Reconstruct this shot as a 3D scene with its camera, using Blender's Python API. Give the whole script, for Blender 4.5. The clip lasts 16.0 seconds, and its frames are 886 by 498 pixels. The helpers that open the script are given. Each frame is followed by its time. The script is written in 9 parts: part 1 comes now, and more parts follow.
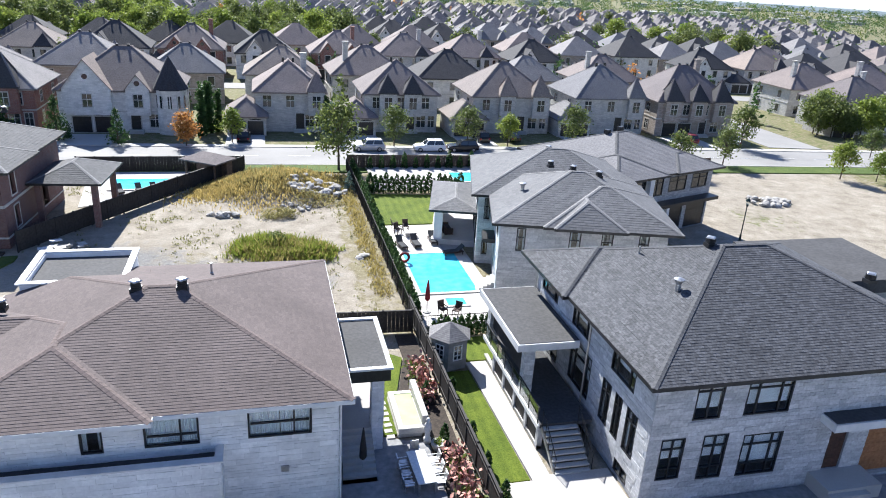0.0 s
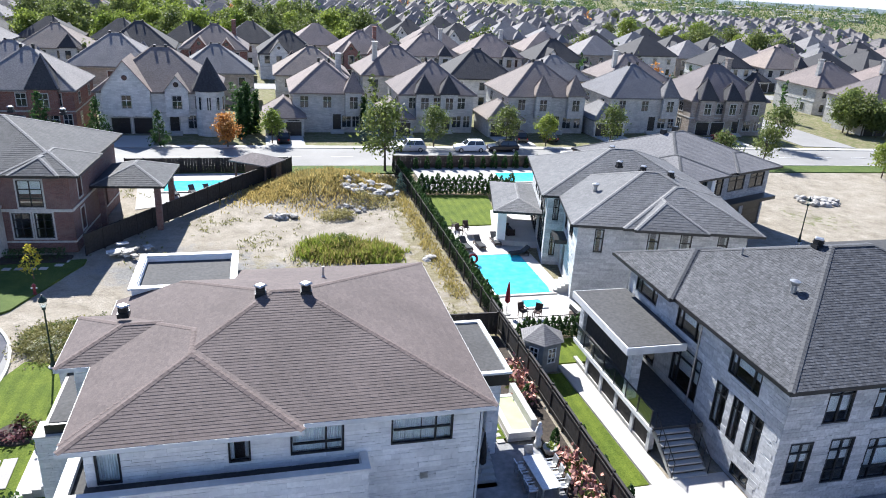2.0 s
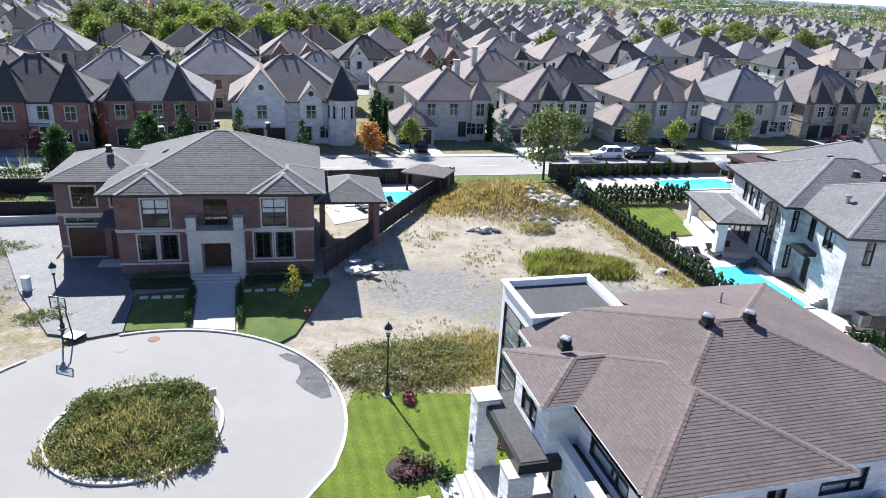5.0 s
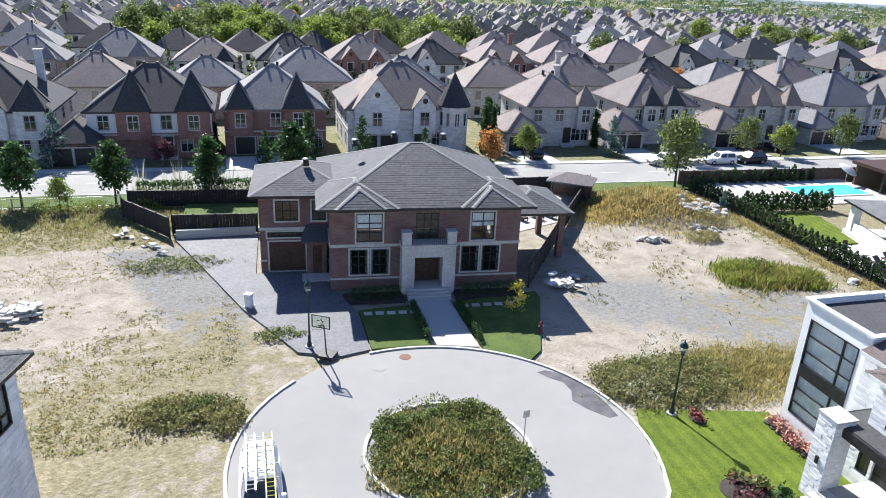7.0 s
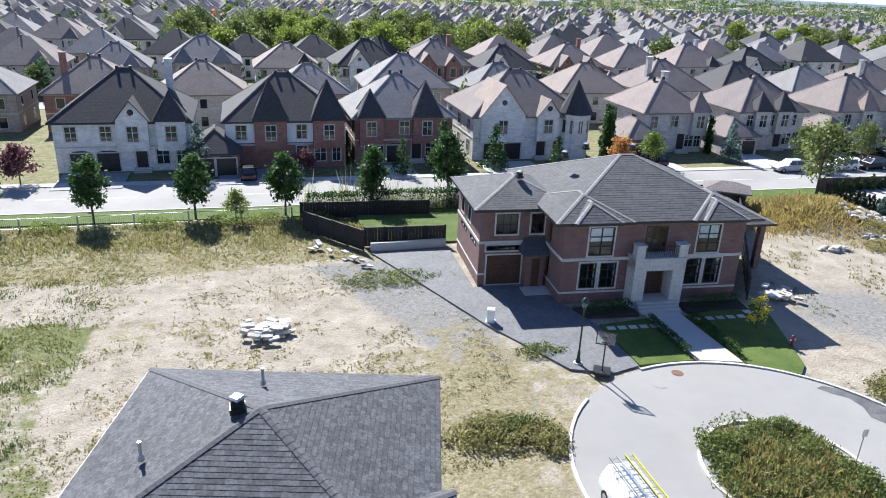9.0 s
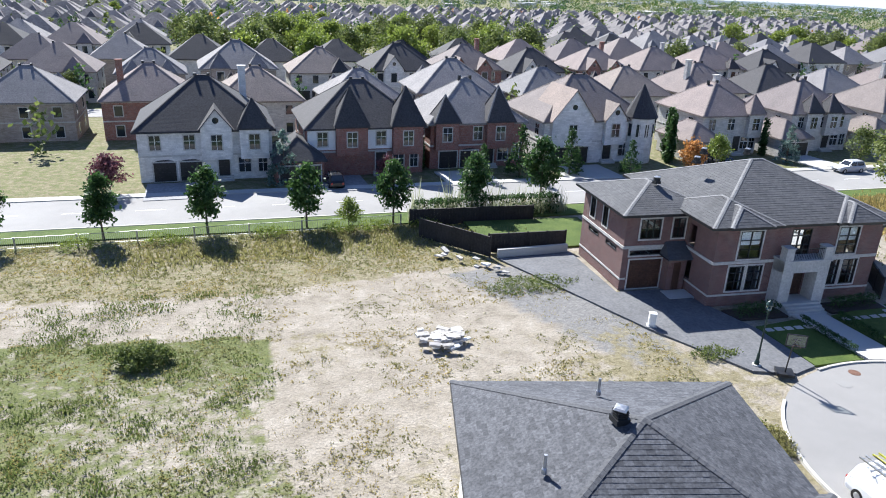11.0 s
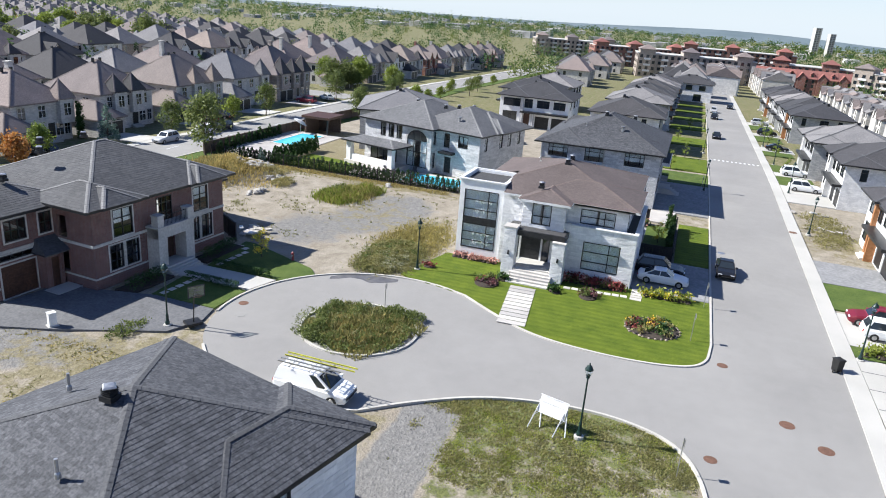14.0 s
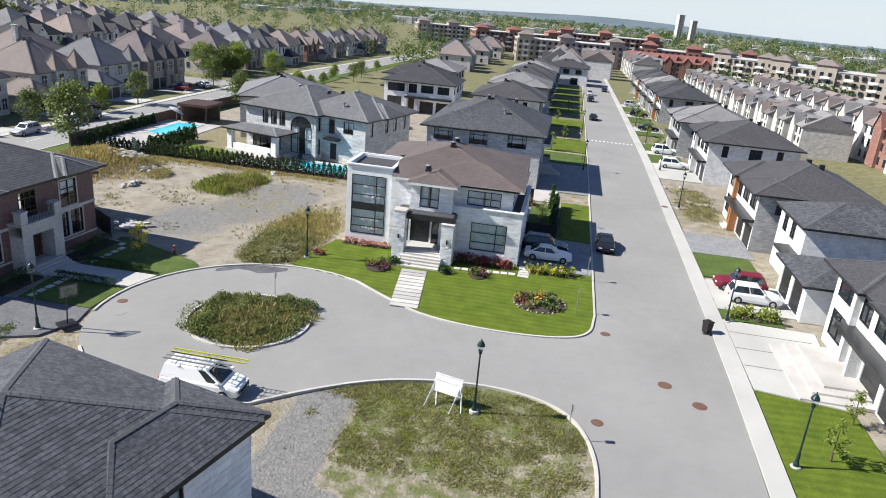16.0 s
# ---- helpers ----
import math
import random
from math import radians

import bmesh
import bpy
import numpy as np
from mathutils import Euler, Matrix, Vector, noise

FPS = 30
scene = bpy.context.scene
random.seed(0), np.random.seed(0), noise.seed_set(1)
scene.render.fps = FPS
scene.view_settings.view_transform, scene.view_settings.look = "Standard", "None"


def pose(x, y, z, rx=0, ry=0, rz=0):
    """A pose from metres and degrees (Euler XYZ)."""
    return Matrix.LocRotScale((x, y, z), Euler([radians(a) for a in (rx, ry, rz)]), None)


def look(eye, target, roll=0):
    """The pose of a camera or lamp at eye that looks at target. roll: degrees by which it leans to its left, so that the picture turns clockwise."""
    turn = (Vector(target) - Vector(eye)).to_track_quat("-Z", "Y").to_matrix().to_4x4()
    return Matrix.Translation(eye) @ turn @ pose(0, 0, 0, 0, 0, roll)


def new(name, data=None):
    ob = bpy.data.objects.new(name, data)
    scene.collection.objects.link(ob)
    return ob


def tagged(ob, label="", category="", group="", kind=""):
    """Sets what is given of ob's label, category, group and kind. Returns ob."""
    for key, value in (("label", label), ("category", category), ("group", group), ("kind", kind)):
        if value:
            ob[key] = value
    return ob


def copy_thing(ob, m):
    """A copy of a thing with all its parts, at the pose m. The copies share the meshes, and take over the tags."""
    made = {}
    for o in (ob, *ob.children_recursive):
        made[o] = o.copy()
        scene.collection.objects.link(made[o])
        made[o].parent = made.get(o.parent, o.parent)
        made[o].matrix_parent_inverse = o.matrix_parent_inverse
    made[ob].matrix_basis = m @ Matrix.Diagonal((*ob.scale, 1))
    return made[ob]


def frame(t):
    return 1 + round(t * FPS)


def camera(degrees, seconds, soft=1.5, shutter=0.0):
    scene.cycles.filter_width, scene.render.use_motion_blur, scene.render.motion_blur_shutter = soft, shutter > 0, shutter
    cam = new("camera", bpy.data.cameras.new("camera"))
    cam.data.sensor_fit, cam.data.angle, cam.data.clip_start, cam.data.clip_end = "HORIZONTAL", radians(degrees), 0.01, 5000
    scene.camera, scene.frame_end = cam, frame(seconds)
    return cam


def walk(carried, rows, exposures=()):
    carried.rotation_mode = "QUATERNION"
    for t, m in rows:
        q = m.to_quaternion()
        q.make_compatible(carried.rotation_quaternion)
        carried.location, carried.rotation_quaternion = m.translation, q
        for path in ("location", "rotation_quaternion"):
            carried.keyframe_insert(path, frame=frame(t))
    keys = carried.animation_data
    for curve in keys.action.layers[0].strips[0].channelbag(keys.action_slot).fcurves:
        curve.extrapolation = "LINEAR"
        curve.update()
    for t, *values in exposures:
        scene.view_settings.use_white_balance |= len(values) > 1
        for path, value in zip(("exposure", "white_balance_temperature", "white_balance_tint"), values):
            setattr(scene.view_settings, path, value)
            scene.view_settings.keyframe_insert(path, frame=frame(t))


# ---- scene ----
cam = camera(63.8, 16.0, 1.0)
METRES, EYE, TILT, LEAN, TURN = 81.9, 24.42, 0.0, 0.0, -14.8
ROWS = [
    (0.0, 0.0, 0.0, 0.0, 1.31, -21.5, -3.32),
    (0.5, -0.0066, 0.0003, 0.0002, 1.28, -21.5, -3.31),
    (1.0, -0.0219, 0.0013, -0.0, 1.22, -21.51, -3.26),
    (1.5, -0.0447, 0.0023, -0.0017, 1.17, -21.52, -3.21),
    (2.0, -0.0741, 0.0033, -0.0038, 1.15, -21.53, -3.14),
    (2.5, -0.1087, 0.0046, -0.0055, 1.1, -21.54, -3.08),
    (3.0, -0.1475, 0.0065, -0.0069, 1.02, -21.56, -3.03),
    (3.5, -0.1894, 0.01, -0.0075, 0.9, -21.58, -2.94),
    (6.0, -0.4308, 0.024, -0.0075, 0.1, -21.44, -2.59),
    (6.5, -0.4833, 0.0259, -0.0072, 0.0, -21.44, -2.54),
    (7.0, -0.5368, 0.028, -0.0071, -0.09, -21.45, -2.47),
    (7.5, -0.5909, 0.0301, -0.0066, -0.16, -21.45, -2.44),
    (8.0, -0.6454, 0.0323, -0.0059, -0.24, -21.42, -2.38),
    (8.5, -0.7002, 0.0343, -0.0064, -0.31, -21.38, -2.32),
    (9.0, -0.7557, 0.0365, -0.0065, -0.37, -21.34, -2.26),
    (9.5, -0.8112, 0.0388, -0.0067, -0.42, -21.3, -2.22),
    (12.0, -0.9658, 0.0321, -0.0066, -11.19, -20.42, -2.28),
    (12.5, -0.9755, 0.0256, -0.0048, -26.95, -19.8, -2.87),
    (13.0, -0.9789, 0.0238, -0.0046, -42.75, -19.25, -3.68),
    (13.5, -0.9823, 0.0253, -0.0047, -55.46, -19.03, -4.12),
    (14.0, -0.9829, 0.0252, -0.0049, -55.69, -19.31, -4.21),
    (14.5, -0.9829, 0.024, -0.0053, -55.82, -19.55, -4.26),
    (15.0, -0.9837, 0.0237, -0.0058, -63.4, -19.36, -4.53),
    (15.5, -0.9848, 0.0244, -0.0066, -63.78, -19.55, -4.63),
    (16.0, -0.9844, 0.0224, -0.0071, -64.77, -19.66, -4.72),
]
walk(cam, [(t, pose(0, 0, EYE, TILT, LEAN, TURN) @ pose(METRES * x, METRES * y, METRES * z, 90 + pitch, roll, yaw)) for t, x, y, z, yaw, pitch, roll in ROWS], [(0, 1.2, 6230, 9), (6, 1.18, 6280, 9), (9.7, 1.2, 6230, 9), (12.2, 1.1, 6200, 9), (13.4, 0.91, 6330, 9), (15, 0.8, 6540, 8), (16, 0.72, 6600, 8)])

# ---- light ----
SUN_TO = Vector((-0.15, 0.70, 0.605)).normalized()
world = bpy.data.worlds.new("sky")
world.use_nodes = True
scene.world = world
sky = world.node_tree.nodes.new("ShaderNodeTexSky")
sky.sky_type, sky.sun_disc = "NISHITA", False
sky.sun_elevation, sky.sun_rotation = math.asin(SUN_TO.z), math.atan2(SUN_TO.x, SUN_TO.y)
sky.air_density, sky.dust_density, sky.ozone_density = 1.0, 0.2, 2.0
backing = world.node_tree.nodes["Background"]
backing.inputs["Strength"].default_value = 0.062
cool = world.node_tree.nodes.new("ShaderNodeMix")
cool.data_type, cool.blend_type = "RGBA", "MULTIPLY"
cool.inputs[0].default_value, cool.inputs[7].default_value = 1.0, (0.93, 1.0, 1.28, 1)
world.node_tree.links.new(sky.outputs["Color"], cool.inputs[6])
high = world.node_tree.nodes.new("ShaderNodeTexCoord")
split = world.node_tree.nodes.new("ShaderNodeSeparateXYZ")
world.node_tree.links.new(high.outputs["Generated"], split.inputs[0])
low = world.node_tree.nodes.new("ShaderNodeMapRange")
low.inputs["From Min"].default_value, low.inputs["From Max"].default_value = 0.0, 0.22
low.inputs["To Min"].default_value, low.inputs["To Max"].default_value = 0.8, 0.0
world.node_tree.links.new(split.outputs[2], low.inputs["Value"])
veil = world.node_tree.nodes.new("ShaderNodeMix")
veil.data_type = "RGBA"
veil.inputs[7].default_value = (7.6, 8.6, 9.6, 1)
world.node_tree.links.new(low.outputs[0], veil.inputs[0])
world.node_tree.links.new(cool.outputs[2], veil.inputs[6])
world.node_tree.links.new(veil.outputs[2], backing.inputs["Color"])
sun = new("sun", bpy.data.lights.new("sun", "SUN"))
sun.data.energy, sun.data.angle, sun.data.color = 5.4, radians(0.5), (1.0, 0.965, 0.91)
sun.matrix_world = look(SUN_TO * 100, (0, 0, 0))

# ---- materials ----


def material(name, base, rough=0.8, metal=0.0, spec=0.5):
    m = bpy.data.materials.new(name)
    m.use_nodes = True
    b = m.node_tree.nodes["Principled BSDF"]
    b.inputs["Base Color"].default_value = (*base, 1)
    b.inputs["Roughness"].default_value = rough
    b.inputs["Metallic"].default_value = metal
    b.inputs["Specular IOR Level"].default_value = spec
    return m


def node(m, kind, **values):
    n = m.node_tree.nodes.new(kind)
    for k, v in values.items():
        n.inputs[k].default_value = v
    return n


def join(m, a, b):
    m.node_tree.links.new(a, b)


def place(m):
    return node(m, "ShaderNodeNewGeometry").outputs["Position"]


def ramp(m, fac, stops):
    r = m.node_tree.nodes.new("ShaderNodeValToRGB")
    el = r.color_ramp.elements
    while len(el) < len(stops):
        el.new(0.5)
    for e, (p, c) in zip(el, stops):
        e.position, e.color = p, (*c, 1)
    join(m, fac, r.inputs["Fac"])
    return r.outputs["Color"]


def blend(m, fac, a, b, how="MIX"):
    x = m.node_tree.nodes.new("ShaderNodeMix")
    x.data_type, x.blend_type = "RGBA", how
    for socket, v in ((x.inputs[0], fac), (x.inputs[6], a), (x.inputs[7], b)):
        if isinstance(v, (int, float)):
            socket.default_value = v
        elif isinstance(v, tuple):
            socket.default_value = (*v, 1)
        else:
            join(m, v, socket)
    return x.outputs[2]


def noise_of(m, scale, detail=4.0, vec=None, rough=0.55):
    n = node(m, "ShaderNodeTexNoise", Scale=scale, Detail=detail, Roughness=rough)
    join(m, vec or place(m), n.inputs["Vector"])
    return n.outputs["Fac"]


def finish(m, colour=None, bump=None, strength=0.4, distance=0.02, rough=None):
    b = m.node_tree.nodes["Principled BSDF"]
    if colour is not None:
        join(m, colour, b.inputs["Base Color"])
    if rough is not None:
        join(m, rough, b.inputs["Roughness"])
    if bump is not None:
        n = node(m, "ShaderNodeBump", Strength=strength, Distance=distance)
        join(m, bump, n.inputs["Height"])
        join(m, n.outputs["Normal"], b.inputs["Normal"])
    return m


def mottled(name, dark, light, fine=8.0, coarse=0.6, rough=0.85, metal=0.0, bump=0.3, island=False, spec=0.4, each=False, spreadtone=1.0):
    """Two scales of noise between two tones, with an optional tone for each piece."""
    m = material(name, light, rough, metal, spec)
    col = ramp(m, noise_of(m, fine, 6), [(0.3, dark), (0.7, light)])
    stain = ramp(m, noise_of(m, coarse, 3), [(0.3, (0.72, 0.72, 0.72)), (0.7, (1.0, 1.0, 1.0))])
    col = blend(m, 0.8, col, stain, "MULTIPLY")
    if island:
        g = node(m, "ShaderNodeNewGeometry")
        tone = ramp(m, g.outputs["Random Per Island"], [(0.0, (0.62, 0.62, 0.63)), (0.5, (0.9, 0.89, 0.88)), (1.0, (1.18, 1.16, 1.14))])
        col = blend(m, spreadtone, col, tone, "MULTIPLY")
    if each:
        g = node(m, "ShaderNodeObjectInfo")
        tone = ramp(m, g.outputs["Random"], [(0.0, (0.72, 0.70, 0.70)), (1.0, (1.2, 1.16, 1.12))])
        col = blend(m, 1.0, col, tone, "MULTIPLY")
    return finish(m, col, noise_of(m, fine * 3, 5), bump, 0.01)


MAT = {}
MAT["shingle_brown"] = mottled("brown shingles", (0.115, 0.092, 0.088), (0.165, 0.135, 0.13), 14, 0.25, 0.9, island=True, spreadtone=0.35)
MAT["shingle_grey"] = mottled("charcoal shingles", (0.045, 0.048, 0.057), (0.125, 0.131, 0.147), 9, 0.25, 0.85, island=True, spreadtone=1.0)
MAT["shingle_slate"] = mottled("slate grey shingles", (0.105, 0.108, 0.116), (0.185, 0.188, 0.198), 14, 0.25, 0.85, island=True, spreadtone=0.5)
MAT["shingle_dark"] = mottled("dark slate shingles", (0.062, 0.064, 0.07), (0.125, 0.128, 0.137), 14, 0.25, 0.85, island=True, spreadtone=0.6)
MAT["cap_brown"] = mottled("brown ridge caps", (0.12, 0.092, 0.086), (0.19, 0.15, 0.14), 8, 0.5, 0.9)
MAT["cap_grey"] = mottled("charcoal ridge caps", (0.065, 0.068, 0.076), (0.12, 0.122, 0.13), 8, 0.5, 0.9)
MAT["cap_pale"] = mottled("pale grey ridge caps", (0.17, 0.17, 0.175), (0.27, 0.27, 0.275), 8, 0.5, 0.85)
MAT["membrane"] = mottled("flat roof membrane", (0.05, 0.05, 0.053), (0.085, 0.085, 0.088), 5, 0.4, 0.85)
MAT["stone_white"] = mottled("white split stone", (0.78, 0.785, 0.79), (0.9, 0.9, 0.9), 7, 0.7, 0.85, island=True, spreadtone=0.35)
MAT["stone_grey"] = mottled("grey split stone", (0.46, 0.47, 0.485), (0.68, 0.688, 0.7), 7, 0.7, 0.85, island=True, spreadtone=0.6)
MAT["mortar_pale"] = mottled("pale mortar", (0.62, 0.625, 0.635), (0.74, 0.745, 0.75), 12, 1.0, 0.95)
MAT["mortar_grey"] = mottled("grey mortar", (0.3, 0.31, 0.325), (0.42, 0.43, 0.445), 12, 1.0, 0.95)
MAT["stucco"] = mottled("white render", (0.78, 0.785, 0.79), (0.87, 0.87, 0.87), 4, 0.3, 0.9, bump=0.15)
MAT["pale_stone"] = mottled("pale limestone", (0.42, 0.41, 0.39), (0.6, 0.59, 0.56), 5, 0.5, 0.85)
MAT["black_metal"] = mottled("black aluminium", (0.012, 0.013, 0.015), (0.03, 0.031, 0.034), 3, 0.4, 0.4, bump=0.03)
MAT["white_metal"] = mottled("white aluminium trim", (0.68, 0.69, 0.7), (0.8, 0.8, 0.8), 3, 0.4, 0.45, bump=0.03)
MAT["steel"] = mottled("galvanised steel", (0.4, 0.41, 0.42), (0.62, 0.62, 0.63), 6, 0.9, 0.4, metal=0.8, bump=0.05)
MAT["green_metal"] = mottled("dark green painted metal", (0.006, 0.02, 0.018), (0.012, 0.04, 0.035), 4, 0.6, 0.4, bump=0.03)
MAT["wood_brown"] = mottled("brown stained wood", (0.045, 0.02, 0.013), (0.1, 0.048, 0.03), 6, 0.8, 0.55)
MAT["wood_orange"] = mottled("orange cedar boards", (0.3, 0.13, 0.05), (0.46, 0.22, 0.1), 6, 0.8, 0.55)
MAT["fence_black"] = mottled("black fence boards", (0.016, 0.014, 0.014), (0.04, 0.036, 0.035), 5, 0.5, 0.75, bump=0.2)
MAT["fence_wood"] = mottled("weathered brown fence", (0.08, 0.055, 0.045), (0.16, 0.115, 0.09), 5, 0.5, 0.8, bump=0.2)
MAT["concrete"] = mottled("pale concrete", (0.44, 0.43, 0.405), (0.51, 0.5, 0.475), 16, 0.12, 0.9)
MAT["kerb"] = mottled("kerb concrete", (0.47, 0.45, 0.41), (0.57, 0.55, 0.51), 9, 0.3, 0.9)
MAT["paver_white"] = mottled("white paving slabs", (0.5, 0.49, 0.475), (0.6, 0.59, 0.57), 12, 0.4, 0.85, each=True)
MAT["paver_grey"] = mottled("grey pavers", (0.2, 0.203, 0.212), (0.32, 0.322, 0.33), 3, 0.5, 0.85)
MAT["paver_dark"] = mottled("charcoal driveway pavers", (0.1, 0.103, 0.112), (0.17, 0.173, 0.182), 5, 0.5, 0.75)
MAT["soil"] = mottled("dark planting soil", (0.03, 0.024, 0.02), (0.075, 0.058, 0.046), 8, 1.0, 0.95, bump=0.8)
MAT["rock"] = mottled("pale broken rock", (0.3, 0.29, 0.27), (0.6, 0.58, 0.55), 5, 1.0, 0.95, bump=0.6, island=True)
MAT["stone_tan"] = mottled("brown garden stones", (0.2, 0.17, 0.14), (0.38, 0.33, 0.28), 5, 1.0, 0.95, bump=0.6, each=True)
MAT["plastic_white"] = mottled("white plastic wrap", (0.6, 0.61, 0.62), (0.8, 0.8, 0.8), 6, 1.2, 0.4)
MAT["rubber"] = mottled("black rubber", (0.01, 0.01, 0.01), (0.025, 0.025, 0.025), 9, 1.0, 0.7)
MAT["red_cloth"] = mottled("red canvas", (0.2, 0.012, 0.02), (0.36, 0.025, 0.04), 9, 1.0, 0.8)
MAT["teak"] = mottled("dark wicker", (0.03, 0.018, 0.014), (0.085, 0.05, 0.038), 12, 1.0, 0.7)
MAT["cloth_grey"] = mottled("dark grey cushion", (0.03, 0.032, 0.036), (0.07, 0.073, 0.08), 12, 1.0, 0.9)
MAT["cloth_white"] = mottled("white cushion", (0.55, 0.55, 0.54), (0.72, 0.72, 0.7), 12, 1.0, 0.9)
MAT["yellow_paint"] = mottled("yellow fibreglass", (0.42, 0.42, 0.05), (0.6, 0.58, 0.08), 6, 1.0, 0.5)
MAT["rust_iron"] = mottled("rusty cast iron", (0.13, 0.07, 0.05), (0.25, 0.14, 0.1), 14, 2.0, 0.8, metal=0.3)
MAT["flower_pink"] = mottled("pink blossom", (0.42, 0.17, 0.15), (0.72, 0.42, 0.33), 6, 1.0, 0.8, island=True)
MAT["flower_red"] = mottled("red foliage", (0.13, 0.025, 0.03), (0.3, 0.06, 0.05), 6, 1.0, 0.8, island=True)
MAT["flower_yellow"] = mottled("yellow blossom", (0.55, 0.33, 0.03), (0.75, 0.5, 0.05), 6, 1.0, 0.8, island=True)
MAT["curtain"] = mottled("white sheer curtain", (0.84, 0.85, 0.85), (0.92, 0.92, 0.92), 4, 1.0, 0.9)
MAT["interior"] = mottled("dim interior plaster", (0.1, 0.1, 0.1), (0.16, 0.16, 0.155), 3, 0.5, 0.9)
MAT["shingle_far"] = mottled("mixed far shingles", (0.14, 0.13, 0.132), (0.27, 0.25, 0.25), 1.0, 0.02, 0.9, island=True)
MAT["town"] = mottled("pale far buildings", (0.3, 0.3, 0.3), (0.62, 0.62, 0.61), 0.1, 0.01, 0.9, island=True)
# blue-grey distance haze is put into the colour of the woods
MAT["hill"] = mottled("far wooded hills tinted by haze", (0.1, 0.14, 0.16), (0.15, 0.19, 0.21), 0.004, 0.001, 0.95)
MAT["bark"] = mottled("grey brown bark", (0.06, 0.045, 0.035), (0.14, 0.11, 0.085), 12, 2.0, 0.95, bump=0.8)


def leaf(name, dark, light, gloss=0.55):
    m = material(name, light, gloss, 0, 0.3)
    g = node(m, "ShaderNodeNewGeometry")
    col = ramp(m, g.outputs["Random Per Island"], [(0.0, dark), (1.0, light)])
    o = node(m, "ShaderNodeObjectInfo")
    tone = ramp(m, o.outputs["Random"], [(0.0, (0.8, 0.84, 0.75)), (1.0, (1.15, 1.1, 1.05))])
    col = blend(m, 1.0, col, tone, "MULTIPLY")
    col = blend(m, 0.6, col, ramp(m, noise_of(m, 0.9, 3), [(0.3, (0.7, 0.72, 0.7)), (0.7, (1.15, 1.12, 1.05))]), "MULTIPLY")
    b = m.node_tree.nodes["Principled BSDF"]
    join(m, col, b.inputs["Base Color"])
    t = node(m, "ShaderNodeBsdfTranslucent")
    join(m, col, t.inputs["Color"])
    mixer = node(m, "ShaderNodeMixShader", Fac=0.45)
    join(m, b.outputs[0], mixer.inputs[1])
    join(m, t.outputs[0], mixer.inputs[2])
    join(m, mixer.outputs[0], m.node_tree.nodes["Material Output"].inputs["Surface"])
    return m


MAT["leaf_green"] = leaf("green leaves", (0.080, 0.116, 0.032), (0.200, 0.240, 0.080))
MAT["leaf_lime"] = leaf("yellow green leaves", (0.137, 0.192, 0.035), (0.301, 0.369, 0.082))
MAT["leaf_dark"] = leaf("dark green leaves", (0.027, 0.068, 0.021), (0.075, 0.143, 0.045))
MAT["leaf_blue"] = leaf("blue green needles", (0.076, 0.133, 0.123), (0.190, 0.285, 0.266))
MAT["leaf_autumn"] = leaf("orange autumn leaves", (0.380, 0.171, 0.057), (0.750, 0.380, 0.133))
MAT["leaf_yellow"] = leaf("yellow autumn leaves", (0.665, 0.456, 0.057), (0.750, 0.750, 0.114))
MAT["leaf_plum"] = leaf("purple leaves", (0.095, 0.042, 0.057), (0.209, 0.095, 0.114))
MAT["leaf_dry"] = leaf("dry grass", (0.256, 0.211, 0.083), (0.512, 0.421, 0.180))
MAT["leaf_olive"] = leaf("olive weeds", (0.199, 0.190, 0.073), (0.397, 0.362, 0.173))
MAT["leaf_grass"] = leaf("tall grass", (0.166, 0.222, 0.036), (0.370, 0.408, 0.092))
MAT["leaf_weed"] = leaf("low brownish green weeds", (0.163, 0.169, 0.069), (0.338, 0.328, 0.156))
MAT["leaf_pale"] = leaf("pale flowering weeds", (0.304, 0.319, 0.228), (0.600, 0.600, 0.456))


def glass(name, tint, clear):
    m = material(name, tint, 0.03, 0, 0.5)
    b = m.node_tree.nodes["Principled BSDF"]
    t = node(m, "ShaderNodeBsdfTransparent")
    t.inputs["Color"].default_value = (*tint, 1)
    gl = node(m, "ShaderNodeBsdfGlossy", Roughness=0.03)
    edge = node(m, "ShaderNodeLayerWeight", Blend=0.5)
    f = m.node_tree.nodes.new("ShaderNodeMath")
    f.operation = "POWER"
    join(m, edge.outputs["Facing"], f.inputs[0])
    f.inputs[1].default_value = 4.0
    add = m.node_tree.nodes.new("ShaderNodeMath")
    add.operation, add.use_clamp = "ADD", True
    add.inputs[1].default_value = 1 - clear
    join(m, f.outputs[0], add.inputs[0])
    mixer = node(m, "ShaderNodeMixShader")
    join(m, add.outputs[0], mixer.inputs[0])
    join(m, t.outputs[0], mixer.inputs[1])
    join(m, gl.outputs[0], mixer.inputs[2])
    join(m, mixer.outputs[0], m.node_tree.nodes["Material Output"].inputs["Surface"])
    return m


MAT["glass"] = glass("window glass", (0.93, 0.96, 0.97), 0.96)
MAT["glass_rail"] = glass("clear balustrade glass", (0.9, 0.94, 0.94), 0.9)
MAT["glass_dark"] = material("dark window glass", (0.02, 0.026, 0.032), 0.04, 0, 0.8)


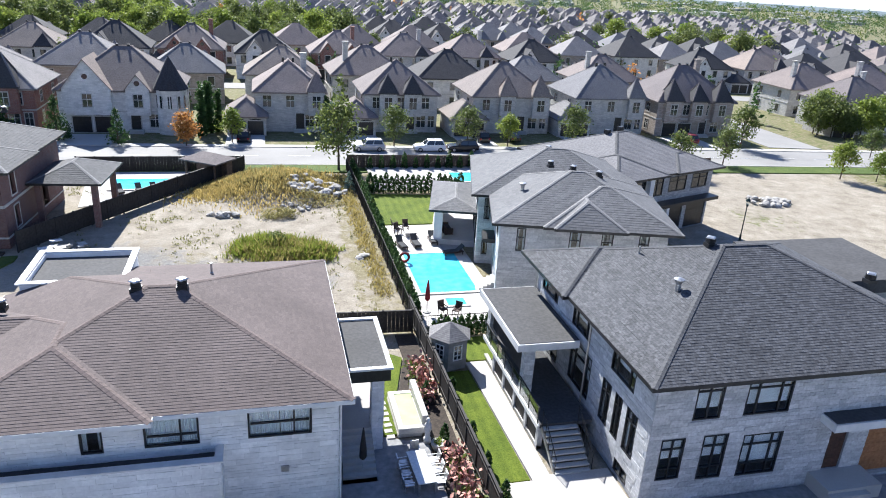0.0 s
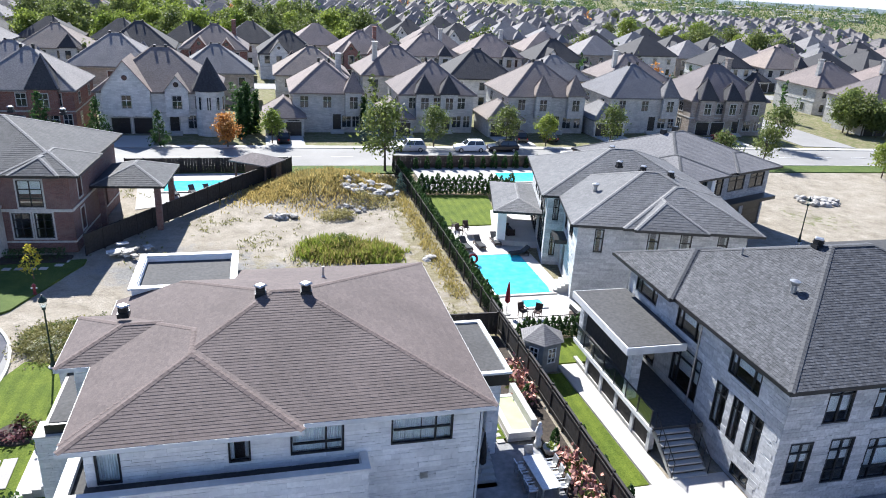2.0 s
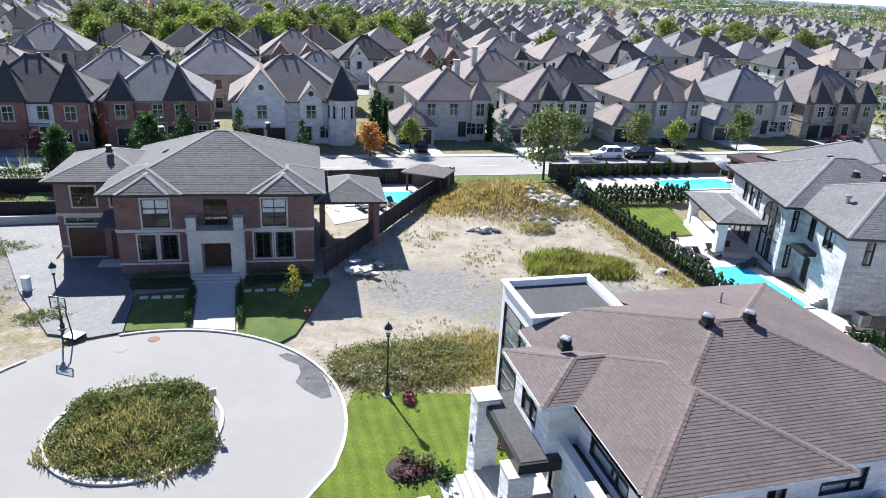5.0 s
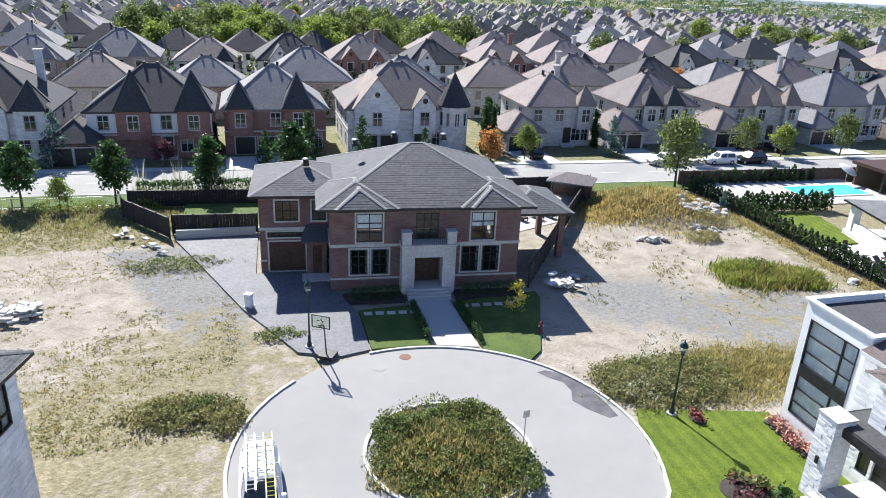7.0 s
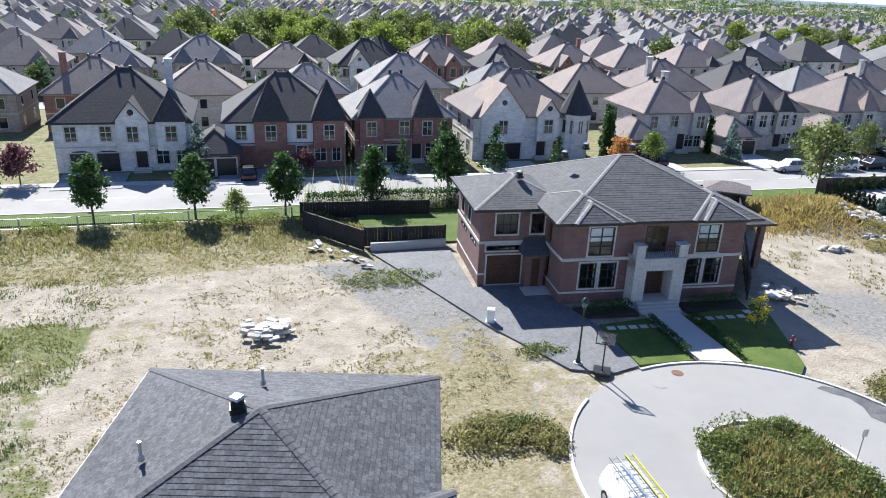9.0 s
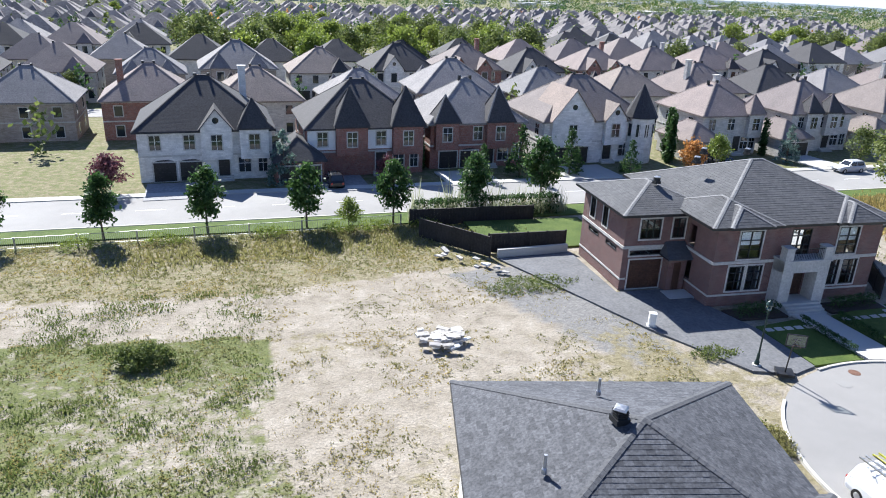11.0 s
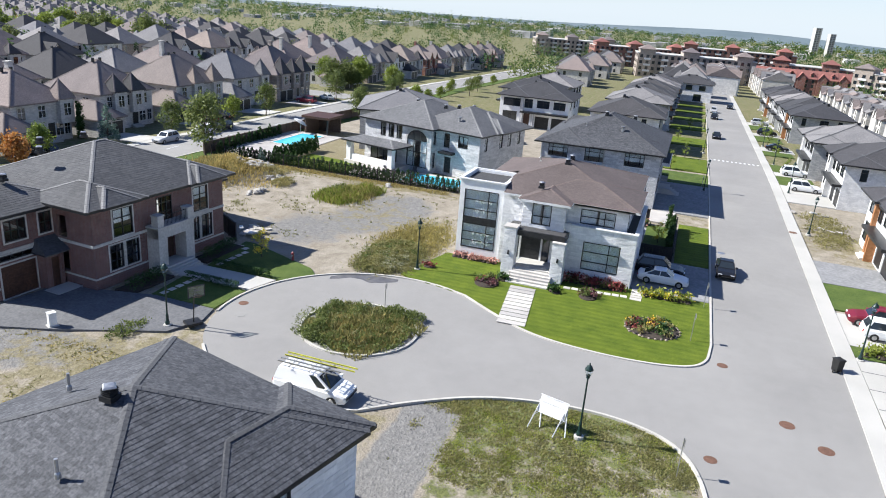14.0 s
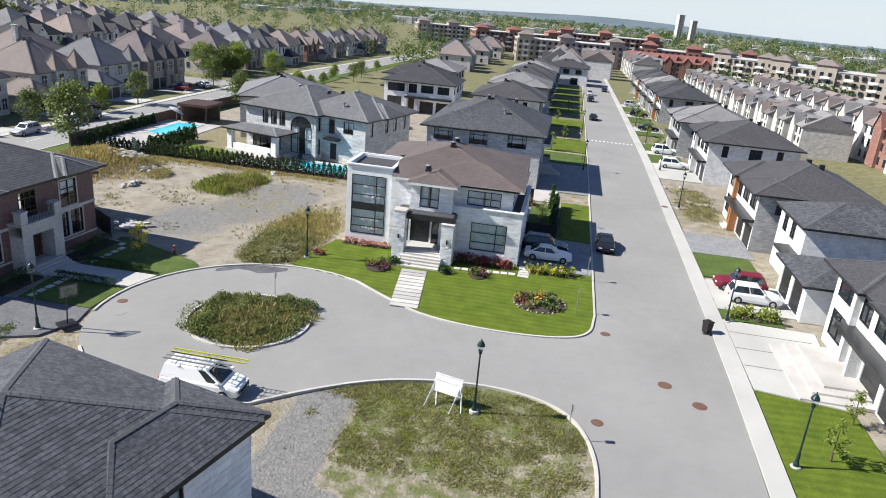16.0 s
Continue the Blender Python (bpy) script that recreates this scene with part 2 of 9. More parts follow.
def brick(name, a, b, mortar, scale=1.0):
    m = material(name, a, 0.85)
    t = node(m, "ShaderNodeTexBrick", Scale=1.0, **{"Mortar Size": 0.012, "Brick Width": 0.26 * scale, "Row Height": 0.085 * scale, "Mortar Smooth": 0.2, "Bias": 0.0})
    t.inputs["Color1"].default_value, t.inputs["Color2"].default_value, t.inputs["Mortar"].default_value = (*a, 1), (*b, 1), (*mortar, 1)
    s = node(m, "ShaderNodeSeparateXYZ")
    join(m, place(m), s.inputs[0])
    add = m.node_tree.nodes.new("ShaderNodeMath")
    join(m, s.outputs[0], add.inputs[0])
    join(m, s.outputs[1], add.inputs[1])
    c = node(m, "ShaderNodeCombineXYZ")
    join(m, add.outputs[0], c.inputs[0])
    join(m, s.outputs[2], c.inputs[1])
    join(m, c.outputs[0], t.inputs["Vector"])
    col = blend(m, 0.7, t.outputs["Color"], ramp(m, noise_of(m, 1.2, 4), [(0.3, (0.7, 0.7, 0.7)), (0.7, (1.1, 1.08, 1.05))]), "MULTIPLY")
    col = blend(m, 0.5, col, ramp(m, noise_of(m, 9, 3), [(0.3, (0.75, 0.75, 0.75)), (0.7, (1.1, 1.1, 1.1))]), "MULTIPLY")
    return finish(m, col, t.outputs["Fac"], -0.3, 0.01)


MAT["brick_red"] = brick("red brown brick", (0.12, 0.05, 0.045), (0.205, 0.096, 0.084), (0.22, 0.19, 0.18))
MAT["brick_far"] = brick("warm red brick", (0.19, 0.06, 0.045), (0.3, 0.11, 0.08), (0.3, 0.25, 0.22))
MAT["brick_tan"] = brick("tan grey masonry", (0.44, 0.425, 0.405), (0.6, 0.585, 0.56), (0.5, 0.49, 0.47), 2.0)
MAT["brick_pale"] = brick("pale limestone masonry", (0.6, 0.595, 0.58), (0.76, 0.75, 0.735), (0.62, 0.61, 0.6), 2.4)
MAT["brick_brown"] = brick("brown masonry", (0.3, 0.25, 0.215), (0.43, 0.37, 0.325), (0.38, 0.35, 0.32), 2.0)
MAT["block_white"] = brick("white long-format masonry", (0.68, 0.69, 0.705), (0.82, 0.825, 0.83), (0.62, 0.625, 0.635), 2.2)
MAT["block_grey"] = brick("grey long-format masonry", (0.32, 0.328, 0.345), (0.47, 0.477, 0.49), (0.26, 0.265, 0.28), 2.2)


def roofing(name, a, b):
    """Shingle courses for roofs that stay far off."""
    m = material(name, a, 0.88)
    s = node(m, "ShaderNodeSeparateXYZ")
    join(m, place(m), s.inputs[0])
    w = node(m, "ShaderNodeTexWave", Scale=4.2, Distortion=0.6, Detail=2.0)
    w.bands_direction = "Z"
    join(m, place(m), w.inputs["Vector"])
    col = ramp(m, noise_of(m, 5, 5), [(0.3, a), (0.7, b)])
    col = blend(m, 0.35, col, ramp(m, w.outputs["Fac"], [(0.0, (0.7, 0.7, 0.7)), (1.0, (1.1, 1.1, 1.1))]), "MULTIPLY")
    col = blend(m, 0.7, col, ramp(m, noise_of(m, 0.4, 3), [(0.3, (0.78, 0.78, 0.78)), (0.7, (1.1, 1.08, 1.06))]), "MULTIPLY")
    o = node(m, "ShaderNodeObjectInfo")
    tone = ramp(m, o.outputs["Random"], [(0.0, (0.75, 0.75, 0.8)), (0.5, (1.0, 0.97, 0.95)), (1.0, (1.22, 1.14, 1.1))])
    return finish(m, blend(m, 1.0, col, tone, "MULTIPLY"), w.outputs["Fac"], 0.3, 0.02)


MAT["roof_far_brown"] = roofing("far brown shingles", (0.14, 0.12, 0.117), (0.24, 0.21, 0.204))
MAT["roof_far_grey"] = roofing("far grey shingles", (0.135, 0.137, 0.146), (0.24, 0.242, 0.25))
MAT["roof_far_dark"] = roofing("far black shingles", (0.03, 0.031, 0.036), (0.065, 0.067, 0.075))
MAT["roof_far_tan"] = roofing("far tan shingles", (0.17, 0.145, 0.13), (0.29, 0.25, 0.225))
MAT["roof_far_red"] = roofing("red metal roofing", (0.19, 0.075, 0.065), (0.28, 0.12, 0.105))


def asphalt(name, a, b):
    m = material(name, a, 0.9)
    col = ramp(m, noise_of(m, 0.09, 5), [(0.35, a), (0.65, b)])
    col = blend(m, 0.5, col, ramp(m, noise_of(m, 30, 3), [(0.3, (0.75, 0.75, 0.75)), (0.7, (1.15, 1.15, 1.15))]), "MULTIPLY")
    col = blend(m, 0.4, col, ramp(m, noise_of(m, 0.9, 6), [(0.35, (0.92, 0.92, 0.92)), (0.65, (1.05, 1.045, 1.04))]), "MULTIPLY")
    return finish(m, col, noise_of(m, 60, 3), 0.3, 0.01)


MAT["asphalt"] = asphalt("worn grey asphalt", (0.235, 0.229, 0.222), (0.275, 0.268, 0.259))
MAT["asphalt_blvd"] = asphalt("pale worn asphalt", (0.225, 0.22, 0.214), (0.285, 0.28, 0.271))


def lawn(name, a, b, stripes):
    m = material(name, a, 0.9, 0, 0.2)
    col = ramp(m, noise_of(m, 14, 6), [(0.3, a), (0.7, b)])
    col = blend(m, 0.85, col, ramp(m, noise_of(m, 0.6, 6), [(0.3, (0.62, 0.7, 0.6)), (0.7, (1.2, 1.12, 1.0))]), "MULTIPLY")
    if stripes:
        w = node(m, "ShaderNodeTexWave", Scale=0.4, Distortion=5.0, Detail=2.0, **{"Detail Scale": 0.25})
        join(m, place(m), w.inputs["Vector"])
        col = blend(m, 0.4, col, ramp(m, w.outputs["Fac"], [(0.3, (0.68, 0.72, 0.62)), (0.7, (1.12, 1.1, 1.1))]), "MULTIPLY")
    return finish(m, col, noise_of(m, 45, 4), 0.9, 0.03)


MAT["lawn"] = lawn("mown lawn", (0.062, 0.1, 0.009), (0.15, 0.195, 0.025), True)
MAT["lawn_plain"] = lawn("green grass", (0.05, 0.088, 0.02), (0.115, 0.155, 0.045), False)


def ground_material():
    m = material("ground", (0.3, 0.27, 0.22), 0.95, 0, 0.2)
    at = m.node_tree.nodes.new("ShaderNodeVertexColor")
    at.layer_name = "cover"
    s = node(m, "ShaderNodeSeparateColor")
    join(m, at.outputs["Color"], s.inputs[0])

    def cover(socket, scale, lo, hi):
        add = m.node_tree.nodes.new("ShaderNodeMath")
        join(m, socket, add.inputs[0])
        join(m, noise_of(m, scale, 8, rough=0.7), add.inputs[1])
        return ramp(m, add.outputs[0], [(lo, (0, 0, 0)), (hi, (1, 1, 1))])
    dirt = ramp(m, noise_of(m, 0.5, 10, rough=0.72), [(0.3, (0.19, 0.165, 0.128)), (0.47, (0.285, 0.252, 0.203)), (0.56, (0.325, 0.29, 0.238)), (0.7, (0.4, 0.362, 0.305))])
    gravel = ramp(m, noise_of(m, 2.5, 10, rough=0.75), [(0.3, (0.13, 0.128, 0.125)), (0.7, (0.27, 0.262, 0.25))])
    dry = ramp(m, noise_of(m, 2.6, 8, rough=0.75), [(0.3, (0.12, 0.102, 0.055)), (0.5, (0.215, 0.188, 0.115)), (0.7, (0.32, 0.285, 0.19))])
    green = ramp(m, noise_of(m, 2.2, 8, rough=0.75), [(0.3, (0.06, 0.078, 0.024)), (0.7, (0.18, 0.19, 0.075))])
    col = blend(m, cover(s.outputs[2], 0.5, 0.78, 1.0), dirt, gravel)
    col = blend(m, cover(s.outputs[1], 0.7, 0.82, 0.95), col, dry)
    col = blend(m, cover(s.outputs[0], 1.1, 0.82, 0.98), col, green)
    col = blend(m, 0.75, col, ramp(m, noise_of(m, 9, 8, rough=0.8), [(0.35, (0.55, 0.55, 0.55)), (0.5, (0.95, 0.95, 0.95)), (0.65, (1.18, 1.18, 1.18))]), "MULTIPLY")
    return finish(m, col, noise_of(m, 6, 8), 0.8, 0.12)


MAT["ground"] = ground_material()


def water_material(name, a, b):
    m = material(name, a, 0.02, 0, 0.5)
    col = ramp(m, noise_of(m, 1.3, 3), [(0.3, a), (0.7, b)])
    return finish(m, col, noise_of(m, 2.5, 3), 0.15, 0.05)


MAT["pool_water"] = water_material("turquoise pool water", (0.06, 0.5, 0.66), (0.12, 0.62, 0.76))
MAT["basin_water"] = water_material("greenish basin water", (0.42, 0.5, 0.26), (0.5, 0.56, 0.32))
MAT["paint_white"] = material("white car paint", (0.75, 0.76, 0.77), 0.45)
MAT["paint_black"] = material("black car paint", (0.012, 0.013, 0.016), 0.2)
MAT["paint_blue"] = material("dark blue car paint", (0.02, 0.03, 0.05), 0.4)
MAT["paint_red"] = material("maroon car paint", (0.16, 0.012, 0.025), 0.4)
MAT["paint_silver"] = material("silver car paint", (0.45, 0.46, 0.48), 0.5, 0.3)
MAT["lamp_red"] = material("red lamp lens", (0.35, 0.01, 0.01), 0.2)
MAT["lamp_clear"] = material("clear lamp lens", (0.7, 0.72, 0.75), 0.15)

# ---- mesh tools ----


class Mesh:
    def __init__(self):
        self.v, self.f = [], []

    def poly(self, pts):
        n = len(self.v)
        self.v += [tuple(p) for p in pts]
        self.f.append(tuple(range(n, n + len(pts))))
        return self

    def box(self, x0, x1, y0, y1, z0, z1, m=None):
        n = len(self.v)
        c = [(x, y, z) for z in (z0, z1) for x, y in ((x0, y0), (x1, y0), (x1, y1), (x0, y1))]
        self.v += [tuple(m @ Vector(p)) for p in c] if m else c
        self.f += [tuple(n + i for i in q) for q in ((3, 2, 1, 0), (4, 5, 6, 7), (0, 1, 5, 4), (1, 2, 6, 5), (2, 3, 7, 6), (3, 0, 4, 7))]
        return self

    def prism(self, outline, z0, z1):
        """A slab over an outline, counter-clockwise from above."""
        n, k = len(self.v), len(outline)
        self.v += [(x, y, z0) for x, y in outline] + [(x, y, z1) for x, y in outline]
        self.f += [tuple(n + i for i in reversed(range(k))), tuple(n + k + i for i in range(k))]
        self.f += [(n + i, n + (i + 1) % k, n + k + (i + 1) % k, n + k + i) for i in range(k)]
        return self

    def tube(self, a, b, r0, r1=None, sides=8, caps=True):
        a, b, r1 = Vector(a), Vector(b), r0 if r1 is None else r1
        q = (b - a).to_track_quat("Z", "Y")
        n = len(self.v)
        for p, r in ((a, r0), (b, r1)):
            self.v += [tuple(p + q @ Vector((r * math.cos(2 * math.pi * i / sides), r * math.sin(2 * math.pi * i / sides), 0))) for i in range(sides)]
        self.f += [(n + i, n + (i + 1) % sides, n + sides + (i + 1) % sides, n + sides + i) for i in range(sides)]
        if caps:
            self.f += [tuple(n + i for i in reversed(range(sides))), tuple(n + sides + i for i in range(sides))]
        return self

    def lathe(self, rings, sides=12, at=(0, 0, 0)):
        """Rings of (radius, z) round the upright axis."""
        n = len(self.v)
        for r, z in rings:
            self.v += [(at[0] + r * math.cos(2 * math.pi * i / sides), at[1] + r * math.sin(2 * math.pi * i / sides), at[2] + z) for i in range(sides)]
        for j in range(len(rings) - 1):
            self.f += [(n + j * sides + i, n + j * sides + (i + 1) % sides, n + (j + 1) * sides + (i + 1) % sides, n + (j + 1) * sides + i) for i in range(sides)]
        self.f += [tuple(n + i for i in reversed(range(sides))), tuple(n + (len(rings) - 1) * sides + i for i in range(sides))]
        return self

    def data(self, name, mat, smooth=False):
        me = bpy.data.meshes.new(name)
        me.from_pydata(self.v, [], self.f)
        me.materials.append(MAT[mat])
        if smooth:
            me.polygons.foreach_set("use_smooth", [True] * len(me.polygons))
        me.update()
        return me


def part(name, mesh, mat, parent=None, label="", kind="", smooth=False, at=None):
    ob = new(name, mesh if isinstance(mesh, bpy.types.Mesh) else mesh.data(name, mat, smooth))
    if parent:
        ob.parent = parent
    if at is not None:
        ob.matrix_basis = at
    return tagged(ob, label, kind=kind)


def thing(name, label, category, at=None, group="", kind=""):
    ob = new(name)
    ob.empty_display_size = 0.3
    if at is not None:
        ob.matrix_basis = at
    return tagged(ob, label, category, group, kind)


def solid(name, mesh, mat, label, category, at=None, group="", kind="", smooth=False):
    ob = new(name, mesh.data(name, mat, smooth))
    if at is not None:
        ob.matrix_basis = at
    return tagged(ob, label, category, group, kind)


def fall(x, y):
    """The land falls gently away past the near blocks."""
    u, v = max(0.0, y - 75, -y - 60), max(0.0, x - 45, -x - 120)
    r = math.hypot(u, v)
    return -0.0245 * min(r, 300) ** 2 / (min(r, 300) + 5) - 0.0165 * max(0.0, r - 300)


def land(x, y):
    h = fall(x, y)
    d = math.hypot((x - 1.5) / 8.5, (y - 80) / 7.5)
    if d < 1:
        h += 2.1 * (1 - d * d) ** 1.5 * (0.85 + 0.3 * noise.noise((x * 0.4, y * 0.4, 3)))
    return h

# ---- building tools ----


def clip(poly, axis, limit, keep_more):
    out = []
    for i, p in enumerate(poly):
        q = poly[(i + 1) % len(poly)]
        a, b = p[axis] - limit, q[axis] - limit
        if not keep_more:
            a, b = -a, -b
        if a >= 0:
            out.append(p)
        if a * b < 0:
            k = a / (a - b)
            out.append((p[0] + (q[0] - p[0]) * k, p[1] + (q[1] - p[1]) * k))
    return out


def hip_planes(x0, x1, y0, y1, z, tan):
    """The four slopes of a hip roof, each from its eave, and its ridge lines."""
    wx, wy = x1 - x0, y1 - y0
    h = min(wx, wy) / 2
    top = z + h * tan
    if wx >= wy:
        a, b = (x0 + h, (y0 + y1) / 2, top), (x1 - h, (y0 + y1) / 2, top)
    else:
        a, b = ((x0 + x1) / 2, y0 + h, top), ((x0 + x1) / 2, y1 - h, top)
    c = [(x0, y0, z), (x1, y0, z), (x1, y1, z), (x0, y1, z)]
    if wx >= wy:
        planes = [[c[0], c[1], b, a], [c[1], c[2], b], [c[2], c[3], a, b], [c[3], c[0], a]]
        lines = [(c[0], a), (c[3], a), (c[1], b), (c[2], b), (a, b)]
    else:
        planes = [[c[0], c[1], a], [c[1], c[2], b, a], [c[2], c[3], b], [c[3], c[0], a, b]]
        lines = [(c[0], a), (c[1], a), (c[2], b), (c[3], b), (a, b)]
    if abs(wx - wy) < 0.02:
        planes = [[p for i, p in enumerate(pl) if not (i == 3)] for pl in planes]
        lines = lines[:4]
    return planes, lines


def shingles(mesh, plane, rng, step=0.17, lift=0.014):
    a, b = Vector(plane[0]), Vector(plane[1])
    u = (b - a).normalized()
    n = u.cross(Vector(plane[2]) - a).normalized()
    v = n.cross(u)
    flat = [((Vector(p) - a).dot(u), (Vector(p) - a).dot(v)) for p in plane]
    rows = int(max(p[1] for p in flat) / step) + 1
    for k in range(rows):
        s0, s1 = k * step, (k + 1) * step
        band = clip(clip(flat, 1, s0, True), 1, s1, False)
        if len(band) < 3:
            continue
        c, end = min(p[0] for p in band), max(p[0] for p in band)
        while c < end:
            w = rng.uniform(0.18, 0.36)
            cell = clip(clip(band, 0, c, True), 0, min(c + w, end) - 0.004, False)
            c += w
            if len(cell) < 3:
                continue
            up = lift * rng.uniform(0.75, 1.25)
            i = len(mesh.v)
            mesh.v += [tuple(a + u * p + v * q + n * (up - (up - 0.003) * (q - s0) / step)) for p, q in cell]
            mesh.f.append(tuple(range(i, i + len(cell))))
            low = [j for j, p in enumerate(cell) if abs(p[1] - s0) < 1e-4]
            if len(low) == 2:
                p, q = low if (low[1] - low[0]) == 1 else (low[1], low[0])
                mesh.v += [tuple(a + u * cell[j][0] + v * s0) for j in (p, q)]
                mesh.f.append((i + q, i + p, i + len(cell), i + len(cell) + 1))


def caps(mesh, line, width=0.16, step=0.3, lift=0.03):
    a, b = Vector(line[0]), Vector(line[1])
    d = b - a
    if d.length < 0.05:
        return
    side = d.cross(Vector((0, 0, 1))).normalized() * width
    down = Vector((0, 0, -0.045 if abs(d.z) > 0.05 else -0.05))
    n = max(1, int(d.length / step))
    for i in range(n):
        p, q = a + d * (i / n), a + d * ((i + 1) / n)
        hi, lo = Vector((0, 0, lift + 0.012)), Vector((0, 0, lift))
        mesh.poly([p - side + down + hi, p + hi, q + lo, q - side + down + lo])
        mesh.poly([p + hi, p + side + down + hi, q + side + down + lo, q + lo])


def notch(mesh, x, y):
    """Take away what lies west of x and north of y."""
    def keep(poly, axis, limit, sign):
        out = []
        for p, q in zip(poly, poly[1:] + poly[:1]):
            a, b = (p[axis] - limit) * sign, (q[axis] - limit) * sign
            if a >= 0:
                out.append(p)
            if a * b < 0:
                out.append(tuple(u + (v - u) * a / (a - b) for u, v in zip(p, q)))
        return out
    verts, faces = mesh.v, mesh.f
    mesh.v, mesh.f = [], []
    for f in faces:
        poly = [verts[i] for i in f]
        if min(p[0] for p in poly) >= x or max(p[1] for p in poly) <= y:
            mesh.poly(poly)
            continue
        for piece in (keep(poly, 1, y, -1), keep(keep(poly, 1, y, 1), 0, x, 1)):
            if len(piece) > 2:
                mesh.poly(piece)


def roof(parent, hips, mat, cap, near=True, step=0.17, seed=1, fascia="white_metal", name="roof", cut=None):
    """A roof of hips that run into one another; near ones carry real shingle courses."""
    rng = random.Random(seed)
    deck, tabs, ridge, edge = Mesh(), Mesh(), Mesh(), Mesh()
    for x0, x1, y0, y1, z, tan in hips:
        planes, lines = hip_planes(x0, x1, y0, y1, z, tan)
        for p in planes:
            deck.poly(p)
            if near:
                shingles(tabs, p, rng, step)
        deck.poly([(x0, y1, z - 0.02), (x1, y1, z - 0.02), (x1, y0, z - 0.02), (x0, y0, z - 0.02)])
        for ln in lines:
            caps(ridge, ln)
        e = 0.03
        edge.box(x0 - e, x1 + e, y0 - e, y0 + e, z - 0.2, z - 0.005).box(x0 - e, x1 + e, y1 - e, y1 + e, z - 0.2, z - 0.005)
        edge.box(x0 - e, x0 + e, y0 + e, y1 - e, z - 0.2, z - 0.005).box(x1 - e, x1 + e, y0 + e, y1 - e, z - 0.2, z - 0.005)
    if cut:
        for mesh in (deck, tabs, ridge, edge):
            notch(mesh, *cut)
    top = part(name, deck, mat, parent)
    if near:
        part("shingles", tabs, mat, top, kind="stuff")
    part("ridge_cap", ridge, cap, top)
    part("gutter", edge, fascia, top)
    return top


class Wall:
    """An upright wall from a to b, seen from outside with a at its left."""

    def __init__(self, a, b, z0, z1, thick=0.25):
        self.a, self.b = Vector((*a, 0)), Vector((*b, 0))
        self.d = (self.b - self.a).normalized()
        self.out = Vector((self.d.y, -self.d.x, 0))
        self.long, self.z0, self.z1, self.thick = (self.b - self.a).length, z0, z1, thick

    def at(self, s, h, o=0.0):
        return tuple(self.a + self.d * s + self.out * o + Vector((0, 0, h)))

    def block(self, mesh, s0, s1, h0, h1, o0, o1):
        n = len(mesh.v)
        mesh.v += [self.at(s, h, o) for h in (h0, h1) for s, o in ((s0, o1), (s1, o1), (s1, o0), (s0, o0))]
        mesh.f += [tuple(n + i for i in q) for q in ((3, 2, 1, 0), (4, 5, 6, 7), (0, 1, 5, 4), (1, 2, 6, 5), (2, 3, 7, 6), (3, 0, 4, 7))]

    def build(self, mesh, holes):
        cuts = sorted({0.0, self.long, *[min(max(v, 0), self.long) for h in holes for v in h[:2]]})
        ends = (cuts[0], cuts[-1])
        cuts[0], cuts[-1] = ends[0] + 0.003, ends[1] - 0.003
        for s0, s1 in zip(cuts, cuts[1:]):
            mid, z = (s0 + s1) / 2, self.z0
            for h in sorted((h for h in holes if h[0] < mid < h[1]), key=lambda h: h[2]):
                if h[2] > z:
                    self.block(mesh, s0, s1, z, h[2], -self.thick, 0)
                z = max(z, h[3])
            if z < self.z1:
                self.block(mesh, s0, s1, z, self.z1, -self.thick, 0)

    def clad(self, mesh, holes, rng, rows=(0.14, 0.2, 0.28), lengths=(0.35, 1.0)):
        z = self.z0
        while z < self.z1 - 0.04:
            h = min(rng.choice(rows), self.z1 - z)
            blocked = sorted((q[0] - 0.01, q[1] + 0.01) for q in holes if q[2] < z + h - 0.02 and q[3] > z + 0.02)
            s = 0.0
            while s < self.long - 0.02:
                e = min(s + rng.uniform(*lengths), self.long)
                nxt = next((q for q in blocked if q[0] < e and q[1] > s), None)
                if nxt and nxt[0] <= s + 0.03:
                    s = nxt[1]
                    continue
                if nxt:
                    e = nxt[0]
                o = rng.uniform(0.015, 0.04)
                self.block(mesh, s + 0.004, e - 0.004, z + 0.004, z + h - 0.004, 0.001, o)
                s = e
            z += h


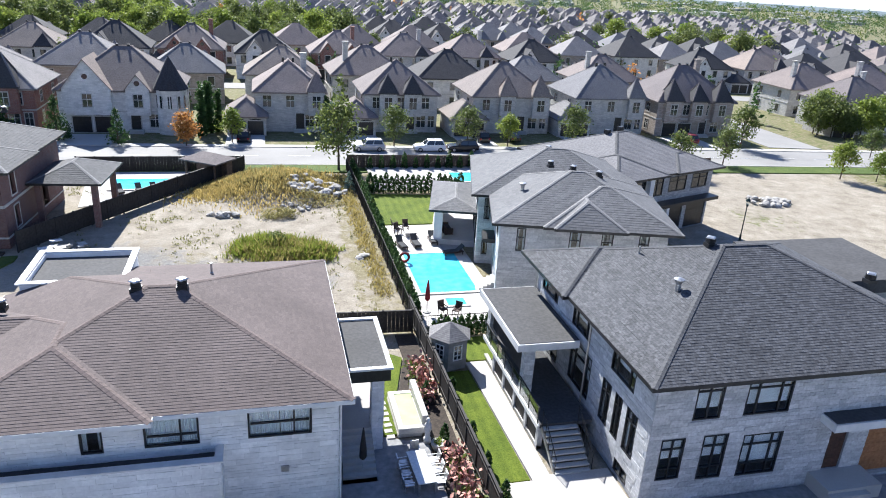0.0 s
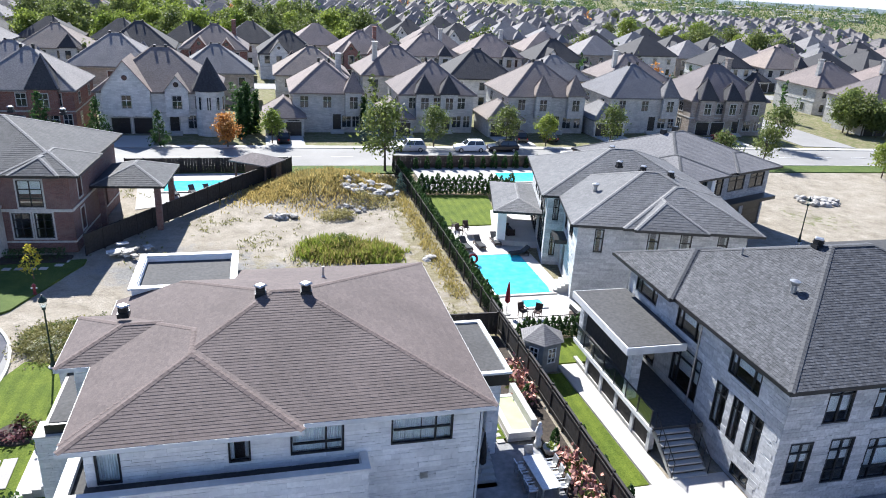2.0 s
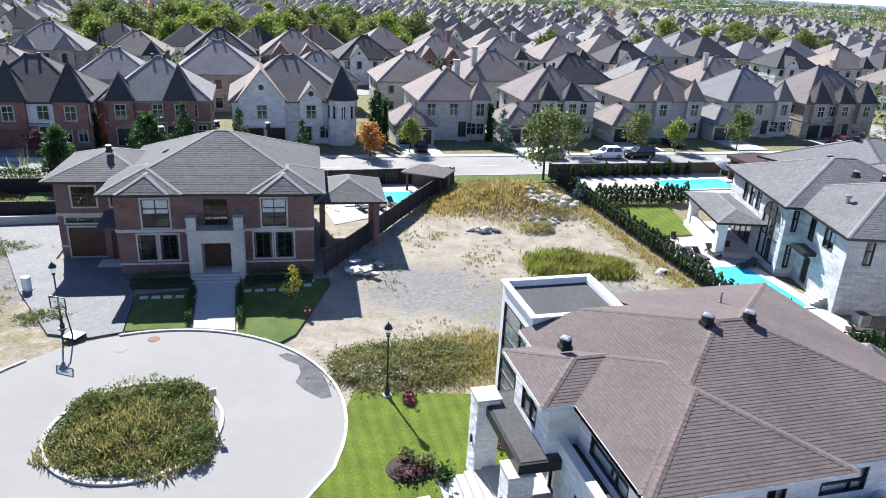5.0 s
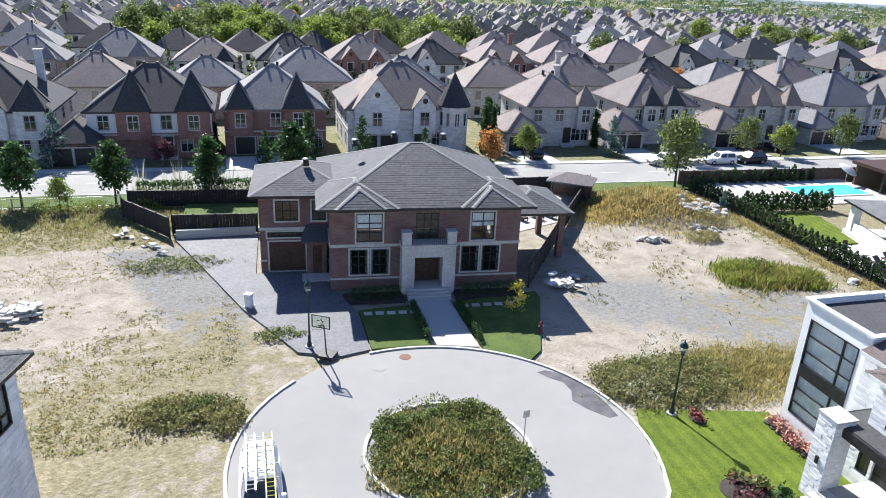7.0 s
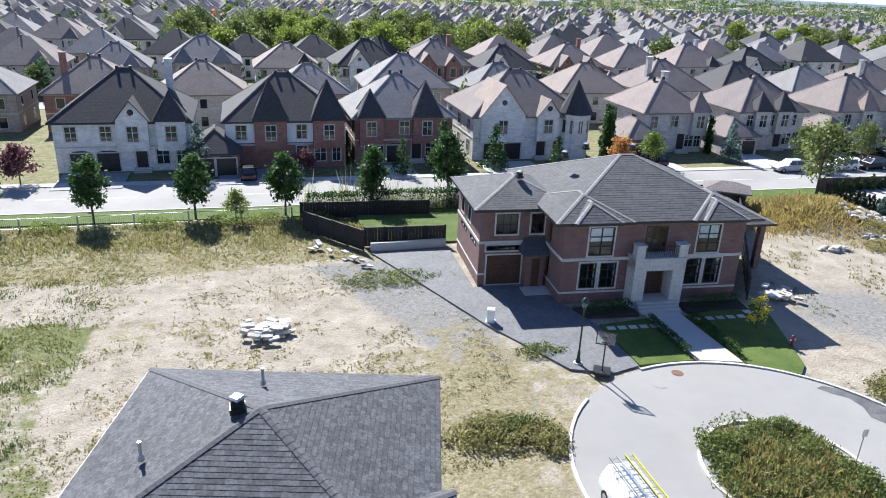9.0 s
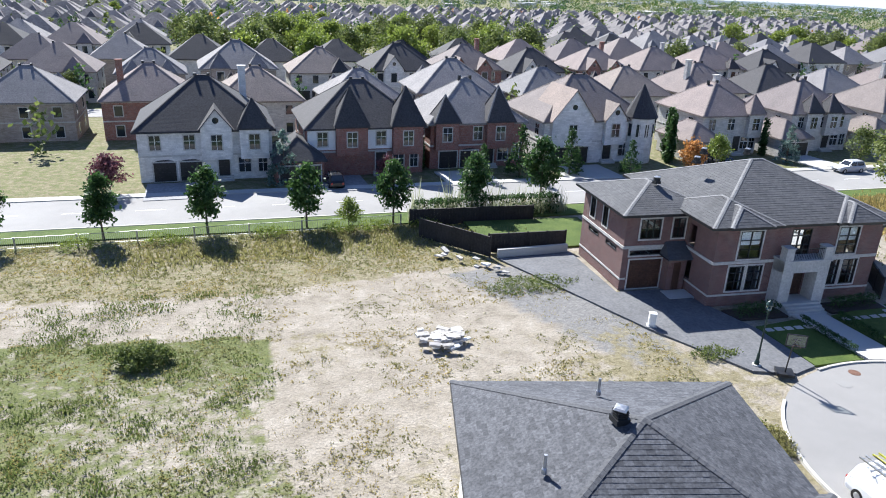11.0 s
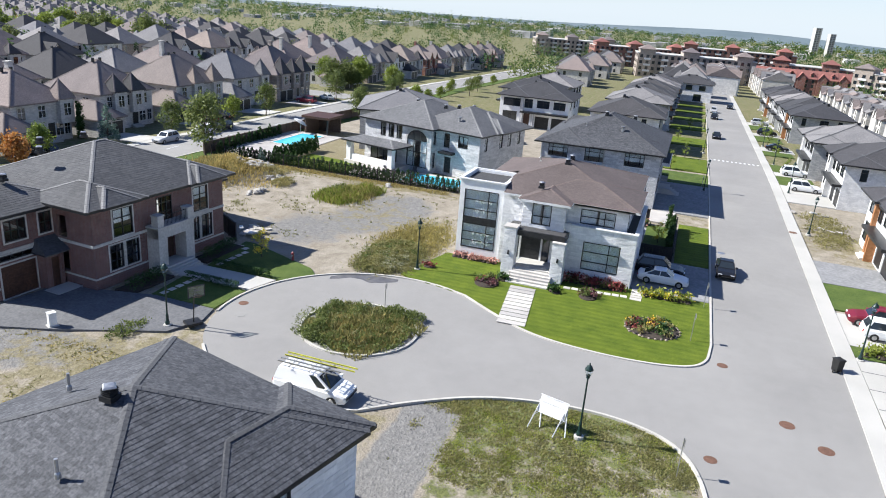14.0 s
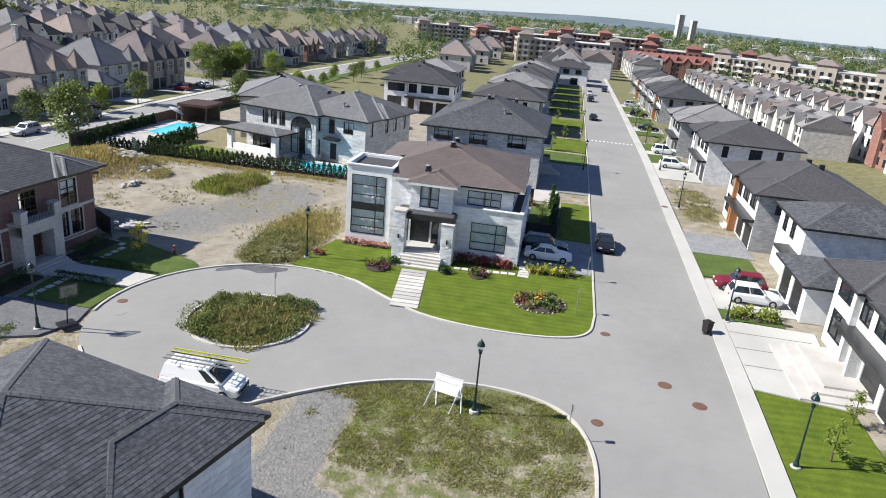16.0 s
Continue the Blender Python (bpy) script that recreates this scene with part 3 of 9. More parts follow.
def window(parent, wall, s0, s1, h0, h1, ups=(), bars=(), curtain=0, colour="black_metal", pane="glass", name="window", deep=0.1, blind=0):
    """A window with its frame, mullions at fractions of its width, bars at fractions of its height, panes and curtains."""
    m, w = Mesh(), 0.07
    wall.block(m, s0, s0 + w, h0, h1, -deep, 0.03)
    wall.block(m, s1 - w, s1, h0, h1, -deep, 0.03)
    wall.block(m, s0 + w, s1 - w, h0, h0 + w, -deep, 0.03)
    wall.block(m, s0 + w, s1 - w, h1 - w, h1, -deep, 0.03)
    xs = [s0 + w, *[s0 + (s1 - s0) * f for f in ups], s1 - w]
    zs = [h0 + w, *[h0 + (h1 - h0) * f for f in bars], h1 - w]
    for x in xs[1:-1]:
        wall.block(m, x - 0.035, x + 0.035, h0 + w, h1 - w, -deep, 0.015)
    for i, z in enumerate(zs[1:-1]):
        for x0, x1 in zip(xs, xs[1:]):
            wall.block(m, x0 + 0.035, x1 - 0.035, z - 0.03, z + 0.03, -deep, 0.012)
    ob = part(name, m, colour, parent)
    for x0, x1 in zip(xs, xs[1:]):
        p = Mesh()
        wall.block(p, x0, x1, h0 + w, h1 - w, -deep * 0.6, -deep * 0.6 + 0.012)
        part("pane", p, pane, ob).visible_shadow = False
    if blind:
        q = Mesh()
        wall.block(q, s0 + 0.06, s1 - 0.06, h1 - 0.06 - (h1 - h0) * blind, h1 - 0.06, -0.21, -0.2)
        part("blind", q, "curtain", ob, "white roller blind")
    if curtain:
        c, n = Mesh(), int((s1 - s0) / 0.06)
        wide = (s1 - s0) * curtain
        for side in (0, 1):
            pts = [(s0 + 0.05 + wide / 2 * i / n if side == 0 else s1 - 0.05 - wide / 2 * i / n, -0.2 - 0.035 * math.sin(i * 1.9)) for i in range(n + 1)]
            for (x0, o0), (x1, o1) in zip(pts, pts[1:]):
                c.poly([wall.at(x0, h0 + 0.05, o0), wall.at(x1, h0 + 0.05, o1), wall.at(x1, h1 - 0.05, o1), wall.at(x0, h1 - 0.05, o0)])
        part("curtain", c, "curtain", ob, "white sheer curtain")
    return ob


def surround(mesh, wall, s0, s1, h0, h1, w=0.12, o=0.04, sill=True):
    for q in ((s0 - w, s0, h0, h1), (s1, s1 + w, h0, h1), (s0 - w, s1 + w, h1, h1 + w), (s0 - w, s1 + w, h0 - w, h0)):
        wall.block(mesh, *q, 0.002, o)


def panel_door(parent, wall, s0, s1, h0, h1, mat, rows=4, cols=1, name="garage_door"):
    m = Mesh()
    wall.block(m, s0, s1, h0, h1, -0.14, -0.1)
    for i in range(rows):
        for j in range(cols):
            x0, x1 = s0 + (s1 - s0) * j / cols, s0 + (s1 - s0) * (j + 1) / cols
            z0, z1 = h0 + (h1 - h0) * i / rows, h0 + (h1 - h0) * (i + 1) / rows
            wall.block(m, x0 + 0.03, x1 - 0.03, z0 + 0.025, z1 - 0.025, -0.11, -0.08)
    return part(name, m, mat, parent)


def roof_vent(x, y, z):
    """A square metal ventilator on a roof."""
    v = thing("roof_vent", "square metal roof ventilator with a pale cap", "vent", pose(x, y, z) @ Matrix.Scale(0.8, 4), "roof vents")
    part("base", Mesh().prism([(-0.33, -0.33), (0.33, -0.33), (0.33, 0.33), (-0.33, 0.33)], -0.15, 0.12), "black_metal", v)
    part("body", Mesh().box(-0.24, 0.24, -0.24, 0.24, 0.12, 0.5), "black_metal", v)
    m = Mesh()
    for i in range(3):
        m.box(-0.28, 0.28, -0.28, 0.28, 0.2 + i * 0.1, 0.225 + i * 0.1)
    part("louvre", m, "black_metal", v)
    part("cap", Mesh().lathe([(0.4, 0.5), (0.41, 0.53), (0.3, 0.6), (0.05, 0.62)], 4), "steel", v, "pale metal cap")
    return v


def pipe_vent(x, y, z, big=False):
    v = thing("vent_pipe", "small metal vent pipe standing on the roof", "pipe", pose(x, y, z), "vent pipes")
    r = 0.16 if big else 0.06
    part("pipe", Mesh().lathe([(r * 1.9, -0.12), (r * 1.6, 0.05), (r, 0.1), (r, 0.6)], 10), "steel", v)
    if big:
        part("cowl", Mesh().lathe([(0.16, 0.6), (0.3, 0.78), (0.3, 0.84), (0.05, 0.9)], 10), "steel", v)


# ---- ground, roads and kerbs ----
def smooth_line(pts, times=2):
    for _ in range(times):
        pts = [pts[0], *[tuple(p[i] * a + q[i] * (1 - a) for i in (0, 1)) for p, q in zip(pts, pts[1:]) for a in (0.75, 0.25)], pts[-1]]
    return pts


def spread(lo, hi, a, b, step, grow=1.22):
    """Coordinates from lo to hi, even between a and b and wider and wider past them."""
    mid = [a + step * i for i in range(int((b - a) / step) + 1)]
    left, s, x = [], step, a
    while x > lo:
        s *= grow
        x -= s
        left.append(max(x, lo))
    right, s, x = [], step, mid[-1]
    while x < hi:
        s *= grow
        x += s
        right.append(min(x, hi))
    return left[::-1] + mid + right


def bump01(x, y, cx, cy, rx, ry):
    return max(0.0, 1 - math.hypot((x - cx) / rx, (y - cy) / ry))


def cover_at(x, y):
    """Green grass, dry grass and gravel: how much of each lies on the land."""
    g = d = k = 0.0
    if 40 < x < 84 and 44 < y < 88:
        return 0.12 + 0.3 * bump01(x, y, 55, 66, 8, 8), 0.22, 0.1
    if y > 101 - 0.045 * x or x > 62 or y < -12:
        return (0.4, 0.55, 0.0) if y < 130 else (0.4, 0.5, 0.3)
    if y > 88:
        return 0.42, 0.42, 0.0
    n = noise.noise((x * 0.07, y * 0.07, 1.5))
    g, d, k = 0.05 + 0.12 * n, 0.3 + 0.2 * n, 0.1
    if x < -43 and y >= 36:
        edge = -70 + 3 * noise.noise((y * 0.15, 2, 0))
        if x < edge and 48 < y < 76.5:
            g = 0.47 + 0.2 * n
        if y > 76 + 0.08 * (x + 60):
            d, g = 0.5, 0.3
        if x < -83 and y < 60:
            d = 0.45
        along = (x + 46.3) * 0.917 + (y - 71) * 0.4
        k += 1.1 * bump01(along, 0, -2.0, 0, 5.0, 1) * (1 if 50 < y < 76 else 0)
        if y < 60 and x > -60:
            d += 0.12 * n
        track = abs(y - (71 - 0.16 * (x + 70)))
        if track < 3.2:
            d, g = 0.12, 0.0
        g += 0.5 * bump01(x, y, -47.5, 72, 4, 3)
    elif y < 36 and x < -36:
        g, d, k = 0.5 + 0.2 * n, 0.3, 0.0
        if x < -47.5 + 0.4 * (y - 36) or (y > 32.5 and x < -40.5):
            g, d, k = 0.05, 0.05, 0.75
    elif x > -22 and y > 43:
        d = 0.22 + 0.25 * n
        k = 0.15 + 0.6 * bump01(x, y, -13, 59, 9, 7) + 1.1 * bump01(x, y, -3, 54, 10, 6)
        d += 0.7 * bump01(x, y, 1.5, 80, 11, 9) + 0.6 * bump01(x, y, -11, 47, 12, 5)
        if x > 6.5:
            d += 0.25
        g += 0.35 * bump01(x, y, 1.5, 80, 8, 7) + 0.3 * bump01(x, y, -15, 47, 6, 4)
    return g, d, k


def build_ground():
    xs, ys = spread(-4600, 4600, -100, 62, 0.9), spread(-4600, 4600, -22, 112, 0.9)
    verts = [(x, y, land(x, y) + 0.05 * noise.noise((x * 0.35, y * 0.35, 7)) * (1 if -95 < x < 62 and 20 < y < 92 else 0) - 0.05) for y in ys for x in xs]
    w = len(xs)
    faces = [(j * w + i, j * w + i + 1, (j + 1) * w + i + 1, (j + 1) * w + i) for j in range(len(ys) - 1) for i in range(w - 1)]
    me = bpy.data.meshes.new("ground")
    me.from_pydata(verts, [], faces)
    me.materials.append(MAT["ground"])
    me.polygons.foreach_set("use_smooth", [True] * len(faces))
    layer = me.color_attributes.new("cover", "FLOAT_COLOR", "POINT")
    values = []
    for x, y, _ in verts:
        values += [*cover_at(x, y), 1.0]
    layer.data.foreach_set("color", values)
    tagged(new("ground", me), "dry building plots with pale dirt, gravel and patchy grass", "ground", kind="structure")


build_ground()


def sheet(name, outline, z, mat, label, category, kind="structure", thick=0.05):
    """A flat slab over an outline of any shape."""
    bm = bmesh.new()
    vs = [bm.verts.new((x, y, z)) for x, y in outline]
    f = bm.faces.new(vs)
    if f.normal.z < 0 or (f.normal_update() or f.normal.z < 0):
        f.normal_flip()
    r = bmesh.ops.extrude_face_region(bm, geom=[f])
    low = [v for v in r["geom"] if isinstance(v, bmesh.types.BMVert)]
    for v in low:
        v.co.z -= thick
    bmesh.ops.triangulate(bm, faces=bm.faces[:])
    bmesh.ops.recalc_face_normals(bm, faces=bm.faces[:])
    me = bpy.data.meshes.new(name)
    bm.to_mesh(me)
    bm.free()
    me.materials.append(MAT[mat])
    return tagged(new(name, me), label, category, kind=kind)


def strip(name, line, width, mat, label, category, lift=0.0, thick=0.12, kind="structure", left=0.5):
    """A slab along a line, that follows the land."""
    m, rows = Mesh(), []
    for i, p in enumerate(line):
        a, b = Vector(line[max(0, i - 1)]), Vector(line[min(len(line) - 1, i + 1)])
        n = Vector((-(b - a).y, (b - a).x)).normalized()
        q = Vector(p)
        l, r = q + n * width * left, q - n * width * (1 - left)
        z0, z1 = fall(l.x, l.y) + lift, fall(r.x, r.y) + lift
        rows.append(((r.x, r.y, z1 - thick), (r.x, r.y, z1), (l.x, l.y, z0), (l.x, l.y, z0 - thick)))
    for a, b in zip(rows, rows[1:]):
        for i in range(3):
            m.poly([a[i], b[i], b[i + 1], a[i + 1]][::-1])
    m.poly(rows[0]), m.poly(rows[-1][::-1])
    return solid(name, m, mat, label, category, kind=kind)


def arc(cx, cy, r, a0, a1, n=16):
    return [(cx + r * math.cos(radians(a0 + (a1 - a0) * i / n)), cy + r * math.sin(radians(a0 + (a1 - a0) * i / n))) for i in range(n + 1)]


KERB_EAST = [(45, 17.8), (-21.5, 17.8), *smooth_line([(-22.5, 17.8), (-26.6, 18.2), (-28.0, 21.5), (-28.2, 26.5), (-27.4, 31.2), (-25.2, 34.6), (-22.6, 38.0)], 3)]
CIRCLE = arc(-32.7, 43.2, 11.3, -24, 205, 40)
KERB_WEST = smooth_line([(-42.9, 38.4), (-40.6, 35.9), (-37.9, 32.0), (-36.6, 27.5), (-36.5, 23.2), (-38.0, 19.6), (-42.0, 18.0), (-47.0, 18.1)], 3) + [(-130, 18.3)]
ROAD = KERB_EAST + CIRCLE + KERB_WEST + [(-130, 8.0), (-47, 8.6), (-43.3, 8.9), (-30, 8.45), (45, 8.45)]
sheet("road", ROAD, 0.03, "asphalt", "worn grey asphalt street with a turning circle", "road")
strip("road", [(45 + 6 * i, 13.1) for i in range(60)], 9.35, "asphalt", "worn grey asphalt street running away between houses", "road", 0.03)
strip("kerb", KERB_EAST + CIRCLE[:23], 0.18, "kerb", "pale concrete kerb along lawn and turning circle", "kerb", 0.13, 0.2)
strip("kerb", CIRCLE[27:] + KERB_WEST, 0.18, "kerb", "pale concrete kerb along an unbuilt plot", "kerb", 0.13, 0.2)
strip("kerb", [(45 + 6 * i, 17.85) for i in range(60)], 0.18, "kerb", "pale concrete kerb beside front lawns", "kerb", 0.13, 0.2)
strip("kerb", arc(-32.6, 43.3, 4.45, 0, 360, 48), 0.2, "kerb", "pale concrete kerb round a planted island", "kerb", 0.15, 0.2)
SIDEWALK = smooth_line([(-130, 7.3), (-60, 7.4), (-45, 8.2), (-41.5, 8.1), (-30, 7.8), (-10, 7.75), (45, 7.75)], 2) + [(51 + 6 * i, 7.75) for i in range(50)]
strip("pavement", SIDEWALK, 1.35, "concrete", "pale concrete pavement beside the street", "pavement", 0.13, 0.2)


def blvd(x):
    return 96.6 - 0.035 * x if x < 40 else 95.2 + (0.00035 * (x - 40) ** 2 if x < 140 else 3.5 + 0.0 * x)


strip("road", [(-420 + 10 * i, blvd(-420 + 10 * i)) for i in range(110)], 10.2, "asphalt_blvd", "pale two-lane boulevard", "road", 0.03)
for off, w in ((5.9, 1.5),):
    strip("pavement", [(-420 + 10 * i, blvd(-420 + 10 * i) + off) for i in range(110)], w, "concrete", "pale concrete pavement beside the boulevard", "pavement", 0.12, 0.2)
strip("verge", [(-420 + 10 * i, blvd(-420 + 10 * i) - 7.2) for i in range(110)], 3.6, "lawn_plain", "green grass verge beside the boulevard", "grass", 0.08, 0.2)
strip("kerb", [(-420 + 10 * i, blvd(-420 + 10 * i) - 5.2) for i in range(110)], 0.2, "kerb", "pale concrete kerb beside the boulevard", "kerb", 0.13, 0.2)
strip("road", [(90 + 0.35 * i, 104 + 8 * i) for i in range(14)], 10.5, "asphalt_blvd", "side street that meets the boulevard", "road", 0.035)
marks = Mesh()
for i in range(60):
    x = -200 + 7 * i
    marks.box(x, x + 3, blvd(x) - 0.07, blvd(x) + 0.07, fall(x, blvd(x)) + 0.02, fall(x, blvd(x)) + 0.036)
solid("lane_marking", marks, "plastic_white", "worn white centre dashes on the boulevard", "road marking", kind="stuff")
for i in range(12):
    solid("crossing_block", Mesh().box(62.5, 63.4, 9.0 + i * 0.75, 9.35 + i * 0.75, fall(63, 13) + 0.02, fall(63, 13) + 0.06), "plastic_white", "white block of a raised street crossing", "road marking", group="crossing blocks")

# ---- the near houses ----


def seat(ob, x, y, z=0.0):
    """Put the base of a thing whose parts were built in world places at x, y, z."""
    ob.matrix_basis = Matrix.Translation((x, y, z))
    for c in ob.children:
        c.matrix_parent_inverse = Matrix.Translation((-x, -y, -z))


def stone_walls(house, walls, body, stone, seed, rows=(0.14, 0.2, 0.28), lengths=(0.35, 1.0)):
    """Walls with openings, faced with separate stones."""
    rng = random.Random(seed)
    for wl, holes in walls:
        m, s = Mesh(), Mesh()
        wl.build(m, holes)
        w = part("wall", m, body, house)
        if stone:
            wl.clad(s, holes, rng, rows, lengths)
            part("stone_cladding", s, stone, w, kind="stuff")


def white_house():
    h = thing("house", "modern white stone house with a brown shingle hip roof", "house")
    z = 7.3
    walls = []
    south = Wall((-12.8, 26.1), (2.7, 26.1), 0, 7.2)
    sw = [(0.35, 1.25, 5.0, 6.9), (5.2, 6.05, 5.4, 6.95), (7.6, 9.75, 5.45, 7.0), (11.7, 14.35, 5.45, 7.0)]
    walls.append((south, sw))
    east = Wall((2.7, 26.1), (2.7, 40.4), 0, 7.2)
    ew = [(5.5, 8.5, 1.1, 3.4), (10, 12.5, 1.1, 3.4), (5.5, 8, 4.8, 6.4)]
    walls.append((east, ew))
    north = Wall((2.7, 40.4), (-7.8, 40.4), 0, 7.2)
    walls.append((north, []))
    west_up = Wall((-12.8, 31.6), (-12.8, 26.1), 4.9, 7.2)
    wu = [(1.2, 4.4, 5.35, 6.75)]
    walls.append((west_up, wu))
    lower = Wall((-13.6, 31.6), (-13.6, 25.0), 0, 5.25)
    lw = [(1.9, 5.3, 1.2, 3.9)]
    walls.append((lower, lw))
    lows = Wall((-13.6, 25.0), (-2.2, 25.0), 0, 5.25)
    walls.append((lows, []))
    lowe = Wall((-2.2, 25.0), (-2.2, 26.1), 0, 5.25)
    walls.append((lowe, []))
    bay_w = Wall((-14.2, 35.6), (-14.2, 31.6), 4.6, 7.2)
    bw = [(0.9, 2.7, 4.95, 6.95)]
    walls.append((bay_w, bw))
    bay_s = Wall((-14.2, 31.6), (-12.8, 31.6), 4.6, 7.2)
    walls.append((bay_s, []))
    bay_n = Wall((-12.8, 35.6), (-14.2, 35.6), 4.6, 7.2)
    walls.append((bay_n, []))
    porch = Wall((-12.9, 37.8), (-12.9, 31.6), 0, 7.2)
    pw = [(2.1, 4.0, 1.0, 3.9), (1.2, 1.9, 1.0, 3.9), (4.2, 4.9, 1.0, 3.9)]
    walls.append((porch, pw))
    stone_walls(h, walls, "mortar_pale", "stone_white", 3, (0.14, 0.14, 0.2, 0.28), (0.35, 1.1))
    # the plastered box with tall glazing
    box = [(Wall((-12.7, 42.3), (-12.7, 37.8), 0, 7.85), [(0.5, 3.9, 1.0, 3.5), (0.5, 3.9, 4.1, 6.9)]), (Wall((-12.7, 37.8), (-7.6, 37.8), 6.0, 7.85), []),
           (Wall((-7.6, 37.8), (-7.6, 42.3), 4, 7.85), []), (Wall((-7.6, 42.3), (-12.7, 42.3), 0, 7.85), [])]
    stone_walls(h, box, "stucco", None, 4)
    for hole in box[0][1]:
        window(h, box[0][0], *hole, ups=(0.72,), bars=(0.3, 0.65), curtain=1.0)
    spandrel = Mesh()
    box[0][0].block(spandrel, 0.5, 3.9, 3.5, 4.1, 0.002, 0.03)
    part("spandrel", spandrel, "black_metal", h, "black panel between windows")
    coping = Mesh()
    for a, b, c, d in ((-12.85, -7.45, 42.1, 42.45), (-12.85, -7.45, 37.65, 38.0), (-12.85, -12.5, 38.0, 42.1), (-7.8, -7.45, 38.0, 42.1)):
        coping.box(a, b, c, d, 7.85, 7.95)
    part("coping", coping, "white_metal", h, "white metal parapet coping")
    part("flat_roof", Mesh().box(-12.5, -7.8, 38.0, 42.1, 7.4, 7.6), "membrane", h, "dark flat roof membrane")
    for wl, holes, ups, bars, cur in ((south, sw[:1], (), (), 0.95), (south, sw[1:2], (), (), 0.4), (south, sw[2:3], (0.66,), (0.32,), 0.95), (south, sw[3:], (0.72,), (0.45,), 0.95),
                                      (west_up, wu, (0.7,), (0.5,), 0.9), (lower, lw, (0.7,), (0.3, 0.65), 1.0), (bay_w, bw, (0.55,), (0.4,), 0.8), (east, ew, (0.5,), (0.5,), 0.5)):
        for hole in holes:
            window(h, wl, *hole, ups=ups, bars=bars, curtain=cur)
    for i in (1, 2):
        window(h, porch, *pw[i], pane="glass_dark")
    panel_door(h, porch, *pw[0], "black_metal", 6, 2, "front_door")
    part("terrace_roof", Mesh().box(-13.35, -2.45, 25.25, 26.1, 4.7, 4.95).box(-13.35, -12.8, 26.1, 31.6, 4.7, 4.95), "membrane", h, "black terrace membrane")
    part("terrace_coping", Mesh().box(-13.75, -2.1, 24.9, 25.28, 5.25, 5.32).box(-2.4, -2.1, 25.28, 26.05, 5.25, 5.32).box(-13.75, -13.3, 25.28, 31.6, 5.25, 5.32), "white_metal", h)
    # entry canopy, pillars and steps
    part("canopy", Mesh().box(-15.6, -12.9, 31.1, 36.7, 4.05, 4.55), "black_metal", h, "black flat entry canopy")
    part("canopy_roof", Mesh().box(-15.45, -12.9, 31.25, 36.55, 4.55, 4.58), "membrane", h)
    rng = random.Random(8)
    for y0 in (35.6, 31.0):
        pil = [(Wall((-16.0, y0 + 1.1), (-16.0, y0), 0, 4.8 if y0 > 33 else 4.0), []), (Wall((-16.0, y0), (-14.9, y0), 0, 4.8 if y0 > 33 else 4.0), []),
               (Wall((-14.9, y0), (-14.9, y0 + 1.1), 0, 4.8 if y0 > 33 else 4.0), []), (Wall((-14.9, y0 + 1.1), (-16.0, y0 + 1.1), 0, 4.8 if y0 > 33 else 4.0), [])]
        s, m = Mesh(), Mesh()
        for wl, _ in pil:
            wl.clad(s, [], rng, (0.08, 0.12, 0.16), (0.2, 0.5))
        m.box(-15.98, -14.92, y0 + 0.02, y0 + 1.08, 0, pil[0][0].z1)
        w = part("pillar", m, "mortar_pale", h)
        part("stone_cladding", s, "stone_white", w, kind="stuff")
        part("pillar_cap", Mesh().box(-16.08, -14.82, y0 - 0.08, y0 + 1.18, pil[0][0].z1, pil[0][0].z1 + 0.08), "paver_white", h)
        part("wall_light", Mesh().box(-16.12, -16.03, y0 + 0.45, y0 + 0.6, 2.2, 2.6), "black_metal", h)
    steps = Mesh().box(-15.6, -12.9, 32.1, 35.6, 0, 1.0)
    part("porch_floor", steps, "concrete", h)
    for i in range(6):
        part("step", Mesh().box(-15.6 - 0.42 * (i + 1), -15.6 - 0.42 * i, 31.9, 35.8, 0, 1.0 - 0.16 * (i + 1) + 0.02), "paver_white", h)
    # roof
    hips = [(-13.4, 3.3, 25.55, 41.0, z, 0.285), (-13.4, -4.7, 25.1, 36.0, z + 0.01, 0.29), (-14.85, -8.0, 31.1, 36.0, z + 0.02, 0.3)]
    roof(h, hips, "shingle_brown", "cap_brown", seed=5, cut=(-7.5, 37.75))
    for s in (0, 1):
        m = Mesh()
        m.tube((2.78, 26.0 if s == 0 else 40.3, 0.2), (2.78, 26.0 if s == 0 else 40.3, 7.1), 0.05)
        part("downpipe", m, "white_metal", h)
    part("wall_vent", Mesh().box(0.2, 0.55, 26.0, 26.06, 3.6, 3.9), "steel", h)
    seat(h, -5, 33)
    for x, y, zz in ((-4.1, 33.1, 9.5), (-6.2, 33.2, 9.45), (-12.5, 34.4, 8.2)):
        roof_vent(x, y, zz - 0.05)
    pipe_vent(-3.0, 36.6, 8.6)


white_house()


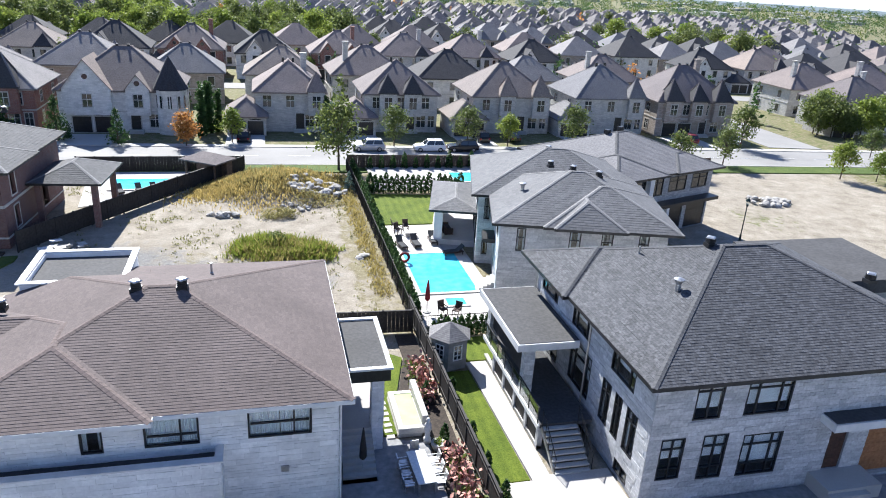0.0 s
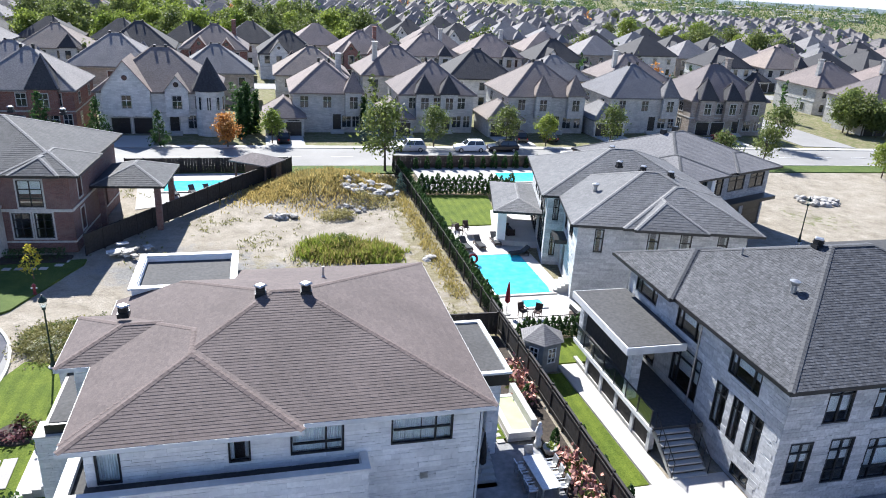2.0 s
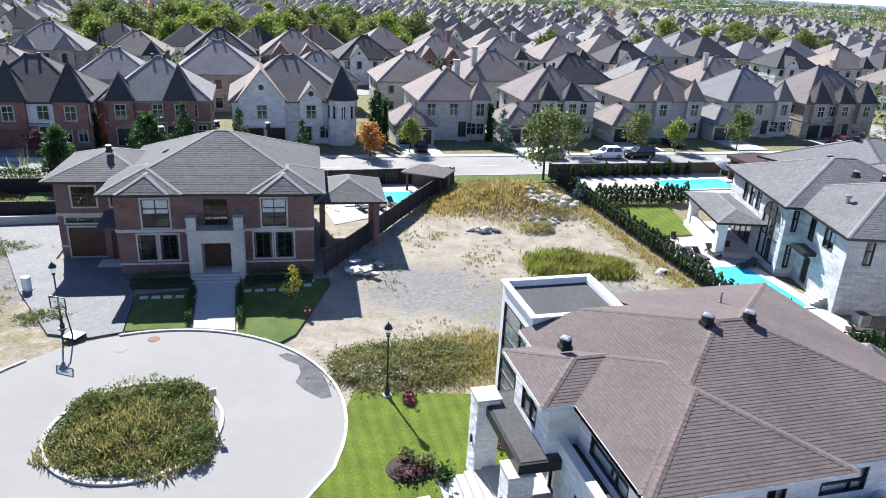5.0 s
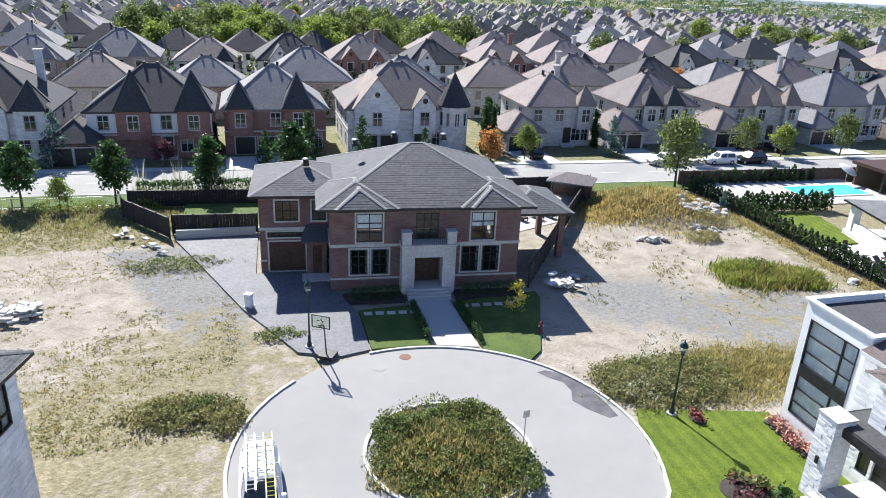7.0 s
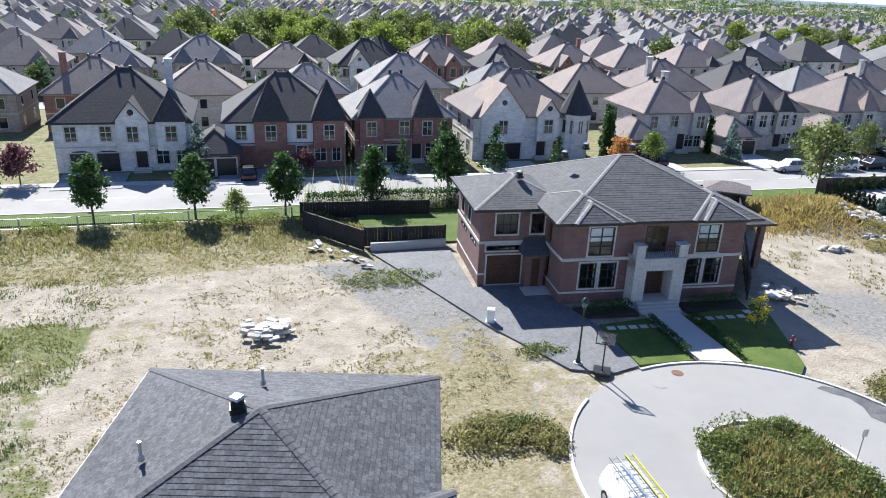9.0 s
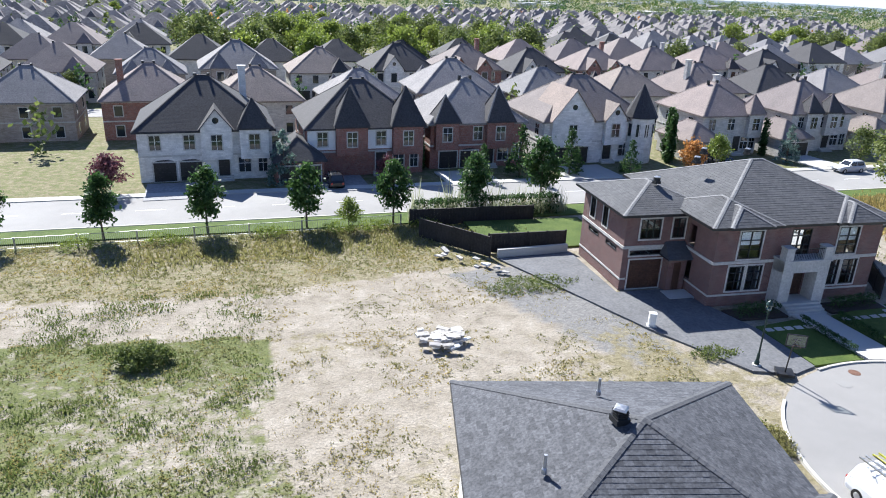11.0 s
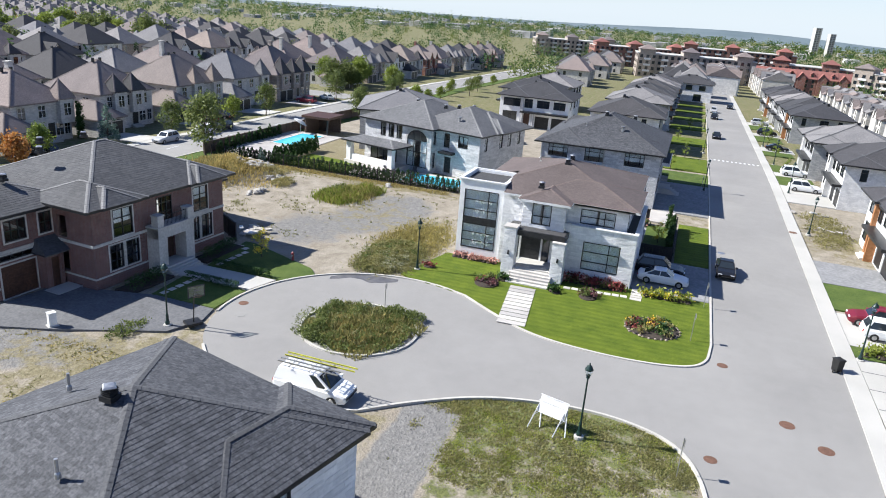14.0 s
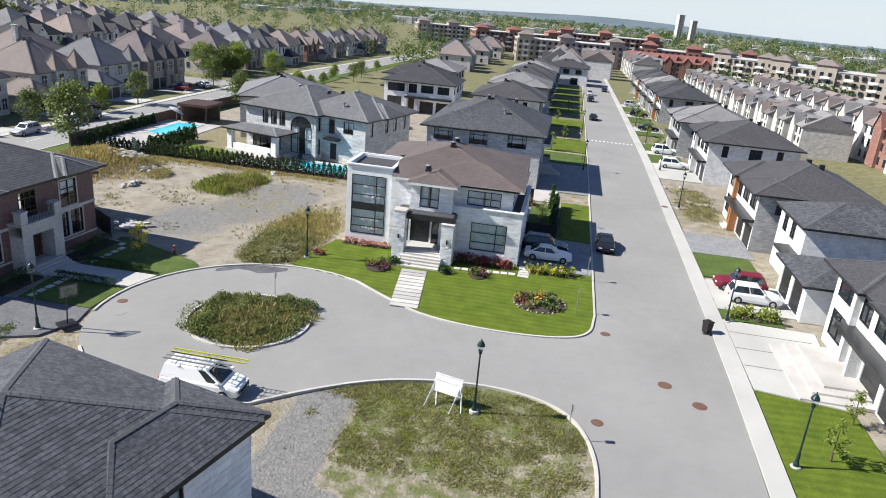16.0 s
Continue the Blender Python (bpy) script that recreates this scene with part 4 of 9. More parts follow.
def side_terrace():
    """The covered terrace at the east side of the white house."""
    t = thing("terrace", "raised terrace with a flat dark roof on a stone post", "terrace")
    part("deck", Mesh().box(2.75, 5.6, 31.5, 38.6, 0, 1.5), "paver_white", t)
    part("roof_slab", Mesh().box(2.75, 5.9, 31.2, 36.8, 4.5, 5.2), "black_metal", t)
    part("roof_top", Mesh().box(2.9, 5.75, 31.35, 36.65, 5.2, 5.22), "membrane", t)
    c = Mesh().box(2.75, 6.0, 31.1, 31.35, 5.2, 5.32).box(5.75, 6.0, 31.35, 36.9, 5.2, 5.32).box(2.75, 5.75, 36.65, 36.9, 5.2, 5.32)
    part("coping", c, "white_metal", t)
    m, s = Mesh().box(5.0, 5.6, 31.5, 32.1, 1.5, 4.5), Mesh()
    rng = random.Random(4)
    for a, b in (((5.0, 31.5), (5.6, 31.5)), ((5.6, 31.5), (5.6, 32.1)), ((5.6, 32.1), (5.0, 32.1)), ((5.0, 32.1), (5.0, 31.5))):
        Wall(a, b, 0.05, 4.5).clad(s, [], rng, (0.12, 0.18), (0.2, 0.45))
    p = part("post", m, "mortar_pale", t)
    part("stone_cladding", s, "stone_white", p, kind="stuff")
    for i in range(8):
        part("step", Mesh().box(3.2, 5.0, 31.5 - 0.32 * (i + 1), 31.5 - 0.32 * i, 0, 1.5 - 0.18 * (i + 1)), "concrete", t)
    r = Mesh()
    for i in range(8):
        r.tube((3.2, 31.4 - 0.34 * i, 1.3 - 0.18 * i), (3.2, 31.4 - 0.34 * i, 2.3 - 0.18 * i), 0.02, sides=5)
    r.tube((3.2, 31.4, 2.3), (3.2, 29.0, 1.0), 0.03, sides=6)
    part("handrail", r, "black_metal", t)
    seat(t, 4.2, 35)


side_terrace()


def grey_house():
    h = thing("house", "two-storey grey split-stone house with charcoal shingle roof", "house")
    west = Wall((17.4, 40.6), (17.4, 25.0), 0, 7.2)
    ww = [(1.0, 3.6, 5.4, 7.0), (5.9, 8.4, 5.3, 7.0), (11.1, 13.6, 5.3, 7.0), (6.2, 9.0, 1.9, 4.5), (10.5, 11.5, 1.9, 4.4), (12.0, 12.8, 1.9, 4.4), (13.3, 14.4, 1.9, 4.4), (12.9, 14.3, 0.25, 0.95), (2.4, 4.4, 1.6, 4.0)]
    south = Wall((17.4, 25.0), (35.6, 25.0), 0, 7.2)
    sw = [(2.1, 3.6, 4.9, 7.0), (4.9, 7.5, 4.9, 6.9), (0.7, 2.0, 1.5, 3.9), (3.0, 4.4, 1.3, 3.9), (5.3, 7.6, 1.2, 3.7), (10.6, 11.7, 0.9, 3.5), (13.0, 16.0, 0.4, 3.4)]
    east = Wall((35.6, 25.0), (35.6, 40.6), 0, 7.2)
    north = Wall((35.6, 40.6), (17.4, 40.6), 0, 7.2)
    stone_walls(h, [(west, ww), (south, sw), (east, []), (north, [(3, 5, 5, 6.8), (8, 10, 5, 6.8)])], "mortar_grey", "stone_grey", 11, (0.14, 0.2, 0.2, 0.28), (0.35, 1.0))
    for hole in ww[:3]:
        window(h, west, *hole, ups=(0.22, 0.78), bars=(0.72,), blind=0.6)
    for hole in ww[3:4]:
        window(h, west, *hole, ups=(0.22, 0.78), bars=(0.72,), blind=0.6)
    for hole in ww[4:7]:
        window(h, west, *hole, ups=(0.5,), bars=(0.75,), curtain=0.3)
    window(h, west, *ww[7], ups=(0.5,))
    window(h, west, *ww[8], ups=(0.5,), pane="glass_dark", name="patio_door")
    window(h, south, *sw[0], ups=(0.5,), bars=(0.75,), blind=0.72)
    window(h, south, *sw[1], ups=(0.25, 0.75), bars=(0.75,), blind=0.72)
    for hole in sw[2:4]:
        window(h, south, *hole, ups=(0.5,), bars=(0.28, 0.75), blind=0.5)
    window(h, south, *sw[4], ups=(0.25, 0.75), bars=(0.3, 0.75), blind=0.72)
    panel_door(h, south, *sw[5], "wood_brown", 4, 1, "front_door")
    panel_door(h, south, *sw[6], "wood_orange", 5, 1, "garage_door")
    c = Mesh()
    south.block(c, 9.6, 18.2, 4.1, 4.55, 0.002, 1.1)
    part("canopy", c, "white_metal", h, "pale flat canopy over the entrance")
    c2 = Mesh()
    south.block(c2, 9.7, 18.1, 4.552, 4.6, 0.002, 1.0)
    part("canopy_roof", c2, "membrane", h)
    part("porch_floor", Mesh().box(27.2, 30.5, 23.4, 25.0, 0, 0.9), "concrete", h)
    for i in range(4):
        part("step", Mesh().box(27.2, 29.5, 23.4 - 0.35 * (i + 1), 23.4 - 0.35 * i, 0, 0.9 - 0.2 * (i + 1) + 0.03), "concrete", h)
    hips = [(16.7, 36.3, 24.4, 41.2, 7.3, 0.41), (16.35, 24.5, 34.2, 41.4, 7.31, 0.42)]
    roof(h, hips, "shingle_grey", "cap_grey", seed=9, fascia="black_metal")
    part("flat_roof", Mesh().box(31.5, 40.5, 33.0, 40.2, 7.0, 7.9), "membrane", h, "dark flat roof over the garage wing")
    part("garage_wing", Mesh().box(35.6, 40.3, 33.2, 40.0, 0, 7.0), "mortar_grey", h)
    for s in (0.08, 8.4):
        d = Mesh().tube(west.at(s, 0.2, 0.1), west.at(s, 7.1, 0.1), 0.05)
        part("downpipe", d, "steel", h)
    seat(h, 26, 33)
    roof_vent(24.6, 33.3, 10.6)
    roof_vent(33.0, 30.0, 9.4)
    pipe_vent(21.2, 30.6, 8.95, True)
    pipe_vent(21.5, 35.5, 9.1)
    # deck and porch
    d = thing("porch", "raised stone porch with dark deck, glass rails and flat roof", "porch")
    part("deck", Mesh().box(14.0, 17.15, 30.2, 40.4, 1.35, 1.6), "membrane", d)
    for i in range(5):
        y = 30.2 + i * 2.05
        part("deck_pier", Mesh().box(14.0, 14.3, y - (0 if i == 0 else 0.15), y + (0.3 if i == 0 else 0.15), 0, 1.35), "stone_grey", d)
    for i in range(4):
        y = 30.5 + i * 2.05
        part("screen_panel", Mesh().box(14.1, 14.16, y + 0.02, y + 1.6, 0.2, 1.33), "fence_black", d)
    part("plinth", Mesh().box(14.02, 14.28, 30.2, 40.4, 0, 0.2), "concrete", d)
    part("deck_edge", Mesh().box(13.88, 14.0, 30.1, 40.5, 1.35, 1.62), "white_metal", d)
    for y in (33.1, 39.6):
        s, rng = Mesh(), random.Random(int(y))
        for a, b in (((14.0, y), (14.55, y)), ((14.55, y), (14.55, y + 0.55)), ((14.55, y + 0.55), (14.0, y + 0.55)), ((14.0, y + 0.55), (14.0, y))):
            Wall(a, b, 1.6, 4.6).clad(s, [], rng, (0.12, 0.18), (0.2, 0.4))
        p = part("post", Mesh().box(14.02, 14.53, y + 0.02, y + 0.53, 1.6, 4.6), "mortar_grey", d)
        part("stone_cladding", s, "stone_grey", p, kind="stuff")
    part("roof_slab", Mesh().box(13.4, 17.15, 32.9, 40.5, 4.6, 5.05), "white_metal", d, "pale flat porch roof edge")
    part("roof_top", Mesh().box(13.5, 17.15, 33.0, 40.4, 5.05, 5.08), "membrane", d)
    part("screen", Mesh().box(14.2, 14.24, 33.7, 39.55, 2.6, 4.6), "fence_black", d, "black roller screen")
    for i in range(7):
        y = 30.3 + i * 1.45
        g = part("rail_glass", Mesh().box(13.93, 13.945, y + 0.04, y + 1.38, 1.72, 2.6), "glass_rail", d)
        g.visible_shadow = False
        part("rail_post", Mesh().box(13.91, 13.96, y - 0.03, y + 0.03, 1.6, 2.68), "black_metal", d)
    part("hand_rail", Mesh().box(13.9, 13.97, 30.2, 40.5, 2.66, 2.71), "black_metal", d)
    for i in range(8):
        y = 30.2 - 0.3 * i
        part("step", Mesh().box(14.2, 16.2, y - 0.32, y, 1.6 - 0.18 * (i + 1) - 0.06, 1.6 - 0.18 * (i + 1) + 0.02), "concrete", d)
    for x in (14.15, 16.25):
        part("stringer", Mesh().poly([(x, 30.2, 1.5), (x, 27.8, 0.05), (x, 28.2, 0.02), (x, 30.2, 1.2)]).poly([(x + 0.05, 30.2, 1.2), (x + 0.05, 28.2, 0.02), (x + 0.05, 27.8, 0.05), (x + 0.05, 30.2, 1.5)]), "concrete", d)
        r = Mesh().tube((x, 30.2, 2.6), (x, 27.85, 1.05), 0.03, sides=6)
        for i in range(5):
            r.tube((x, 30.1 - 0.55 * i, 1.5 - 0.36 * i), (x, 30.1 - 0.55 * i, 2.52 - 0.36 * i), 0.025, sides=5)
        part("stair_rail", r, "black_metal", d)
    seat(d, 15.6, 35)


grey_house()


def corner_house():
    """The charcoal-roofed house close under the camera's path."""
    h = thing("house", "white long-stone house with a charcoal shingle pyramid roof", "house", pose(-51.6, 44.4, 0, 0, 0, -14.5))
    z = 7.5
    w = [Wall((-11.8, -11.8), (-0.1, -11.8), 0, 7.4), Wall((-0.6, -11.8), (-0.6, -0.6), 0, 7.4), Wall((-0.6, -0.6), (-11.8, -0.6), 0, 7.4), Wall((-11.8, -0.6), (-11.8, -11.8), 0, 7.4)]
    holes = [[(2, 3.6, 4.8, 6.8), (6, 8, 4.8, 6.8)], [(2, 3.4, 4.7, 6.9), (7.2, 8.6, 4.7, 6.9), (7.2, 8.6, 1.2, 3.6), (9, 10.4, 4.7, 6.9)], [(3, 5, 4.8, 6.8), (7, 9, 4.8, 6.8)], [(1.6, 2.5, 4.9, 6.9), (4.0, 4.9, 4.9, 6.9), (2.0, 4.2, 1.2, 3.6), (7.5, 9.5, 4.9, 6.9)]]
    stone_walls(h, list(zip(w, holes)), "mortar_pale", "stone_white", 21, (0.14, 0.2, 0.28), (0.4, 1.1))
    for wl, hs in zip(w, holes):
        for hole in hs:
            window(h, wl, *hole, ups=(0.5,), bars=(0.3,), curtain=0.4)
    roof(h, [(-12.4, 0.0, -12.4, 0.0, z, 0.385), (-7.5, 0.5, -12.3, -7.3, z + 0.01, 0.4), (-5.5, -0.4, -7.2, -0.02, z + 0.02, 0.35)], "shingle_grey", "cap_grey", step=0.2, seed=31, fascia="black_metal")
    roof_vent(-59.9, 40.3, 9.75)
    pipe_vent(-59.0, 43.2, 8.9)
    pipe_vent(-63.0, 39.6, 8.75)


corner_house()


def brick_house():
    h = thing("house", "large red-brick house with limestone portal and charcoal hip roof", "house", pose(-29.0, 64.0, 0, 0, 0, -4.5))
    front = Wall((-7.4, 0), (7.6, 0), 0, 6.8)
    fh = [(2.0, 4.0, 4.0, 6.3), (11.0, 12.9, 4.0, 6.3), (1.5, 2.85, 1.3, 3.4), (3.15, 4.5, 1.3, 3.4), (10.3, 11.7, 1.3, 3.5), (12.0, 13.4, 1.3, 3.5), (6.6, 8.4, 4.0, 6.3), (6.5, 8.5, 0.6, 3.0)]
    west = Wall((-7.4, 14), (-7.4, 0), 0, 6.8)
    east = Wall((7.6, 0), (7.6, 14), 0, 6.8)
    north = Wall((7.6, 14), (-7.4, 14), 0, 6.8)
    wing = Wall((-12.9, 4.2), (-7.4, 4.2), 0, 6.6)
    wh = [(1.3, 3.1, 4.4, 6.1), (4.2, 5.3, 4.4, 6.1), (0.6, 3.6, 3.0, 3.45), (0.7, 3.6, 0.05, 2.6)]
    wingw = Wall((-12.9, 12.4), (-12.9, 4.2), 0, 6.6)
    wwh = [(1.5, 2.4, 4.3, 6.2), (4.0, 4.9, 4.3, 6.2), (1.5, 3.5, 3.0, 3.4), (5.0, 7.0, 3.0, 3.4)]
    for wl, hs in ((front, fh), (west, [(10.2, 11.2, 4.0, 5.8), (10.2, 11.2, 1.2, 3.0)]), (east, [(2.0, 3.0, 1.3, 3.2), (2.0, 3.0, 4.2, 6.2), (8, 10, 1, 3.2)]), (north, []), (wing, wh), (wingw, wwh), (Wall((-7.4, 12.4), (-12.9, 12.4), 0, 6.6), [])):
        m = Mesh()
        wl.build(m, hs)
        part("wall", m, "brick_red", h)
    trim = Mesh()
    for wl, hs in ((front, fh[:6]), (wing, wh), (wingw, wwh[:2]), (east, [(2.0, 3.0, 1.3, 3.2), (2.0, 3.0, 4.2, 6.2)])):
        for hole in hs:
            surround(trim, wl, *hole, w=0.13)
    for wl in (front, west, east, wing, wingw):
        for z0, z1, o in ((3.62, 3.85, 0.08), (0.9, 1.05, 0.05)):
            spans = [(0, 5.4), (9.6, 15.0)] if wl is front else ([(0, wl.long)] if z0 > 3 else [(0, 0.5), (3.8, wl.long)] if wl is wing else [(0, wl.long)])
            for a, b in spans:
                if b <= wl.long + 0.01:
                    wl.block(trim, a, b, z0, z1, 0.002, o)
    part("trim", trim, "pale_stone", h, "pale limestone bands and window surrounds")
    for hole in fh[:2]:
        window(h, front, *hole, ups=(0.5,), bars=(0.33, 0.66), blind=0.5)
    for hole in fh[2:6]:
        window(h, front, *hole, ups=(0.5,), bars=(0.38, 0.72), curtain=0.15)
    window(h, front, *fh[6], ups=(0.35, 0.65), bars=(0.4, 0.75), name="balcony_door")
    panel_door(h, front, *fh[7], "wood_brown", 4, 2, "front_door")
    for hole in wh[:3]:
        window(h, wing, *hole, ups=(0.33, 0.66) if hole[1] - hole[0] > 1.5 else (0.5,), bars=(0.5,) if hole[2] > 4 else ())
    panel_door(h, wing, *wh[3], "wood_brown", 5, 1, "garage_door")
    for hole in wwh:
        window(h, wingw, *hole, ups=(0.5,))
    # portal
    p = Mesh()
    front.block(p, 5.4, 6.4, 0, 4.0, 0.002, 1.3)
    front.block(p, 8.6, 9.6, 0, 4.0, 0.002, 1.3)
    front.block(p, 5.4, 9.6, 3.1, 4.001, 0.004, 1.302)
    front.block(p, 5.3, 9.7, 4.0, 4.15, 0.002, 1.4)
    part("portal", p, "pale_stone", h, "pale limestone entrance portal")
    for s in (5.4, 8.9):
        q = Mesh()
        front.block(q, s, s + 0.7, 4.15, 5.1, 0.6, 1.3)
        front.block(q, s - 0.06, s + 0.76, 5.1, 5.2, 0.54, 1.36)
        part("balcony_pier", q, "pale_stone", h)
    rail = Mesh()
    front.block(rail, 6.1, 8.9, 5.0, 5.05, 1.1, 1.14)
    for i in range(18):
        front.block(rail, 6.2 + i * 0.155, 6.22 + i * 0.155, 4.15, 5.0, 1.11, 1.13)
    part("balcony_rail", rail, "black_metal", h)
    for i in range(4):
        st = Mesh()
        front.block(st, 5.8, 9.2, 0, 0.6 - 0.15 * i, 1.3 + 0.32 * i, 1.62 + 0.32 * i)
        part("step", st, "concrete", h)
    floor = Mesh()
    front.block(floor, 6.4, 8.6, 0, 0.6, 0.002, 1.3)
    part("porch_floor", floor, "concrete", h)
    # side entrance
    side = Wall((-9.2, 3.2), (-7.6, 3.2), 0, 3.0)
    sm = Mesh()
    side.build(sm, [(0.5, 1.2, 0.15, 2.6)])
    Wall((-9.2, 4.2), (-9.2, 3.2), 0, 3.0).build(sm, [])
    part("side_porch", sm, "brick_red", h)
    panel_door(h, side, 0.5, 1.2, 0.15, 2.6, "wood_brown", 4, 1, "side_door")
    part("side_roof", Mesh().poly([(-9.6, 2.6, 3.1), (-7.3, 2.6, 3.1), (-7.4, 4.2, 4.1), (-9.2, 4.2, 4.1)]).poly([(-9.6, 4.2, 3.1), (-9.6, 2.6, 3.1), (-9.2, 4.2, 4.1)]).poly([(-9.6, 4.2, 3.0), (-7.3, 4.2, 3.0), (-7.3, 2.6, 3.0), (-9.6, 2.6, 3.0)]).poly([(-9.6, 2.6, 3.0), (-7.3, 2.6, 3.0), (-7.3, 2.6, 3.1), (-9.6, 2.6, 3.1)]), "shingle_grey", h)
    part("side_step", Mesh().box(-9.6, -7.3, 1.6, 3.2, 0, 0.15), "concrete", h)
    # roofs
    hips = [(-8.1, 8.3, -0.6, 14.7, 6.9, 0.43), (-13.6, -5.0, 3.5, 13.0, 6.7, 0.36), (-8.4, -2.2, -0.75, 6.5, 6.92, 0.42), (2.6, 8.6, -0.75, 6.5, 6.92, 0.42), (-7.0, -3.2, -0.95, 3.5, 6.95, 0.55), (3.4, 7.2, -0.95, 3.5, 6.95, 0.55)]
    roof(h, hips, "shingle_dark", "cap_pale", step=0.28, seed=17, fascia="black_metal")
    # covered patio
    for x, y in ((13.2, 5.6), (13.2, 11.6), (8.4, 5.6)):
        part("patio_post", Mesh().box(x - 0.25, x + 0.25, y - 0.25, y + 0.25, 0, 4.2), "brick_red", h)
    roof(h, [(7.7, 14.0, 4.8, 12.4, 4.4, 0.4)], "shingle_dark", "cap_pale", step=0.28, seed=18, fascia="black_metal", name="patio_roof")
    for x, y, zz in ((-37.5, 71.8, 8.6), (-33.3, 72.5, 10.0), (-24.4, 76.8, 9.4), (-29.0, 77.2, 9.5)):
        roof_vent(x, y, zz - 0.25)


brick_house()


def pool_house():
    """The grey house that stands beside the long pool."""
    at = pose(17.5, 49.2, 0, 0, 0, -15)
    h = thing("house", "grey stone house with an arched window and slate roofs", "house", at)
    front, door_side = Wall((0, 0), (13, 0), 0, 6.5), Wall((0, 7.2), (0, 0), 0, 6.5)
    nook, tall = Wall((-1.5, 7.2), (0, 7.2), 0, 6.5), Wall((-1.5, 19.5), (-1.5, 7.2), 0, 6.5)
    back, far = Wall((13, 19.5), (-1.5, 19.5), 0, 6.5), Wall((13, 0), (13, 19.5), 0, 6.5)
    fh = [(1.3, 2.0, 4.2, 6.1), (5.4, 6.3, 4.2, 6.1), (7.9, 8.8, 4.2, 6.1), (10.8, 11.6, 4.2, 6.1)]
    dh = [(1.2, 2.1, 4.1, 6.0), (3.6, 5.2, 4.4, 6.0), (1.4, 2.5, 0.4, 2.7)]
    nh = [(0.5, 1.0, 4.2, 6.1), (0.5, 1.0, 0.9, 3.0)]
    th = [(8.0, 11.6, 0.7, 4.6), (6.0, 7.0, 4.3, 6.2), (4.5, 5.5, 4.3, 6.2), (3.0, 4.0, 4.3, 6.2), (1.2, 6.2, 0.6, 3.0)]
    stone_walls(h, [(front, fh), (door_side, dh), (nook, nh), (tall, th), (back, []), (far, [])], "mortar_grey", "stone_grey", 41, (0.2, 0.28), (0.5, 1.3))
    window(h, tall, *th[0], ups=(0.33, 0.66), bars=(0.55,), curtain=0.7)
    window(h, tall, *th[4], ups=(0.25, 0.5, 0.75), name="patio_door")
    for wl, hs in ((front, fh), (nook, nh), (tall, th[1:4])):
        for hole in hs:
            window(h, wl, *hole, bars=(0.6,), curtain=0.4)
    window(h, door_side, *dh[0], bars=(0.6,))
    window(h, door_side, *dh[1], ups=(0.5,), blind=0.6)
    panel_door(h, door_side, *dh[2], "black_metal", 4, 1, "side_door")
    arc_at = lambda a, r, o: tall.at(9.8 + (1.8 + r) * math.cos(a), 4.6 + (1.45 + r) * math.sin(a), o)
    part("arch_pane", Mesh().poly([arc_at(math.pi * i / 14, 0, 0.045) for i in range(15)]), "glass_dark", h, "arched glazing above the tall window")
    for k in (-0.6, 0.6):
        bar = Mesh()
        tall.block(bar, 9.8 + k - 0.05, 9.8 + k + 0.05, 4.6, 5.9, 0.046, 0.08)
        part("arch_bar", bar, "black_metal", h)
    for r0, r1, mat, o, name in ((-0.1, 0.0, "black_metal", 0.07, "arch_frame"), (0.0, 0.26, "pale_stone", 0.09, "arch_trim")):
        ring = Mesh()
        for i in range(14):
            a0, a1 = math.pi * i / 14, math.pi * (i + 1) / 14
            ring.poly([arc_at(a0, r0, o), arc_at(a0, r1, o), arc_at(a1, r1, o), arc_at(a1, r0, o)])
            ring.poly([arc_at(a0, r1, o), arc_at(a0, r1, 0.0), arc_at(a1, r1, 0.0), arc_at(a1, r1, o)])
        part(name, ring, mat, h)
    canopy = Mesh()
    door_side.block(canopy, 0.9, 3.2, 3.2, 3.55, 0.002, 1.1)
    part("canopy", canopy, "black_metal", h)
    roof(h, [(-0.7, 13.7, -0.7, 12.5, 6.6, 0.42), (-2.2, 13.5, 6.5, 20.2, 6.61, 0.42), (3.2, 13.9, -1.0, 9.0, 6.63, 0.42), (4.0, 9.6, -1.3, 6.0, 6.66, 0.52)], "shingle_slate", "cap_pale", step=0.28, seed=44, fascia="black_metal")
    # covered terrace
    for x, y in ((-5.0, 11.6), (-5.0, 19.4)):
        part("porch_post", Mesh().box(x - 0.4, x + 0.4, y - 0.4, y + 0.4, 0.4, 3.5), "stucco", h)
    part("porch_floor", Mesh().box(-5.6, -1.5, 11.0, 20.0, 0, 0.6), "paver_white", h)
    part("porch_counter", Mesh().box(-5.3, -4.7, 12.2, 18.8, 0.6, 1.5), "stone_white", h)
    roof(h, [(-5.9, -1.0, 10.6, 20.4, 3.6, 0.26)], "shingle_slate", "cap_pale", step=0.28, seed=45, fascia="black_metal", name="porch_roof")
    for i in range(5):
        part("step", Mesh().box(-0.3 * i - 0.3, -0.3 * i, 1.0, 2.8, 0, 0.9 - 0.18 * i), "concrete", h)
    for x, y, zz in ((6.4, 8.0, 9.0), (4.6, 9.2, 9.0), (8.4, 6.6, 9.0), (5.0, 14.6, 9.1)):
        p = at @ Vector((x, y, zz))
        roof_vent(p.x, p.y, p.z - 0.15)
    p = at @ Vector((1.9, 4.9, 7.5))
    pipe_vent(p.x, p.y, p.z, True)


pool_house()


